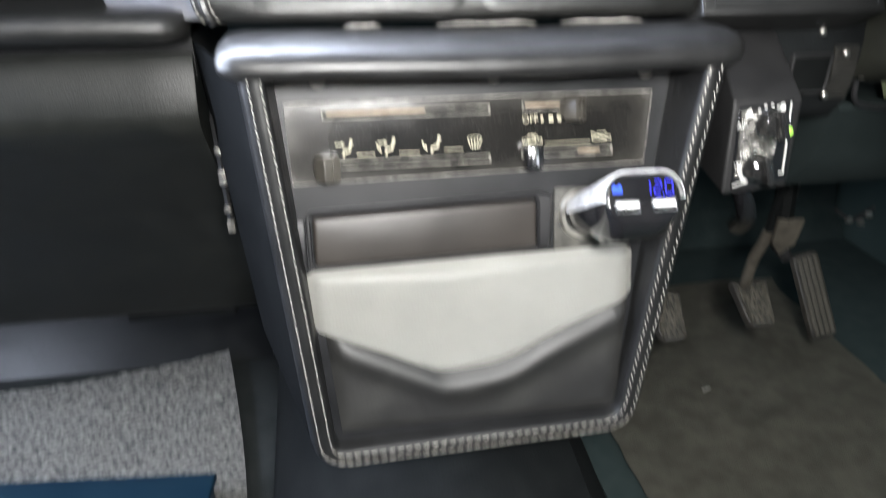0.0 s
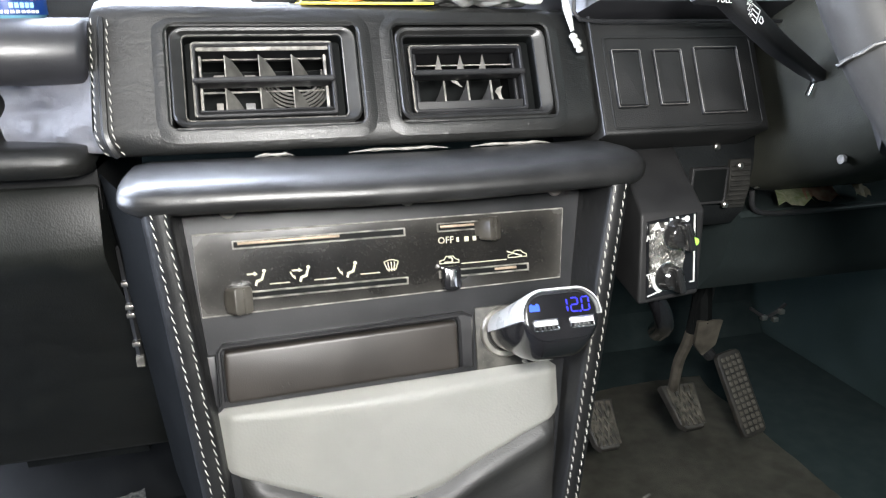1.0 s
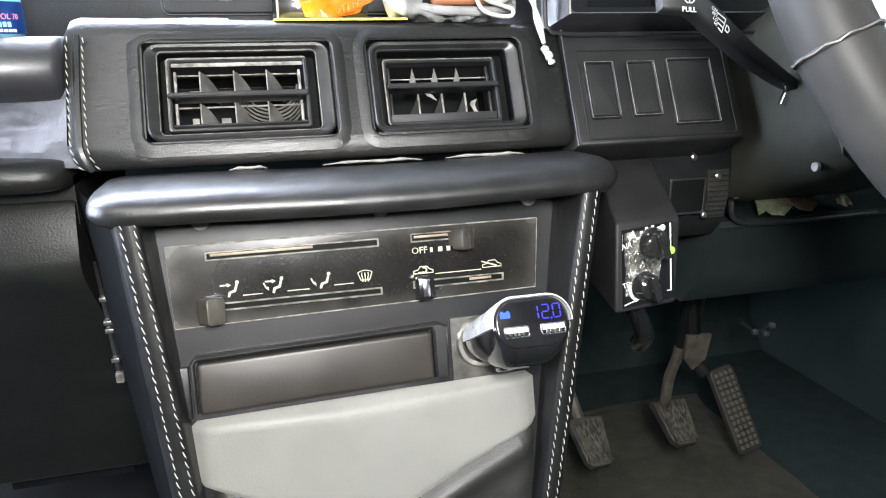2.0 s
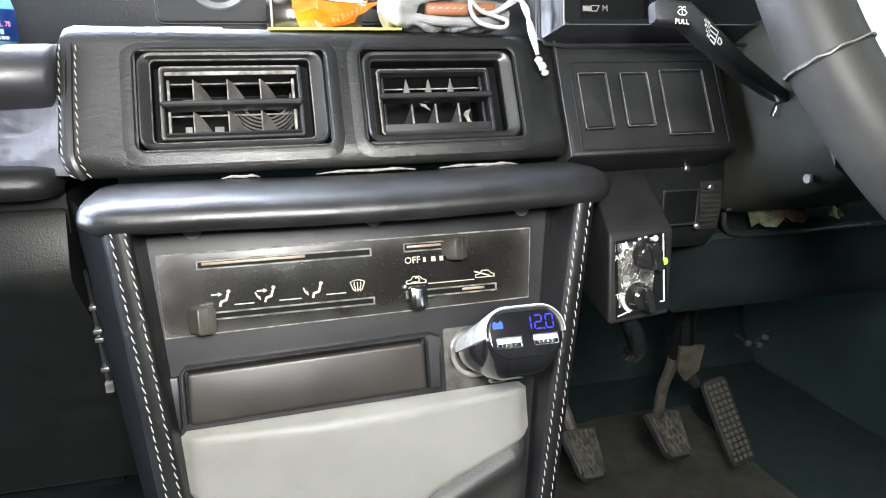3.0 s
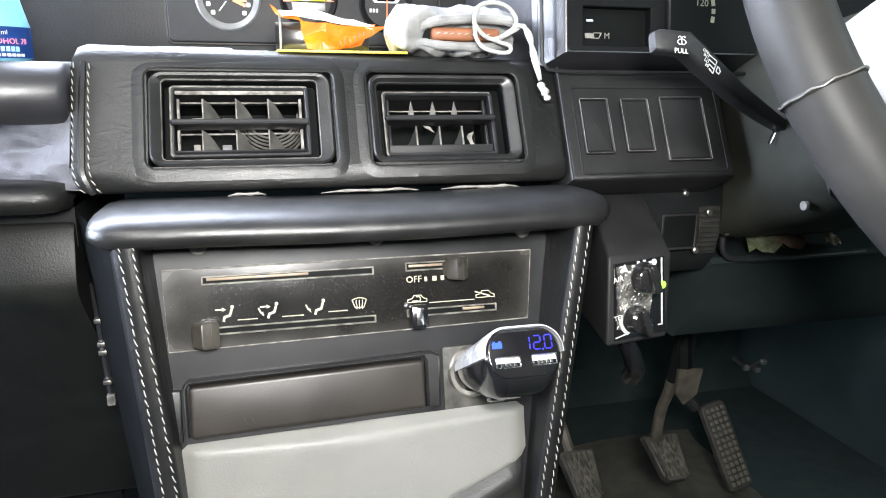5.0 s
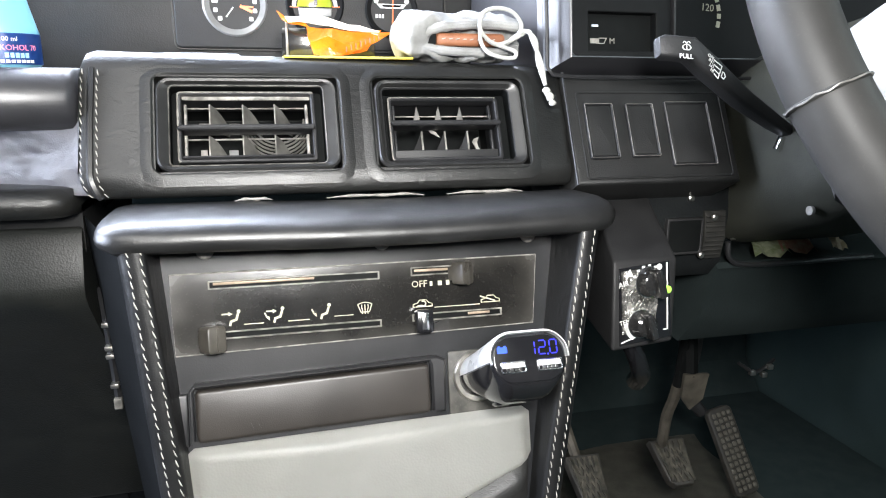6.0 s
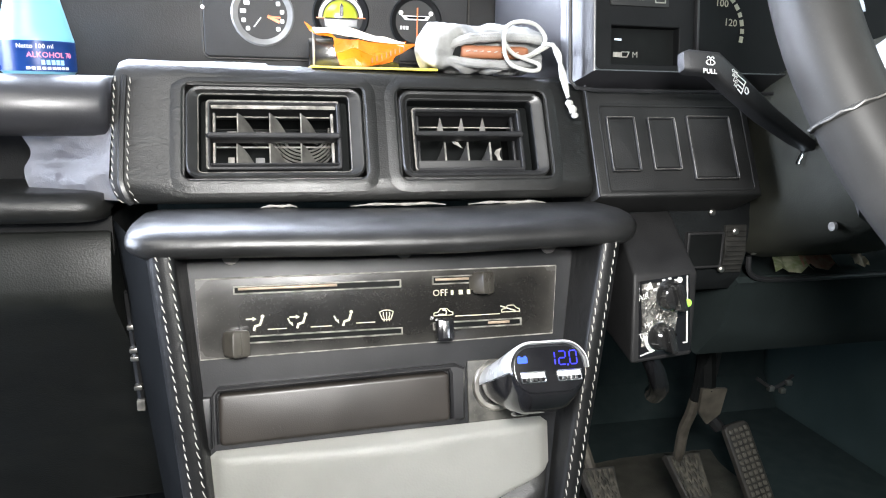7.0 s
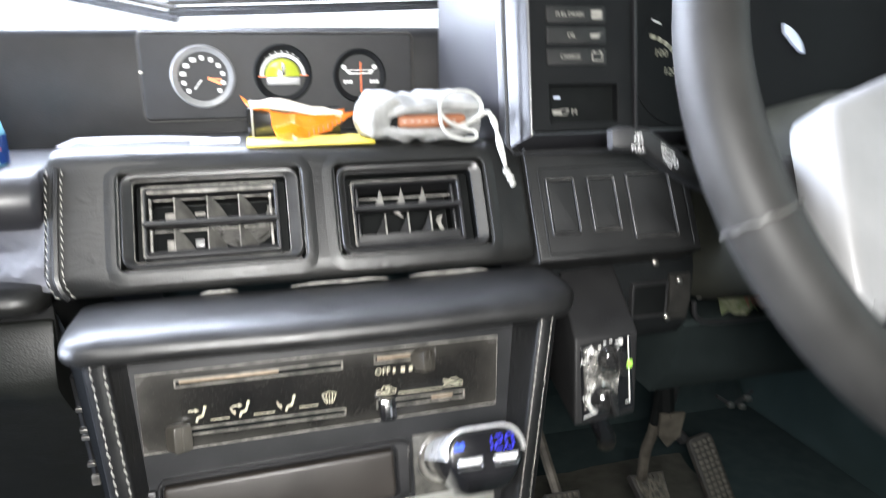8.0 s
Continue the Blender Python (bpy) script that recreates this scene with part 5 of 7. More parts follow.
def console():
    t = thing("centre_console", "black leather centre console with pale stitched rim and padded top", "centre console")
    pts, ways = console_line()
    bm = bmesh.new()
    rings = []
    for off, y_of in ((-0.046, "back"), (-0.0092, 0.0075), (-0.0076, 0.0030), (-0.0056, 0.0004), (0.0, -0.0010), (0.0040, -0.0002), (0.0050, 0.0010), (0.0055, 0.004), (0.0058, "face")):
        row = []
        for p, w in zip(pts, ways):
            q = p + w * off
            if y_of == "back":
                q = p + Vector((w.x * off, w.y * off * 0.25))
                row.append((q.x, 0.475, q.y))
            elif y_of == "face":
                row.append((q.x, max(face_y(p.y) + 0.002, rim_y(p.y) + 0.004), q.y))
            else:
                row.append((q.x, rim_y(p.y) + y_of, q.y))
        rings.append(row)
    loft(bm, rings[1:], False, False, closed=False)
    part("surround", bm, EDGE_LEATHER, t, smooth=60)
    bm = bmesh.new()
    loft(bm, rings[:2], False, False, closed=False)
    part("flank", bm, FLANK, t, "matt black sides of the console, shade put into their colour", smooth=60)
    for off in (-0.0032, 0.0032):
        bm = bmesh.new()
        stitches(bm, [(p.x + w.x * off, rim_y(p.y) - 0.0006, p.y + w.y * off) for p, w in zip(pts, ways)], 0.0040, 0.0014, 0.00036, normal=(0, -0.995, 0.1))
        part("stitching", bm, THREAD, t, "pale thread stitching")
    # the recessed leather face
    bm = bmesh.new()
    prism(bm, [(-0.121, 0.030), (-0.093, -0.224), (0.088, -0.224), (0.129, 0.030)], -0.012, 0.0)
    bm.transform(FACE_C)
    part("face", bm, FACE_VINYL, t)
    for u in (-0.0900, 0.0110, 0.1040):
        bm = bmesh.new()
        lathe(bm, [(0.0050, -0.001), (0.0050, 0.0008), (0.0042, 0.0014)], 18, FACE_C @ Matrix.Translation((u, 0.0128, 0)))
        part("screw_cap", bm, RIVET, t, "dull metal screw cap")
    # padded top bar
    bm = bmesh.new()
    prof = [(0.4300, 0.5210), (0.3800, 0.5188), (0.3690, 0.5195), (0.3635, 0.5225), (0.3625, 0.5275), (0.3660, 0.5325), (0.3740, 0.5358), (0.3880, 0.5371), (0.4300, 0.5356)]
    rows = []
    x0, x1 = -0.1397, 0.1540
    for s in (0, 0.006, 0.016, 0.035, 0.07, 0.2, 0.4, 0.6, 0.8, 0.92, 0.955, 0.978, 0.992, 1.0):
        e = min(s, 1 - s)
        k = min(1.0, 0.55 + 0.45 * math.sqrt(min(1, e / 0.035)))
        x = x0 + (x1 - x0) * s
        cut = 0.018 * max(0, (s - 0.93) / 0.07) ** 1.5 + 0.006 * max(0, (0.05 - s) / 0.05) ** 2
        sag = -0.0012 * math.sin(math.pi * s) + 0.0006 * math.sin(9 * s)
        row = []
        for y, z in prof:
            yy, zz = 0.405 + (y - 0.405) * (0.85 + 0.15 * k), 0.530 + (z - 0.530) * k + sag
            row.append((x, yy + (cut if y < 0.40 else 0), zz))
        rows.append(row)
    loft(bm, rows)
    part("top_pad", bm, LEATHER_SMOOTH, t, "smooth padded leather top bar", smooth=70)
    # pale strips in the gap under the vents
    for x, w in ((0.013, 0.062), (0.086, 0.054), (-0.062, 0.022)):
        bm = bmesh.new()
        pts2 = [(x - w / 2, 0.4330, 0.5350), (x - w * 0.25, 0.4310, 0.5364), (x + w * 0.1, 0.4315, 0.5360), (x + w * 0.3, 0.4305, 0.5366), (x + w / 2, 0.4330, 0.5350)]
        tube(bm, smooth_path(pts2, 4), [(0.0009 + 0.0002 * math.sin(i * 1.7 + x * 90)) * min(1.0, 0.25 + min(i, 16 - i) / 5) for i in range(17)], 6)
        part("gap_strip", bm, LINING, t, "pale strip showing in the gap under the vents")
    return t


console()


def person_icon(bm, u, v, z, arrows):
    """Seated outline with the arrows of the air."""
    disc(bm, u + 0.0045, v + 0.0042, 0.0012, z, z + 0.0002, 10)
    strip(bm, [(u + 0.0040, v + 0.0024), (u + 0.0028, v - 0.0012), (u - 0.0005, v - 0.0022), (u - 0.0012, v - 0.0046)], 0.0015, z, z + 0.0002)
    if "face" in arrows:
        strip(bm, [(u - 0.0060, v + 0.0028), (u - 0.0018, v + 0.0028)], 0.0009, z, z + 0.0002)
        prism(bm, [(u - 0.0020, v + 0.0042), (u + 0.0006, v + 0.0026), (u - 0.0020, v + 0.0014)], z, z + 0.0002)
    if "feet" in arrows:
        strip(bm, [(u - 0.0072, v + 0.0018), (u - 0.0058, v - 0.0012)], 0.0009, z, z + 0.0002)
        prism(bm, [(u - 0.0068, v - 0.0008), (u - 0.0044, v - 0.0006), (u - 0.0040, v - 0.0034)], z, z + 0.0002)


def slider_knob(bm, w, h, d):
    rows = []
    for z, s in ((0.0, 0.62), (0.0035, 0.66), (0.0045, 0.95), (d - 0.0015, 1.0), (d - 0.0004, 0.96), (d, 0.86)):
        rows.append([(x, y, z) for x, y in rrect(0, 0, w * s, h * s, 0.0022 * s, 4)])
    loft(bm, rows)


LEVER = surface("worn_lever_plastic", (0.038, 0.035, 0.030), (0.072, 0.066, 0.056), 0.32, scale=90)


def climate_panel():
    m = FACE_C @ Matrix.Translation((0, 0, 0.0005))
    t = thing("climate_panel", "smoked black heater control panel with slots and cream symbols", "control panel", m)
    outline = [(-0.1098, 0.0), (-0.1080, -0.0455), (0.1040, -0.0425), (0.1080, 0.0)]
    outline = outline[::-1]
    slots = [(-0.0885, 0.0075, -0.0070, 0.0036), (-0.0885, 0.0075, -0.0356, 0.0032), (0.0280, 0.0660, -0.0062, 0.0040), (0.0275, 0.0830, -0.0340, 0.0034)]
    # the plate in strips round the slots
    bm = bmesh.new()
    us = sorted({-0.1050, 0.1040} | {s[0] for s in slots} | {s[1] for s in slots})
    vs = sorted({-0.0450, -0.0005} | {s[2] - s[3] / 2 for s in slots} | {s[2] + s[3] / 2 for s in slots})
    verts = {}

    def V(i, j):
        if (i, j) not in verts:
            u, v = us[i], vs[j]
            f = -v / 0.0455
            if i == 0:
                u = -0.1098 + 0.0018 * f
            if i == len(us) - 1:
                u = 0.1078 - 0.0038 * f
            if j == 0:
                v = -0.0453 + (u + 0.105) / 0.21 * 0.003
            verts[i, j] = bm.verts.new((u, v, 0.0016))
        return verts[i, j]
    for i in range(len(us) - 1):
        for j in range(len(vs) - 1):
            cu, cv = (us[i] + us[i + 1]) / 2, (vs[j] + vs[j + 1]) / 2
            if not any(a < cu < b and abs(cv - c) < h / 2 for a, b, c, h in slots):
                bm.faces.new((V(i, j), V(i + 1, j), V(i + 1, j + 1), V(i, j + 1)))
    ext = bmesh.ops.extrude_face_region(bm, geom=bm.faces[:])
    for v in [g for g in ext["geom"] if isinstance(g, bmesh.types.BMVert)]:
        v.co.z = 0.0
    part("plate", bm, PANEL, t)
    bm = bmesh.new()
    tube(bm, [(x, y, 0.0014) for x, y in outline + outline[:1]], 0.00045, 5)
    part("worn_rim", bm, WORN, t, "grey worn panel edge")
    for a, b, c, h in slots:
        bm = bmesh.new()
        ring_plate(bm, rrect((a + b) / 2, c, b - a + 0.0014, h + 0.0014, 0.0004, 2), rrect((a + b) / 2, c, b - a - 0.0004, h - 0.0004, 0.0003, 2), 0.0, 0.0024, 0.0003, inner_depth=0.0010)
        part("slot_edge", bm, SLOT_EDGE, t)
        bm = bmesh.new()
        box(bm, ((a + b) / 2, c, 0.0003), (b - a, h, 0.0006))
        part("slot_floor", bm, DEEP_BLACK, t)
    # metal sliders showing in the slots
    for a, b, c in ((-0.0865, -0.030, -0.0064), (0.0295, 0.052, -0.0058), (0.0620, 0.0760, -0.0338)):
        bm = bmesh.new()
        box(bm, ((a + b) / 2, c, 0.0009), (b - a, 0.0016, 0.0010), 0.0003)
        part("slide", bm, BRASS, t)
    # lever knobs
    for u, v, w, h, d, mt, lab in ((-0.0930, -0.0368, 0.0112, 0.0152, 0.0150, LEVER, "black square lever knob"), (0.0530, -0.0085, 0.0104, 0.0140, 0.0135, LEVER, "black square lever knob"),
                                   (0.0325, -0.0355, 0.0105, 0.0140, 0.0120, PLASTIC_GLOSS, "glossy narrow lever knob with a silver face")):
        bm = bmesh.new()
        slider_knob(bm, w, h, d)
        turn = pose(u, v, 0.0005, 0, 0 if d < 0.0125 else 34, 0)
        bm.transform(turn)
        k = part("lever_knob", bm, mt, t, lab)
        if d < 0.0125:
            bm = bmesh.new()
            box(bm, (u, v, d + 0.0006), (0.0042, 0.0105, 0.0008), 0.0004)
            part("silver_face", bm, CHROME, k)
        else:
            bm = bmesh.new()
            box(bm, (0, 0, d + 0.0004), (0.0012, h * 0.85, 0.0012), 0.0004)
            bm.transform(turn)
            part("grip_rib", bm, LEVER, k)
    z = 0.0018
    for u, ar in ((-0.0772, ("face",)), (-0.0528, ("face", "feet")), (-0.0262, ("feet",))):
        bm = bmesh.new()
        person_icon(bm, 0, 0, z, ar)
        bm.transform(Matrix.Translation((u, -0.0262, 0)) @ Matrix.Diagonal((0.86, 0.86, 1, 1)))
        part("air_symbol", bm, INK, t)
    bm = bmesh.new()
    strip(bm, arc(0.0068, -0.0300, 0.0088, 58, 122, 8) + [(0.0040, -0.0275), (0.0096, -0.0275)] + arc(0.0068, -0.0300, 0.0088, 58, 60, 1), 0.0006, z, z + 0.0002)
    for k in (-1, 0, 1):
        strip(bm, [(0.0068 + 0.0018 * k, -0.0285), (0.0068 + 0.0016 * k, -0.0262), (0.0068 + 0.0022 * k, -0.0245), (0.0068 + 0.0020 * k, -0.0228)], 0.0006, z, z + 0.0002)
    bm.transform(Matrix.Translation((-0.0075, -0.0035, 0)) @ Matrix.Diagonal((0.9, 0.9, 1, 1)))
    part("defrost_symbol", bm, INK, t)
    for a, b, v in ((-0.0705, -0.0600, -0.0302), (-0.0460, -0.0340, -0.0302), (-0.0195, -0.0085, -0.0294), (0.0410, 0.0695, -0.0285)):
        bm = bmesh.new()
        strip(bm, [(a, v), (b, v)], 0.0005, z, z + 0.0002)
        part("guide_line", bm, INK, t)
    word("OFF", 0.0056, INK, t, 0.0322, -0.0140, z + 0.0001, name="lettering")
    for u, w in ((0.0395, 0.0016), (0.0450, 0.0026), (0.0500, 0.0022)):
        bm = bmesh.new()
        box(bm, (u, -0.0140, z + 0.0001), (w, 0.0028, 0.0002))
        part("speed_mark", bm, INK, t)
    bm = bmesh.new()
    strip(bm, arc(0.0632, -0.0125, 0.0009, 0, 330, 8), 0.0007, z, z + 0.0002)
    strip(bm, arc(0.0630, -0.0150, 0.0011, 0, 330, 8), 0.0007, z, z + 0.0002)
    part("speed_mark", bm, INK, t)
    for u, cross in ((0.0335, False), (0.0765, True)):
        bm = bmesh.new()
        v = -0.0262
        strip(bm, [(u - 0.0058, v - 0.0014), (u - 0.0058, v + 0.0002), (u - 0.0030, v + 0.0008), (u - 0.0018, v + 0.0026), (u + 0.0024, v + 0.0026), (u + 0.0040, v + 0.0008), (u + 0.0060, v + 0.0002), (u + 0.0060, v - 0.0014), (u - 0.0058, v - 0.0014)], 0.0005, z, z + 0.0002)
        if cross:
            strip(bm, [(u - 0.0062, v + 0.0024), (u + 0.0030, v - 0.0008)], 0.0008, z, z + 0.0002)
        else:
            strip(bm, arc(u + 0.0006, v + 0.0004, 0.0015, -120, 120, 8), 0.0008, z, z + 0.0002)
            strip(bm, [(u - 0.0028, v - 0.0008), (u, v - 0.0008)], 0.0008, z, z + 0.0002)
        part("car_symbol", bm, INK, t)


climate_panel()


def ashtray_unit():
    t = thing("ashtray", "closed brown-black ashtray drawer in a glossy black frame", "ashtray", FACE_C)
    bm = bmesh.new()
    ring_plate(bm, [(0.0455, -0.0600), (0.0400, -0.0575), (-0.0990, -0.0612), (-0.1022, -0.0650), (-0.1018, -0.0945), (0.0445, -0.0915)][::-1],
               [(0.0360, -0.0630), (0.0350, -0.0610), (-0.0988, -0.0645), (-0.1000, -0.0665), (-0.0998, -0.0950), (0.0360, -0.0920)][::-1], 0.0, 0.0055, 0.0015)
    part("frame", bm, PLASTIC, t)
    bm = bmesh.new()
    prism(bm, [(-0.1030, -0.0668), (-0.1030, -0.0960), (-0.1085, -0.0960), (-0.1115, -0.0668)][::-1], 0.0, 0.0042, 0.0012)
    part("side_ledge", bm, PLASTIC, t)
    bm = bmesh.new()
    pts = [(0.0345, -0.0615), (-0.0988, -0.0648), (-0.0985, -0.0938), (0.0345, -0.0905)]
    rr = []
    for i in range(4):
        p, a, b = Vector(pts[i]), Vector(pts[i - 1]), Vector(pts[(i + 1) % 4])
        for k in (0, 0.5, 1):
            s, e = p + (a - p).normalized() * 0.003, p + (b - p).normalized() * 0.003
            rr.append(tuple(s.lerp(p, k).lerp(p.lerp(e, k), k)))
    prism(bm, rr, 0.0, 0.0090, 0.0022, 4)
    part("drawer", bm, ASHTRAY, t, "brown-black drawer front")
    for x in (-0.0700, -0.0660):
        bm = bmesh.new()
        strip(bm, [(x, -0.0845), (x + 0.0018, -0.0885)], 0.0004, 0.00895, 0.0091)
        part("scratch", bm, RUBBER, t)


ashtray_unit()


def socket():
    t = thing("lighter_socket", "worn grey lighter socket plate with a metal ring", "power socket", FACE_C)
    bm = bmesh.new()
    prism(bm, rrect(0.0665, -0.0765, 0.0380, 0.0400, 0.0015, 2), 0.0, 0.0016, 0.0005)
    part("plate", bm, SOCKET_GREY, t, "dusty grey socket plate")
    bm = bmesh.new()
    lathe(bm, [(0.0158, 0.001), (0.0158, 0.0030), (0.0146, 0.0042), (0.0122, 0.0040), (0.0118, 0.002)], 36, Matrix.Translation((0.0660, -0.0725, 0)), cap=False)
    part("ring", bm, STEEL, t)


SOCKET_GREY = surface("dusty_grey_plate", (0.018, 0.018, 0.0165), (0.070, 0.067, 0.058), 0.5, scale=120, dust=0.12)
socket()


def pocket():
    t = thing("storage_pocket", "black leather pocket with a pale grey leather flap on the console", "pocket", FACE_C)
    # flap with its pointed lower edge, softly stuffed
    top = [(-0.1010, -0.1005), (0.0975, -0.0975)]
    low = [(-0.1040, -0.1330), (-0.0920, -0.1395), (-0.0400, -0.1640), (-0.0300, -0.1690), (-0.0180, -0.1695), (0.0060, -0.1670), (0.0180, -0.1640), (0.0500, -0.1480), (0.0900, -0.1310), (0.0975, -0.1255)]

    def low_at(u):
        for a, b in zip(low, low[1:]):
            if a[0] <= u <= b[0]:
                s = (u - a[0]) / (b[0] - a[0])
                return a[1] + (b[1] - a[1]) * s
        return low[0][1] if u < low[0][0] else low[-1][1]
    bm = bmesh.new()
    nu, nv = 44, 16
    rows = []
    for i in range(nu + 1):
        u = -0.1045 + 0.2025 * i / nu
        e = min(i, nu - i) / nu
        side = min(1.0, (e / 0.04)) ** 0.5
        v1 = -0.0962 + 0.0025 * i / nu
        v0 = low_at(u)
        if e < 0.03:
            v1 -= 0.004 * (1 - e / 0.03) ** 2
            v0 += 0.003 * (1 - e / 0.03) ** 2
        row = []
        for j in range(nv + 1):
            s = j / nv
            v = v1 + (v0 - v1) * s
            edge = min(1.0, min(s / 0.10, (1 - s) / 0.06))
            w = 0.0025 + 0.0085 * side * max(0, edge) ** 0.5 * (1 - 0.25 * s) + 0.0004 * noise.noise(Vector((u * 60, v * 60, 0)))
            row.append((u, v, w))
        rows.append(row)
    loft(bm, rows, False, False, closed=False)
    bmesh.ops.solidify(bm, geom=bm.faces[:], thickness=0.0015)
    part("flap", bm, GREY_LEATHER, t, "pale grey leather flap", smooth=80)
    bm = bmesh.new()
    rows = []
    for i in range(nu + 1):
        f = i / nu
        e = min(i, nu - i) / nu
        row = []
        v1 = low_at(-0.1005 + 0.198 * f) + 0.012
        v0 = -0.2035
        for j in range(nv + 1):
            s = j / nv
            v = v1 + (v0 - v1) * s
            half = 0.0985 - 0.0085 * max(0.0, (-0.11 - v) / 0.0935)
            u = -0.0015 * 0 + (2 * f - 1) * half
            ridge = 0.0075 * math.exp(-((s * (v1 - v0) - 0.019) / 0.009) ** 2)
            w = 0.0008 + min(1.0, e / 0.05) ** 0.5 * (0.0030 + ridge + 0.0022 * math.sin(math.pi * s)) * min(1.0, (1 - s) / 0.07) ** 0.5
            row.append((u, v, w))
        rows.append(row)
    loft(bm, rows, False, False, closed=False)
    part("pouch", bm, POUCH_LEATHER, t, "black grained leather pouch below the flap", smooth=80)


pocket()


def usb_charger():
    m = plane_at((0.0770, 0.3260, 0.4630), (0, 0.47, 0.88))
    t = thing("usb_charger", "white and black twin-port charger with a blue voltage display", "car charger", m)
    N = 12
    faceo = rrect(0, 0, 0.0430, 0.0262, 0.0122, N)
    faceo = [(x, y - 0.0012 * max(0.0, -y) / 0.013) for x, y in faceo]
    plug = [(-0.0115 + x, -0.0028 + y) for x, y in rrect(0, 0, 0.0210, 0.0210, 0.0104, N)]
    depth = 0.0655

    def ring(q, z, g=0.0, deep=0.0):
        """Between the round plug and the oval face; deep drops the underside."""
        out = []
        for a, b in zip(grown(plug, g), grown(faceo, g)):
            x, y = a[0] * (1 - q) + b[0] * q, a[1] * (1 - q) + b[1] * q
            out.append((x, y - deep * max(0.0, -b[1]) / 0.014, z))
        return out
    stops = [(0.0, -depth, 0), (0.04, -depth * 0.90, 0.001), (0.22, -depth * 0.70, 0.004), (0.50, -depth * 0.46, 0.0075), (0.76, -depth * 0.27, 0.0088), (0.92, -depth * 0.14, 0.0072), (1.0, -0.0040, 0.0034)]
    n = len(faceo)
    top_idx = sorted((k for k in range(n) if faceo[k][1] > (-0.0010 if faceo[k][0] < 0 else -0.0025)), key=lambda k: (k + n // 4) % n)
    bm = bmesh.new()
    loft(bm, [ring(q, z, 0, dp) for q, z, dp in stops] + [ring(1.0, -0.0012, 0, 0.0008), ring(1.0, 0.0, -0.001)], True, True)
    part("body", bm, PLASTIC_GLOSS, t, "glossy black lower body")
    bm = bmesh.new()
    rows = [[ring(q, z, 0.0014)[k] for k in top_idx] for q, z, dp in stops[1:]]
    rows += [[ring(1.0, z, g)[k] for k in top_idx] for z, g in ((0.0006, 0.0016), (0.0018, 0.0012), (0.0022, 0.0004))]
    loft(bm, rows, False, False, closed=False)
    bmesh.ops.solidify(bm, geom=bm.faces[:], thickness=0.0012)
    part("shell", bm, WHITE_PLASTIC, t, "white plastic upper shell")
    bm = bmesh.new()
    prism(bm, grown(faceo, -0.0012), -0.003, 0.0010, 0.0008)
    part("face", bm, PLASTIC_GLOSS, t)
    for du in (-0.0094, 0.0112):
        bm = bmesh.new()
        ring_plate(bm, rrect(du, -0.0046, 0.0142, 0.0062, 0.0006, 2), rrect(du, -0.0046, 0.0128, 0.0048, 0.0004, 2), 0.0005, 0.0016, 0.0003, inner_depth=0.0008)
        port = part("usb_port", bm, CHROME, t, "silver port")
        bm = bmesh.new()
        box(bm, (du, -0.0036, 0.0011), (0.0122, 0.0024, 0.0008))
        part("tongue", bm, WHITE_PLASTIC, port)
        for k in range(4):
            bm = bmesh.new()
            box(bm, (du - 0.0036 + 0.0024 * k, -0.0058, 0.0013), (0.0014, 0.0016, 0.0006))
            part("contact", bm, CHROME, port)
    # seven-segment digits
    segs = {"1": "bc", "2": "abged", "0": "abcdef"}
    for ch, x0 in (("1", 0.0020), ("2", 0.0082), ("0", 0.0146)):
        bm = bmesh.new()
        w, h, y0 = 0.0040, 0.0036, 0.0048
        ends = {"a": ((0, 2), (1, 2)), "b": ((1, 2), (1, 1)), "c": ((1, 1), (1, 0)), "d": ((0, 0), (1, 0)), "e": ((0, 0), (0, 1)), "f": ((0, 1), (0, 2)), "g": ((0, 1), (1, 1))}
        for sname in segs[ch]:
            p, q = [Vector((x0 + a * w - 0.0023, y0 + (b - 1) * h)) for a, b in ends[sname]]
            dd = (q - p).normalized() * 0.0006
            strip(bm, [tuple(p + dd), tuple(q - dd)], 0.0006, 0.0011, 0.0013)
        part("digit", bm, BLUE_LED, t, "blue lit digit")
    bm = bmesh.new()
    disc(bm, 0.0109, 0.0010, 0.0005, 0.0011, 0.0013, 8)
    part("decimal_point", bm, BLUE_LED, t)
    bm = bmesh.new()
    prism(bm, rrect(-0.0148, 0.0048, 0.0056, 0.0032, 0.0004, 2), 0.0011, 0.0013)
    box(bm, (-0.0164, 0.0067, 0.0012), (0.0012, 0.0008, 0.0002))
    box(bm, (-0.0132, 0.0067, 0.0012), (0.0012, 0.0008, 0.0002))
    part("battery_symbol", bm, CYAN_LED, t, "blue lit battery symbol")
    bm = bmesh.new()
    box(bm, (-0.009, -0.0205, -0.030), (0.0095, 0.0060, 0.010), 0.002)
    part("release_tab", bm, PLASTIC_GLOSS, t)


usb_charger()


FILM = surface("worn_silver_film", (0.05, 0.048, 0.043), (0.62, 0.60, 0.56), 0.26, metal=0.75, scale=95, crease=1.0, crease_scale=170)
KNOB = surface("wet_gloss_black", (0.012, 0.012, 0.012), (0.02, 0.02, 0.02), 0.06, coat=1.0, rough_var=0.03)


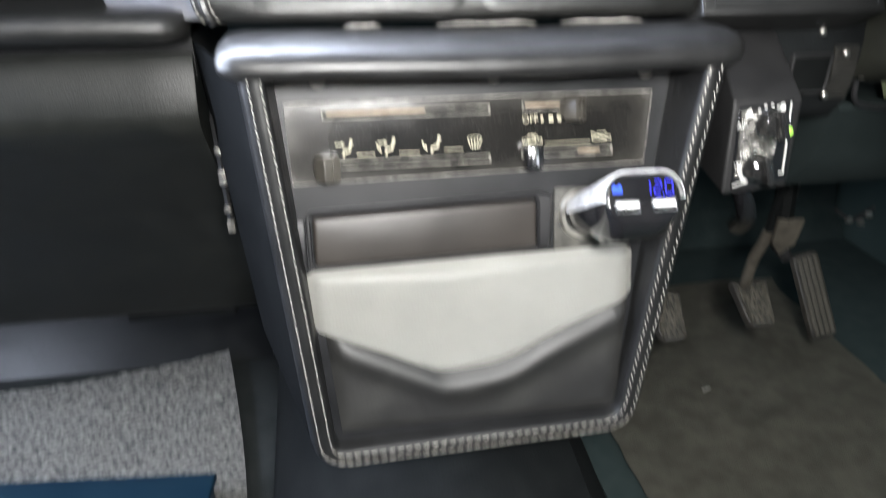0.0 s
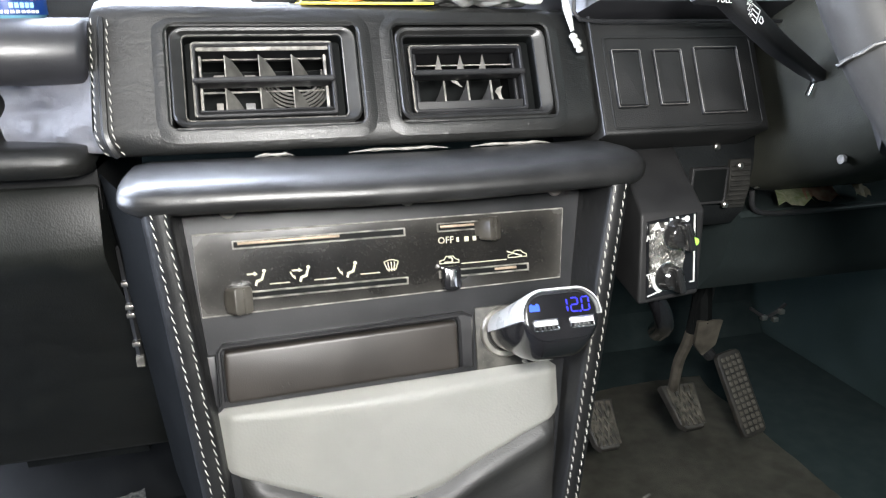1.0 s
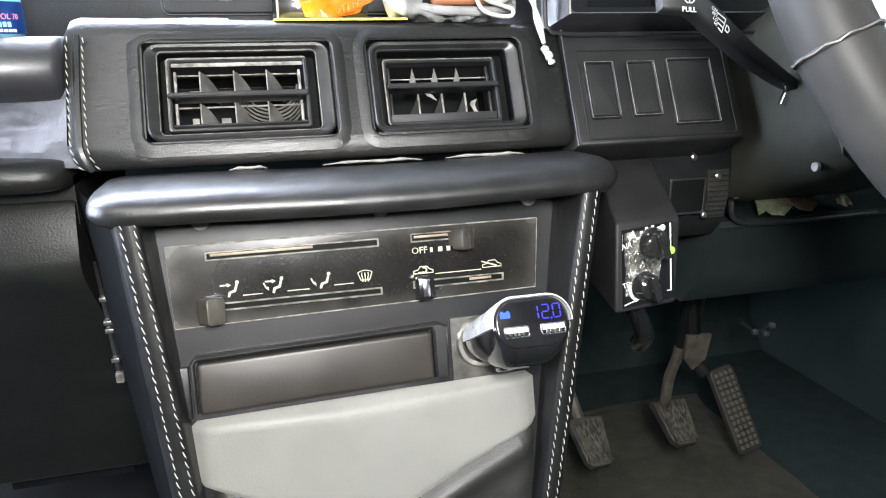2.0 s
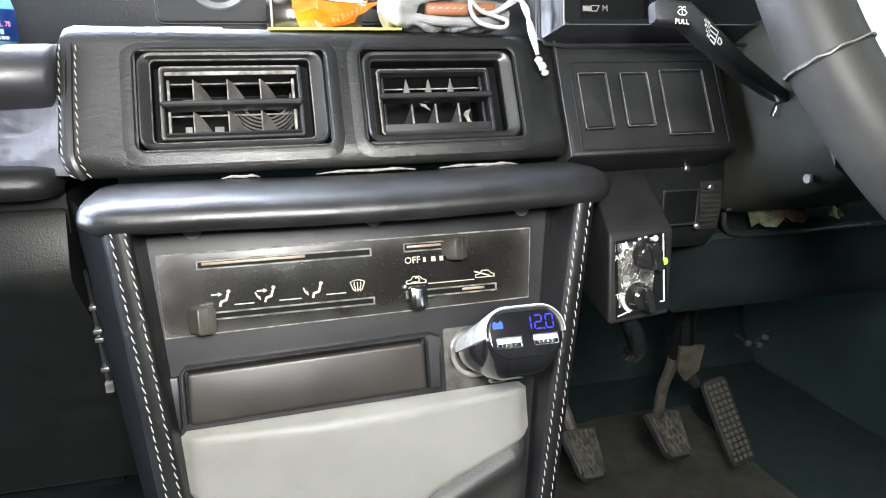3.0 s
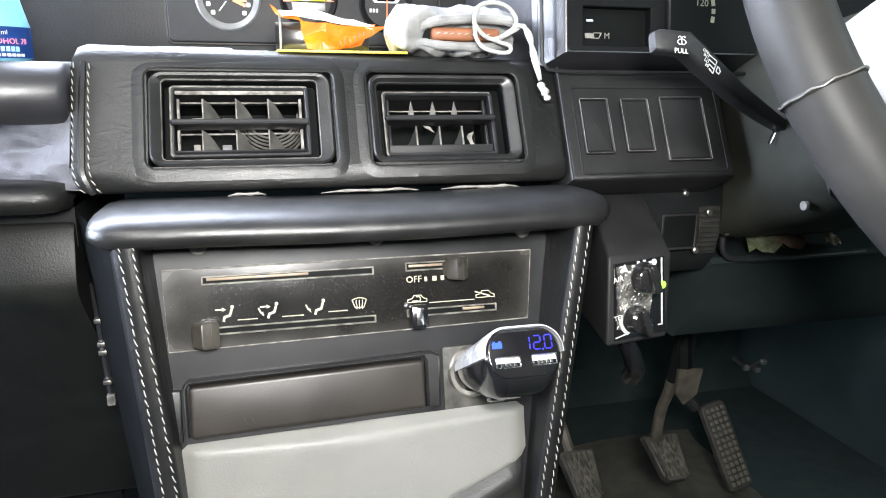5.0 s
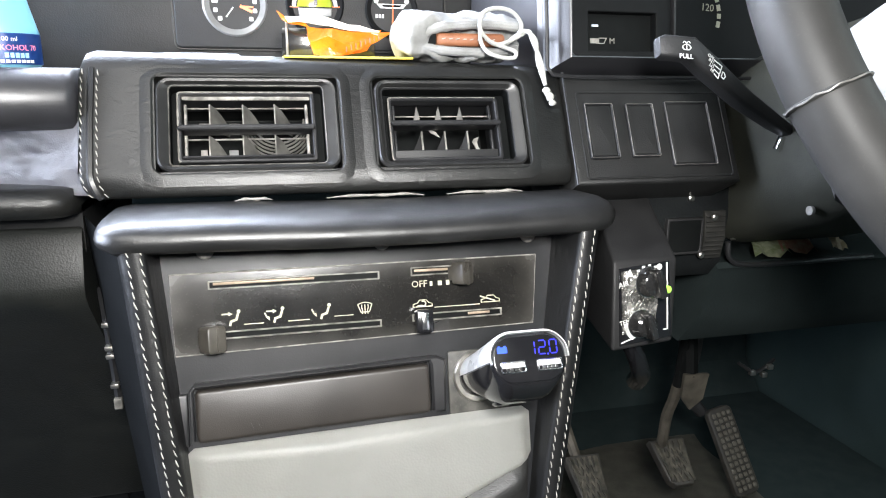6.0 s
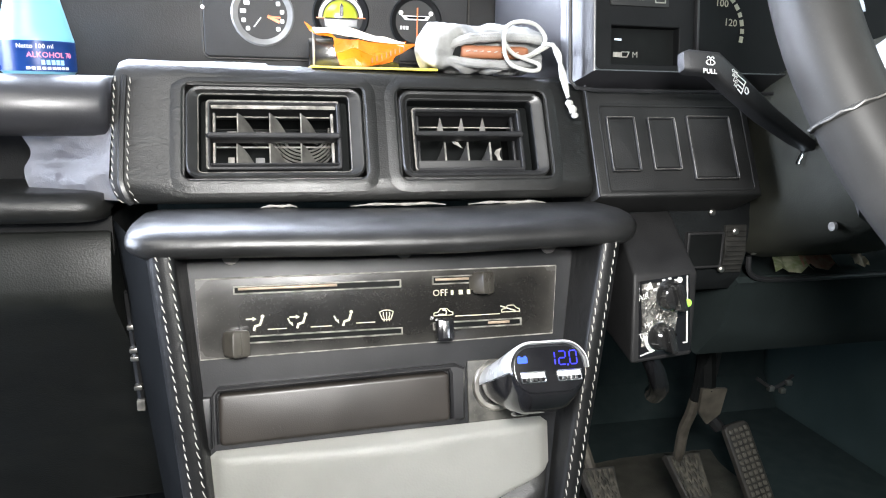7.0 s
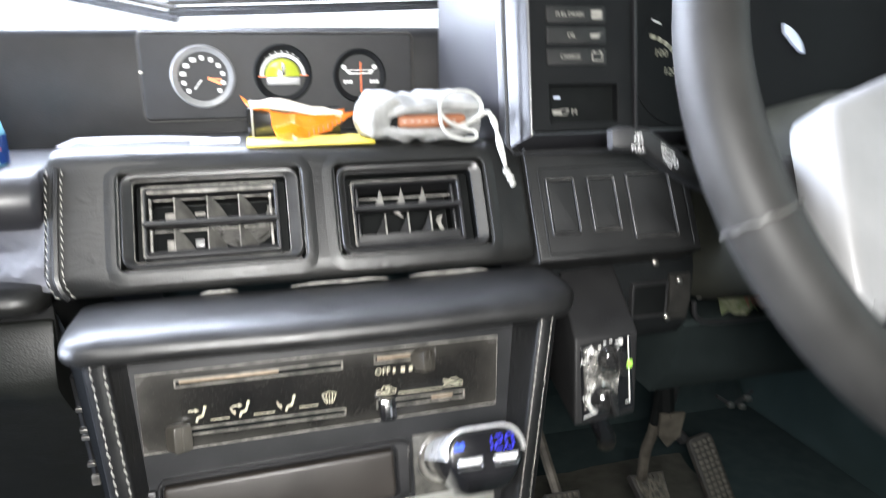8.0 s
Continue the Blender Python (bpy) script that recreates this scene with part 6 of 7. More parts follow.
def ac_box():
    t = thing("aircon_control_box", "black plastic air conditioner control box with two glossy knobs", "control box")
    bm = bmesh.new()
    f = [(0.1590, 0.385, 0.4345), (0.2060, 0.389, 0.4365), (0.2095, 0.397, 0.4925), (0.1605, 0.394, 0.4935)]
    b = [(0.1700, 0.460, 0.4400), (0.2220, 0.462, 0.4420), (0.2210, 0.458, 0.5240), (0.1760, 0.456, 0.5225)]
    loft(bm, [b, f])
    bmesh.ops.bevel(bm, geom=bm.edges[:], offset=0.0025, segments=3, profile=0.5, affect="EDGES")
    part("case", bm, PLASTIC_MATT, t)
    c = (Vector(f[0]) + Vector(f[1]) + Vector(f[2]) + Vector(f[3])) / 4
    u = (Vector(f[1]) - Vector(f[0])).normalized()
    v0 = Vector(f[3]) - Vector(f[0])
    w = u.cross(v0).normalized()
    v = w.cross(u)
    m = Matrix((u, v, w)).transposed().to_4x4()
    m.translation = c
    bm = bmesh.new()
    prism(bm, [(-0.0205, -0.0255), (0.0195, -0.0245), (0.0205, 0.0265), (-0.0180, 0.0255)], -0.001, 0.0008, 0.0003)
    bm.transform(m)
    fp = part("faceplate", bm, PLASTIC_GLOSS, t, "glossy printed faceplate")
    bm = bmesh.new()
    prism(bm, [(-0.0185, -0.0180), (0.0060, -0.0175), (0.0110, 0.0060), (0.0090, 0.0240), (-0.0165, 0.0235)], 0.0006, 0.0011)
    bm.transform(m)
    part('silver_film', bm, FILM, fp, 'worn silvery film behind the knobs')
    for ku, kv, r in ((0.0035, 0.0145, 0.0088), (-0.0045, -0.0125, 0.0082)):
        bm = bmesh.new()
        lathe(bm, [(r * 1.12, 0.0008), (r * 1.12, 0.0022), (r, 0.0034), (r * 0.92, 0.0095), (r * 0.7, 0.0108)], 24, m @ Matrix.Translation((ku, kv, 0)))
        kn = part("knob", bm, KNOB, t, "glossy black knob")
        bm = bmesh.new()
        prism(bm, rrect(0, 0, 0.0050, r * 2.15, 0.0015, 3), 0.008, 0.0165, 0.0012)
        bm.transform(m @ pose(ku, kv, 0, 0, 0, 12))
        part("grip", bm, KNOB, kn)
        bm = bmesh.new()
        lathe(bm, [(r * 1.18, 0.0008), (r * 1.18, 0.0016), (r * 1.05, 0.0020)], 28, m @ Matrix.Translation((ku, kv, 0)), cap=False)
        part("collar", bm, CHROME, kn)
    z0, z1 = 0.0008, 0.0012
    for text, x, y, sz in (("AIR", -0.0155, 0.0150, 0.0052), ("HI", -0.0135, -0.0040, 0.0046), ("TEMP", -0.0150, -0.0100, 0.0044)):
        wd = word(text, sz, INK_WHITE, fp, x, y, z1, name="lettering", spin=8)
        wd.data.transform(m)
    for pts, wd in (([(0.0185, 0.0255), (0.0165, -0.0190)], 0.0009), ([(0.0165, -0.0190), (0.0135, -0.0190)], 0.0008), ([(-0.0195, -0.0235), (-0.0060, -0.0205)], 0.0008),
                    (arc(-0.0045, -0.0125, 0.0108, 175, 235, 8), 0.0022)):
        bm = bmesh.new()
        strip(bm, pts, wd, z0, z1)
        bm.transform(m)
        part("printed_line", bm, INK_WHITE, fp)
    for k in range(5):
        a = radians(150 - 22 * k)
        bm = bmesh.new()
        box(bm, (0.0035 + 0.0122 * math.cos(a), 0.0130 + 0.0122 * math.sin(a), z1), (0.0020, 0.0014, 0.0004))
        bm.transform(m)
        part("scale_mark", bm, INK_WHITE, fp)
    bm = bmesh.new()
    prism(bm, [(-0.0140, 0.0200), (-0.0100, 0.0245), (-0.0080, 0.0195)], z0, z1)
    bm.transform(m)
    part("wedge_mark", bm, INK_WHITE, fp)
    bm = bmesh.new()
    disc(bm, 0.0125, 0.0235, 0.0020, z0, z1, 14)
    bm.transform(m)
    part("round_mark", bm, INK_WHITE, fp)
    bm = bmesh.new()
    lathe(bm, [(0.0026, 0.0), (0.0026, 0.0040), (0.0014, 0.0054)], 14, m @ Matrix.Translation((0.0165, 0.0080, 0)))
    part("pilot_lamp", bm, GREEN_LED, t, "yellow-green pilot lamp")


ac_box()


def bell_lever():
    bm = bmesh.new()
    tube(bm, smooth_path([(0.178, 0.405, 0.440), (0.186, 0.402, 0.425), (0.198, 0.412, 0.405), (0.212, 0.440, 0.385)], 5), [0.006 + 0.0001 * i for i in range(16)], 12)
    single("cable_boot", bm, PLASTIC_GLOSS, "glossy black cable sleeve below the control box", "cable")


bell_lever()

# ---- footwells ----
STUD = surface("pale_worn_studs", (0.032, 0.030, 0.024), (0.135, 0.125, 0.10), 0.7, scale=90)
TREAD = surface("scuffed_tread", (0.026, 0.024, 0.019), (0.105, 0.094, 0.072), 0.7, scale=120)



def pedal(name_label, c, w, h, tilt, arm, grid):
    t = thing("pedal", name_label, "pedal", group="foot pedals")
    m = pose(*c, tilt, 0, 0)
    bm = bmesh.new()
    prism(bm, [(-w * 0.5, h * 0.5), (-w * 0.36, -h * 0.38), (-w * 0.22, -h * 0.5), (w * 0.26, -h * 0.5), (w * 0.36, -h * 0.38), (w * 0.5, h * 0.5)], 0.0, 0.010, 0.002)
    bm.transform(m)
    pd = part("rubber_pad", bm, RUBBER, t, "worn rubber pad")
    for sgn in (-1, 1):
        for k in range(-3, 4):
            x = w * 0.16 * k
            a, b = Vector((x - sgn * w * 0.18, h * 0.42)), Vector((x + sgn * w * 0.18, -h * 0.42))
            lim = w * 0.36
            a.x, b.x = max(-lim, min(lim, a.x)), max(-lim * 0.85, min(lim * 0.85, b.x))
            bm = bmesh.new()
            strip(bm, [tuple(a), tuple(b)], 0.0022, 0.0095, 0.0120)
            bm.transform(m)
            part("tread_rib", bm, TREAD, pd)
    bm = bmesh.new()
    line = smooth_path(arm, 5)
    cut = len(line) * 3 // 4
    tube(bm, line[:cut + 1], 0.0062, 8)
    part("arm", bm, PEDAL_STEEL, t)
    # the same arm higher up, blackened for the shade under the dashboard
    bm = bmesh.new()
    tube(bm, line[cut:], 0.0060, 8)
    part("shaded_upper_arm", bm, DEEP_BLACK, t)


pedal("worn rubber brake pedal on a steel arm", (0.3790, 0.6258, 0.1820), 0.044, 0.054, 38, [(0.3735, 0.6424, 0.2004), (0.3700, 0.635, 0.2086), (0.3655, 0.624, 0.2464), (0.3640, 0.6074, 0.2896), (0.3650, 0.5982, 0.3798)], 6)
pedal("worn rubber clutch pedal beside the console", (0.2700, 0.6185, 0.1800), 0.042, 0.056, 38, [(0.2700, 0.6442, 0.1912), (0.2700, 0.6994, 0.2326), (0.2700, 0.7914, 0.3062), (0.2700, 0.8742, 0.3798)], 6)


def accelerator():
    t = thing("accelerator_pedal", "long black accelerator pedal with raised dots", "pedal", group="foot pedals")
    a, b = Vector((0.4940, 0.7132, 0.1970)), Vector((0.5150, 0.6626, 0.1000))
    v = (a - b).normalized()
    u = Vector((1, 0.10, 0.1))
    u = (u - v * u.dot(v)).normalized()
    w = u.cross(v)
    m = Matrix((u, v, w)).transposed().to_4x4()
    m.translation = (a + b) / 2
    h = (a - b).length
    bm = bmesh.new()
    prism(bm, rrect(0, 0, 0.037, h, 0.008, 3), 0.0, 0.008, 0.002)
    bm.transform(m)
    pd = part("rubber_pad", bm, RUBBER, t)
    bmd = bmesh.new()
    box(bmd, (0, 0, 0.0085), (0.0048, 0.0056, 0.004), 0.001, 1)
    me = finish(bmd, STUD, "dot")
    for i in range(4):
        for j in range(13):
            ob = new("raised_dot", me)
            ob.matrix_world = m @ Matrix.Translation((-0.0114 + 0.0076 * i, -h / 2 + 0.009 + (h - 0.018) / 12 * j, 0))
            ob.parent = pd
    bm = bmesh.new()
    tube(bm, smooth_path([(0.4831, 0.7224, 0.1866), (0.4555, 0.727, 0.2234), (0.4325, 0.681, 0.2878), (0.4095, 0.6442, 0.3798)], 5), 0.008, 8)
    part("arm", bm, PLASTIC_MATT, t)


accelerator()


def pedal_plate():
    t = thing("pedal_bracket", "bare steel bracket plate above the pedals", "bracket")
    bm = bmesh.new()
    loft(bm, [[(0.3590, 0.589, 0.3098), (0.3880, 0.589, 0.3080), (0.3900, 0.5982, 0.2749), (0.3750, 0.5982, 0.2640), (0.3640, 0.5982, 0.2786)],
              [(0.3590, 0.593, 0.3098), (0.3880, 0.593, 0.3080), (0.3900, 0.6022, 0.2749), (0.3750, 0.6022, 0.2640), (0.3640, 0.6022, 0.2786)]])
    part("plate", bm, PEDAL_STEEL, t)
    bm = bmesh.new()
    tube(bm, [(0.3700, 0.5990, 0.3043), (0.3700, 0.6258, 0.4600)], 0.010, 8)
    part("hanger", bm, DEEP_BLACK, t)


pedal_plate()


def floor_mat():
    bm = bmesh.new()
    nx, ny = 40, 40
    rows = []
    for i in range(nx + 1):
        row = []
        s = i / nx
        for j in range(ny + 1):
            q = j / ny
            x0 = 0.205 + 0.004 * noise.noise(Vector((q * 14, 2, 0))) + 0.030 * max(0, 0.30 - q)
            x1 = 0.578 + 0.010 * noise.noise(Vector((q * 6, 7, 0))) + 0.040 * max(0, q - 0.7)
            x = x0 + (x1 - x0) * s
            y = 0.40 + 0.480 * q + 0.003 * noise.noise(Vector((s * 9, 4, 0)))
            z = 0.060 + 0.004 * noise.noise(Vector((x * 9, y * 9, 0))) + 0.0015 * noise.noise(Vector((x * 80, y * 80, 3)))
            row.append((x, y, z))
        rows.append(row)
    loft(bm, rows, False, False, closed=False)
    bmesh.ops.solidify(bm, geom=bm.faces[:], thickness=0.006)
    single("floor_mat", bm, MAT, "worn brown-grey carpet mat under the pedals", "floor mat", smooth=60)


floor_mat()


def loop_rug():
    bm = bmesh.new()
    nx, ny = 90, 70
    rows = []
    for i in range(nx + 1):
        row = []
        s = i / nx
        for j in range(ny + 1):
            q = j / ny
            x = -0.75 + (0.566 - 0.066 * q + 0.012 * math.sin(math.pi * q)) * s
            y = 0.35 + (0.462 + 0.050 * s ** 3) * q
            z = 0.016 + 0.006 * noise.noise(Vector((x * 7, y * 7, 5))) + 0.0030 * noise.noise(Vector((x * 190, y * 110, 1)))
            z += 0.020 * max(0, s - 0.8) * 5 * max(0, q - 0.7)
            row.append((x, y, z))
        rows.append(row)
    loft(bm, rows, False, False, closed=False)
    bmesh.ops.solidify(bm, geom=bm.faces[:], thickness=0.008)
    single("rug", bm, RUG, "grey looped carpet rug on the passenger's floor", "rug", smooth=60)


loop_rug()


def blue_box():
    t = thing("storage_box", "dark blue plastic box on the grey rug", "box", pose(-0.45, 0.462, 0.0, 0, 0, -5))
    bm = bmesh.new()
    box(bm, (0, 0, 0.040), (0.42, 0.26, 0.044), 0.008, 3)
    part("body", bm, BLUE_BOX, t)
    bm = bmesh.new()
    box(bm, (0, 0, 0.063), (0.426, 0.266, 0.008), 0.003, 3)
    part("lid", bm, BLUE_BOX, t)


blue_box()
bm = bmesh.new()
box(bm, (0, 0, 0), (0.013, 0.0035, 0.002), 0.0008, m=pose(0.348, 0.631, 0.063, 0, 0, 22))
single("litter_scrap", bm, LINING, "tiny pale scrap of litter on the floor mat", "litter")


def cable_joint():
    t = thing("wire_connector", "small metal wire joint under the dashboard", "connector")
    bm = bmesh.new()
    tube(bm, smooth_path([(0.470, 0.648, 0.288), (0.490, 0.645, 0.276), (0.508, 0.648, 0.280), (0.522, 0.652, 0.286)], 4), 0.0022, 6)
    part("wire", bm, PLASTIC, t)
    for p in ((0.487, 0.644, 0.276), (0.503, 0.644, 0.272), (0.512, 0.646, 0.280)):
        bm = bmesh.new()
        box(bm, p, (0.007, 0.006, 0.006), 0.001)
        part("terminal", bm, STEEL, t)


cable_joint()

# ---- things on the dashboard shelf ----
SHELF = 0.6195


def bottle():
    m = Matrix.Translation((-0.2045, 0.490, 0.612))
    t = thing("bottle", "small pale blue bottle with white cap and dark blue label", "bottle", m)
    bm = bmesh.new()
    lathe(bm, [(0.0190, 0.0), (0.0210, 0.002), (0.0210, 0.0205), (0.0203, 0.0228), (0.0168, 0.0375), (0.0136, 0.0500), (0.0123, 0.0525), (0.0120, 0.0560)], 36)
    part("body", bm, CYAN, t)
    bm = bmesh.new()
    lathe(bm, [(0.0213, 0.0018), (0.0213, 0.0196)], 40, cap=False)
    bmesh.ops.solidify(bm, geom=bm.faces[:], thickness=0.0003)
    part("paper_label", bm, LABEL_BLUE, t, "dark blue printed label")
    bm = bmesh.new()
    lathe(bm, [(0.0132, 0.0540), (0.0136, 0.0555), (0.0136, 0.0665), (0.0126, 0.0690), (0.006, 0.0695)], 32)
    cap = part("cap", bm, WHITE_PLASTIC, t, "white screw cap")
    for k in range(30):
        a = 2 * math.pi * k / 30
        bm = bmesh.new()
        box(bm, (0.0136 * math.cos(a), 0.0136 * math.sin(a), 0.0610), (0.0008, 0.0008, 0.0095))
        part("rib", bm, WHITE_PLASTIC, cap)

    def wrapped(text, size, material, height, turn, name, wide=1.0):
        w = word(text, size, material, t, 0, 0, 0, name=name, wide=wide)
        r = 0.02145
        for v in w.data.vertices:
            a = v.co.x / r + turn - math.pi / 2
            v.co = Vector(((r + v.co.z) * math.cos(a), (r + v.co.z) * math.sin(a), height + v.co.y))
    wrapped("Netto 100 ml", 0.0037, INK_WHITE, 0.0162, 0.22, "lettering")
    wrapped("ALKOHOL 70", 0.0045, PINK, 0.0112, 0.62, "lettering")
    for k, (hh, mt, tn, n) in enumerate(((0.0070, PALE_BLUE_INK, 0.72, 5), (0.0036, INK_WHITE, 0.60, 9))):
        bm = bmesh.new()
        r = 0.02145
        for i in range(n):
            a = tn - math.pi / 2 + (i - n / 2) * 0.13
            box(bm, (0, 0, 0), (0.0004, 0.0020, 0.0016 if k else 0.0028), m=pose(r * math.cos(a), r * math.sin(a), hh, 0, 0, math.degrees(a)))
        part("print_bars", bm, mt, t)


bottle()


def wrapper():
    t = thing("foil_wrapper", "crumpled orange foil snack wrapper", "wrapper")
    z = SHELF + 0.003

    def sheet(rowpts, material, name, label=""):
        bm = bmesh.new()
        loft(bm, rowpts, False, False, closed=False)
        bmesh.ops.subdivide_edges(bm, edges=bm.edges[:], cuts=2, use_grid_fill=True)
        for v in bm.verts:
            v.co += Vector((0.0012 * noise.noise(v.co * 120), 0.0012 * noise.noise(v.co * 130 + Vector((3, 0, 0))), 0.0014 * noise.noise(v.co * 110 + Vector((0, 5, 0)))))
        bmesh.ops.solidify(bm, geom=bm.faces[:], thickness=0.0003)
        part(name, bm, material, t, label, smooth=20)
    sheet([[(-0.019, 0.486, z), (-0.010, 0.482, z), (0.001, 0.483, z), (0.012, 0.488, z + 0.0035)],
           [(-0.022, 0.490, z + 0.0095), (-0.008, 0.482, z + 0.0075), (0.008, 0.484, z + 0.0085), (0.026, 0.496, z + 0.010)],
           [(-0.022, 0.497, z + 0.0175), (-0.006, 0.490, z + 0.0165), (0.012, 0.491, z + 0.015), (0.038, 0.500, z + 0.0165)]], FOIL, "front_fold")
    sheet([[(-0.034, 0.496, z + 0.021), (-0.014, 0.492, z + 0.0195), (0.006, 0.490, z + 0.016), (0.026, 0.495, z + 0.0145)],
           [(-0.036, 0.502, z + 0.025), (-0.014, 0.500, z + 0.0265), (0.006, 0.498, z + 0.0205), (0.028, 0.499, z + 0.0165)]], FOIL_IN, "open_edge", "pale inside of the wrapper")
    sheet([[(-0.042, 0.505, z + 0.0285), (-0.036, 0.502, z + 0.0245), (-0.026, 0.498, z + 0.0215)],
           [(-0.038, 0.502, z + 0.0220), (-0.032, 0.497, z + 0.0195), (-0.020, 0.494, z + 0.0170)]], FOIL, "corner_fold")
    sheet([[(-0.012, 0.505, z), (0.004, 0.503, z), (0.020, 0.505, z + 0.004)],
           [(-0.022, 0.509, z + 0.014), (0.004, 0.507, z + 0.015), (0.030, 0.507, z + 0.018)]], FOIL, "back_fold")
    sheet([[(-0.021, 0.486, z + 0.008), (-0.010, 0.4805, z + 0.011), (0.006, 0.4815, z + 0.006)],
           [(-0.017, 0.488, z + 0.001), (-0.006, 0.4825, z + 0.002), (0.004, 0.484, z + 0.001)]], FOIL, "crease_fold")
    bm = bmesh.new()
    for i in range(8):
        box(bm, (0.002 + 0.0032 * i, 0.4795 + 0.0012 * max(0, i - 3), z + 0.0035 + 0.0012 * i), (0.0008, 0.0006, 0.0035), m=None)
    part("print_bars", bm, TAN, t)


wrapper()

bm = bmesh.new()
box(bm, (0.003, 0.495, SHELF + 0.0010), (0.084, 0.052, 0.0016), 0.0005)
single("yellow_card", bm, YELLOW, "yellow card lying on the leather shelf", "card")
bm = bmesh.new()
rows = []
for i in range(9):
    s = i / 8
    rows.append([(-0.160 + 0.092 * s + 0.004 * q, 0.505 + 0.042 * q - 0.004 * s, SHELF + 0.0012 + 0.0022 * math.sin(2.2 * s + q)) for q in (0, 0.33, 0.66, 1)])
loft(bm, rows, False, False, closed=False)
bmesh.ops.solidify(bm, geom=bm.faces[:], thickness=0.0004)
single("paper_sheet", bm, PAPER, "folded white paper lying on the leather shelf", "paper")
bm = bmesh.new()
box(bm, (-0.060, 0.512, SHELF + 0.0012), (0.032, 0.030, 0.0008), 0.0002)
single("paper_slip", bm, PAPER, "small pale paper slip on the leather shelf", "paper")


def mirror_stand():
    t = thing("clear_holder", "clear plastic upright holder behind the wrapper", "holder")
    for x in (-0.0345,):
        bm = bmesh.new()
        box(bm, (x, 0.520, SHELF + 0.014), (0.0016, 0.0016, 0.028), 0.0004)
        part("upright", bm, SILVER, t)
    bm = bmesh.new()
    box(bm, (-0.005, 0.524, SHELF + 0.011), (0.066, 0.003, 0.022), 0.0008)
    part("plate", bm, PLASTIC_GLOSS, t)


mirror_stand()


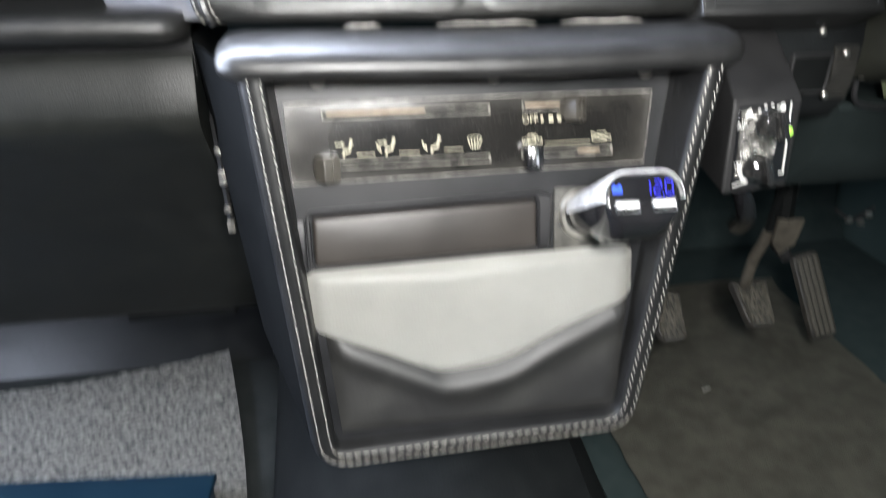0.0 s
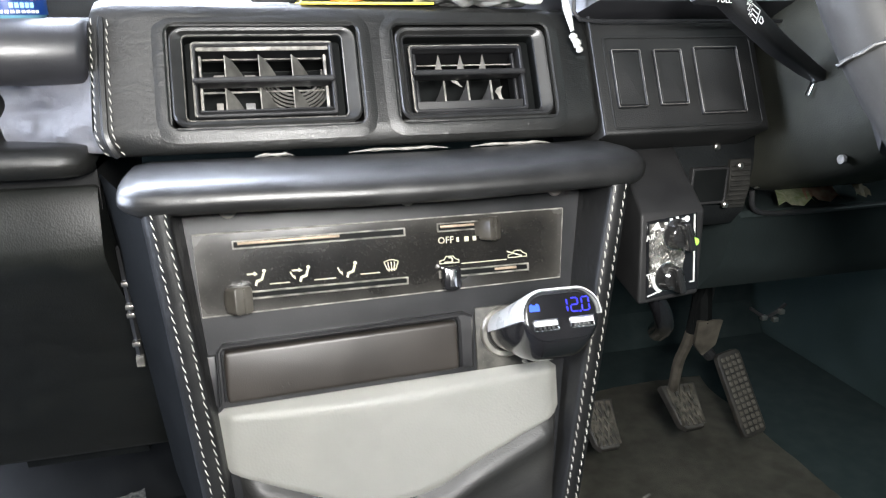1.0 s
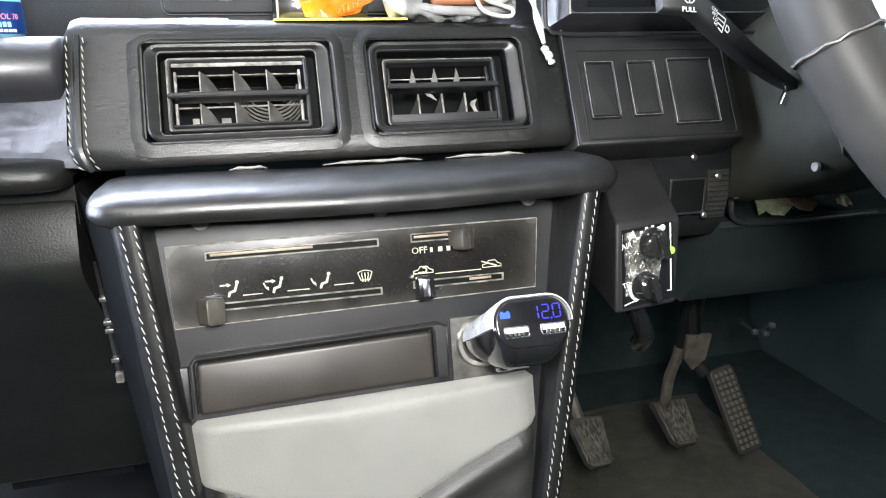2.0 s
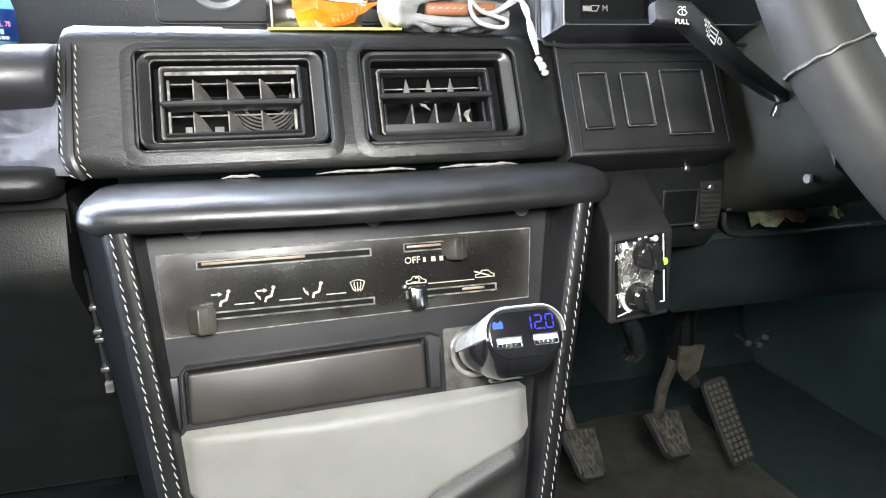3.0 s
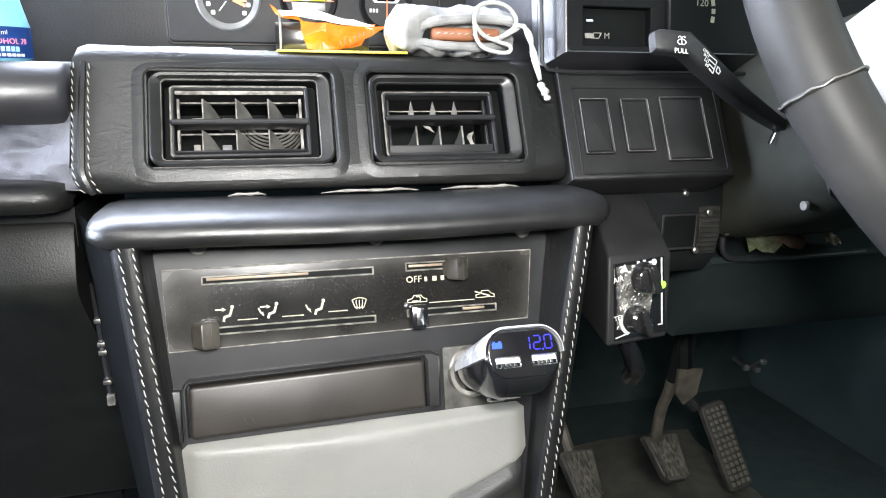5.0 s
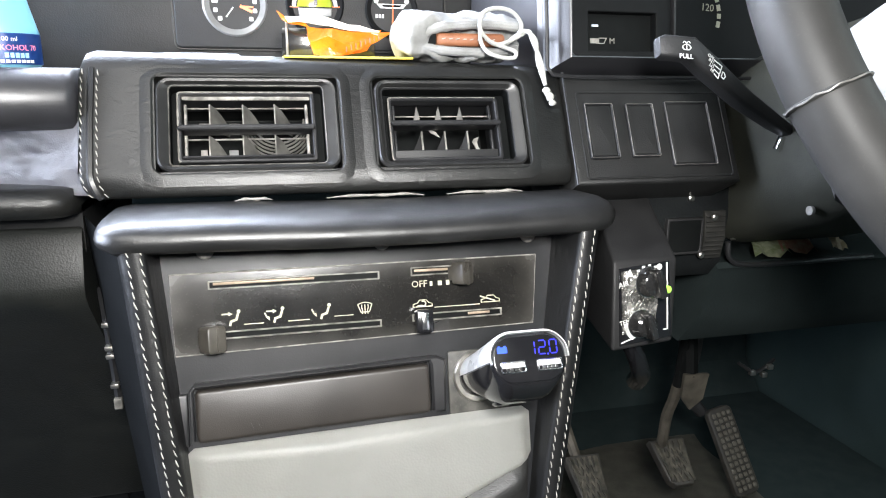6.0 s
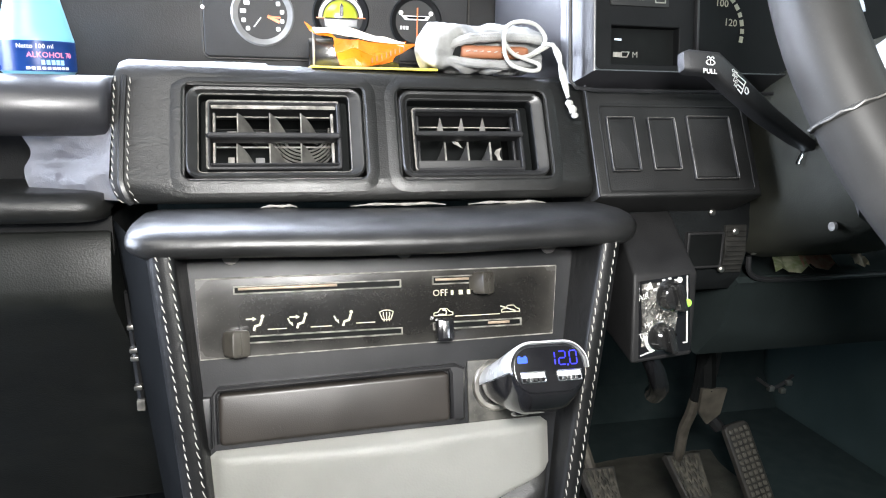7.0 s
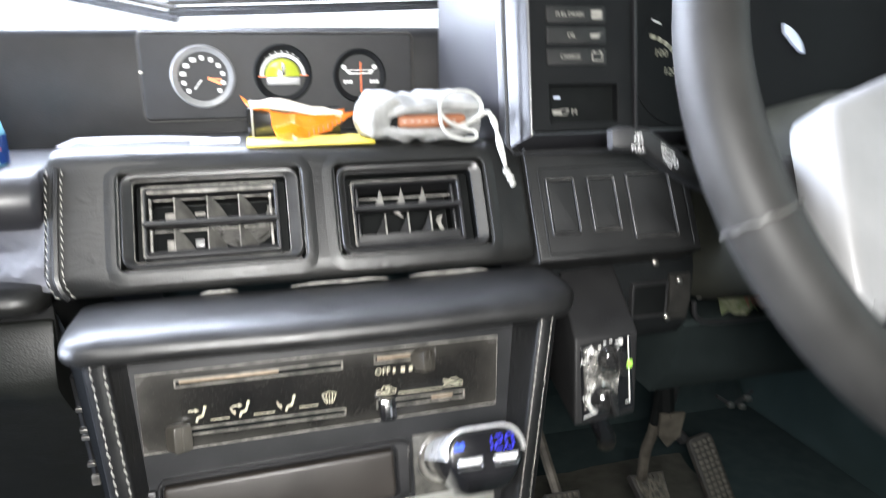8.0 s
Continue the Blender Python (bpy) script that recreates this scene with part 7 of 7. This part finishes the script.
def drawstring_pouch():
    t = thing("drawstring_pouch", "grey flannel drawstring pouch holding a brown spectacle case", "pouch")
    bm = bmesh.new()
    n, k = 48, 40
    rings = []
    for i in range(n + 1):
        s = i / n
        x = 0.034 + 0.088 * s
        hy, hz = 0.026, 0.0165
        e = min(1.0, s / 0.10) ** 0.5 * (0.75 + 0.25 * min(1.0, (1 - s) / 0.2))
        e = max(e, 0.15)
        ring = []
        for j in range(k):
            a = 2 * math.pi * j / k
            y, z = math.cos(a), math.sin(a)
            y = math.copysign(abs(y) ** 0.75, y)
            z = math.copysign(abs(z) ** 0.8, z)
            # the mouth folds in along the front
            fold = 0.011 * math.exp(-((a - math.pi) / 0.42) ** 2) * min(1, max(0, (s - 0.20) / 0.12))
            p = Vector((x, 0.492 + hy * e * y + fold, SHELF + 0.0160 + hz * e * z))
            p += Vector((0.0012, 0.0030, 0.0026)) * 1.1 * noise.noise(p * 120) + Vector((0, 0.0020, 0.0036)) * noise.noise(p * 55) + Vector((0.0006, 0.0012, 0.0012)) * abs(noise.noise(Vector((p.x * 210, p.y * 90, p.z * 160))))
            p.z = max(p.z, SHELF - 0.0012)
            ring.append(p)
        rings.append(ring)
    loft(bm, rings)
    part("bag", bm, CLOTH, t, "soft grey flannel bag", smooth=80)
    bm = bmesh.new()
    box(bm, (0.0845, 0.4745, SHELF + 0.0135), (0.048, 0.016, 0.0085), 0.003, 3)
    part("case_edge", bm, TAN, t, "brown leather case edge with pale stitches")
    bm = bmesh.new()
    stitches(bm, [(0.0635, 0.4663, SHELF + 0.0140), (0.1055, 0.4663, SHELF + 0.0135)], 0.0028, 0.0022, 0.0004)
    part("case_stitching", bm, THREAD, t)
    # gathered hem round the mouth
    bm = bmesh.new()
    tube(bm, smooth_path([(0.052, 0.4715, SHELF + 0.0170), (0.064, 0.4690, SHELF + 0.0215), (0.082, 0.4680, SHELF + 0.0235), (0.100, 0.4690, SHELF + 0.0240), (0.118, 0.472, SHELF + 0.0230)], 6), [0.0034 + 0.0009 * noise.noise(Vector((i * 0.5, 0, 0))) for i in range(25)], 10)
    tube(bm, smooth_path([(0.052, 0.4715, SHELF + 0.0090), (0.068, 0.4680, SHELF + 0.0062), (0.095, 0.4670, SHELF + 0.0055), (0.118, 0.472, SHELF + 0.0075)], 6), [0.0030 + 0.0009 * noise.noise(Vector((i * 0.5, 4, 0))) for i in range(19)], 10)
    part("hem", bm, CLOTH, t)
    # flat black patch that stands for the shade inside the mouth
    bm = bmesh.new()
    prism(bm, [(0.0545, 0.0105), (0.0600, 0.0095), (0.0605, 0.0185), (0.0575, 0.0180)], -0.0008, 0.0)
    bm.transform(Matrix(((1, 0, 0, 0), (0, 0, -1, 0.4690), (0, 1, 0, SHELF), (0, 0, 0, 1))))
    part("mouth_shade", bm, DEEP_BLACK, t, "black patch for the shade in the pouch's mouth")
    bm = bmesh.new()
    loop = [(0.111, 0.462, 0.633), (0.100, 0.460, 0.630), (0.092, 0.459, 0.634), (0.087, 0.458, 0.641), (0.090, 0.459, 0.650), (0.100, 0.460, 0.653), (0.111, 0.462, 0.651), (0.118, 0.463, 0.643), (0.114, 0.463, 0.635), (0.102, 0.462, 0.629)]
    tube(bm, smooth_path(loop, 6), 0.0014, 8)
    loop2 = [(0.0872, 0.458, 0.640), (0.088, 0.457, 0.631), (0.093, 0.456, 0.6245), (0.103, 0.455, 0.6215), (0.111, 0.456, 0.6218), (0.112, 0.457, 0.6255), (0.106, 0.459, 0.628), (0.097, 0.461, 0.631)]
    tube(bm, smooth_path(loop2, 6), 0.0014, 8)
    part("cord_loop", bm, CORD, t, "white drawstring loop")
    bm = bmesh.new()
    for dx in (-0.0012, 0.0014):
        tail = [(0.104, 0.463, 0.629), (0.115 + dx, 0.461, 0.636), (0.120 + dx, 0.458, 0.639), (0.1235 - dx, 0.453, 0.633), (0.1250 + dx, 0.446, 0.619), (0.1275, 0.440, 0.604)]
        tube(bm, smooth_path(tail, 6), 0.0013, 8)
    part("cord_tail", bm, CORD, t, "white drawstring ends hanging over the edge")
    bm = bmesh.new()
    for p, r in (((0.1280, 0.4392, 0.6005), 0.0027), ((0.1302, 0.4378, 0.5966), 0.0029), ((0.1316, 0.4362, 0.5930), 0.0023)):
        bmesh.ops.create_icosphere(bm, subdivisions=2, radius=r, matrix=Matrix.Translation(p))
    for v in bm.verts:
        v.co += Vector((1, 0.6, 1)) * 0.0012 * noise.noise(v.co * 420)
    part("cord_knot", bm, CORD, t, "knotted white cord end")


drawstring_pouch()
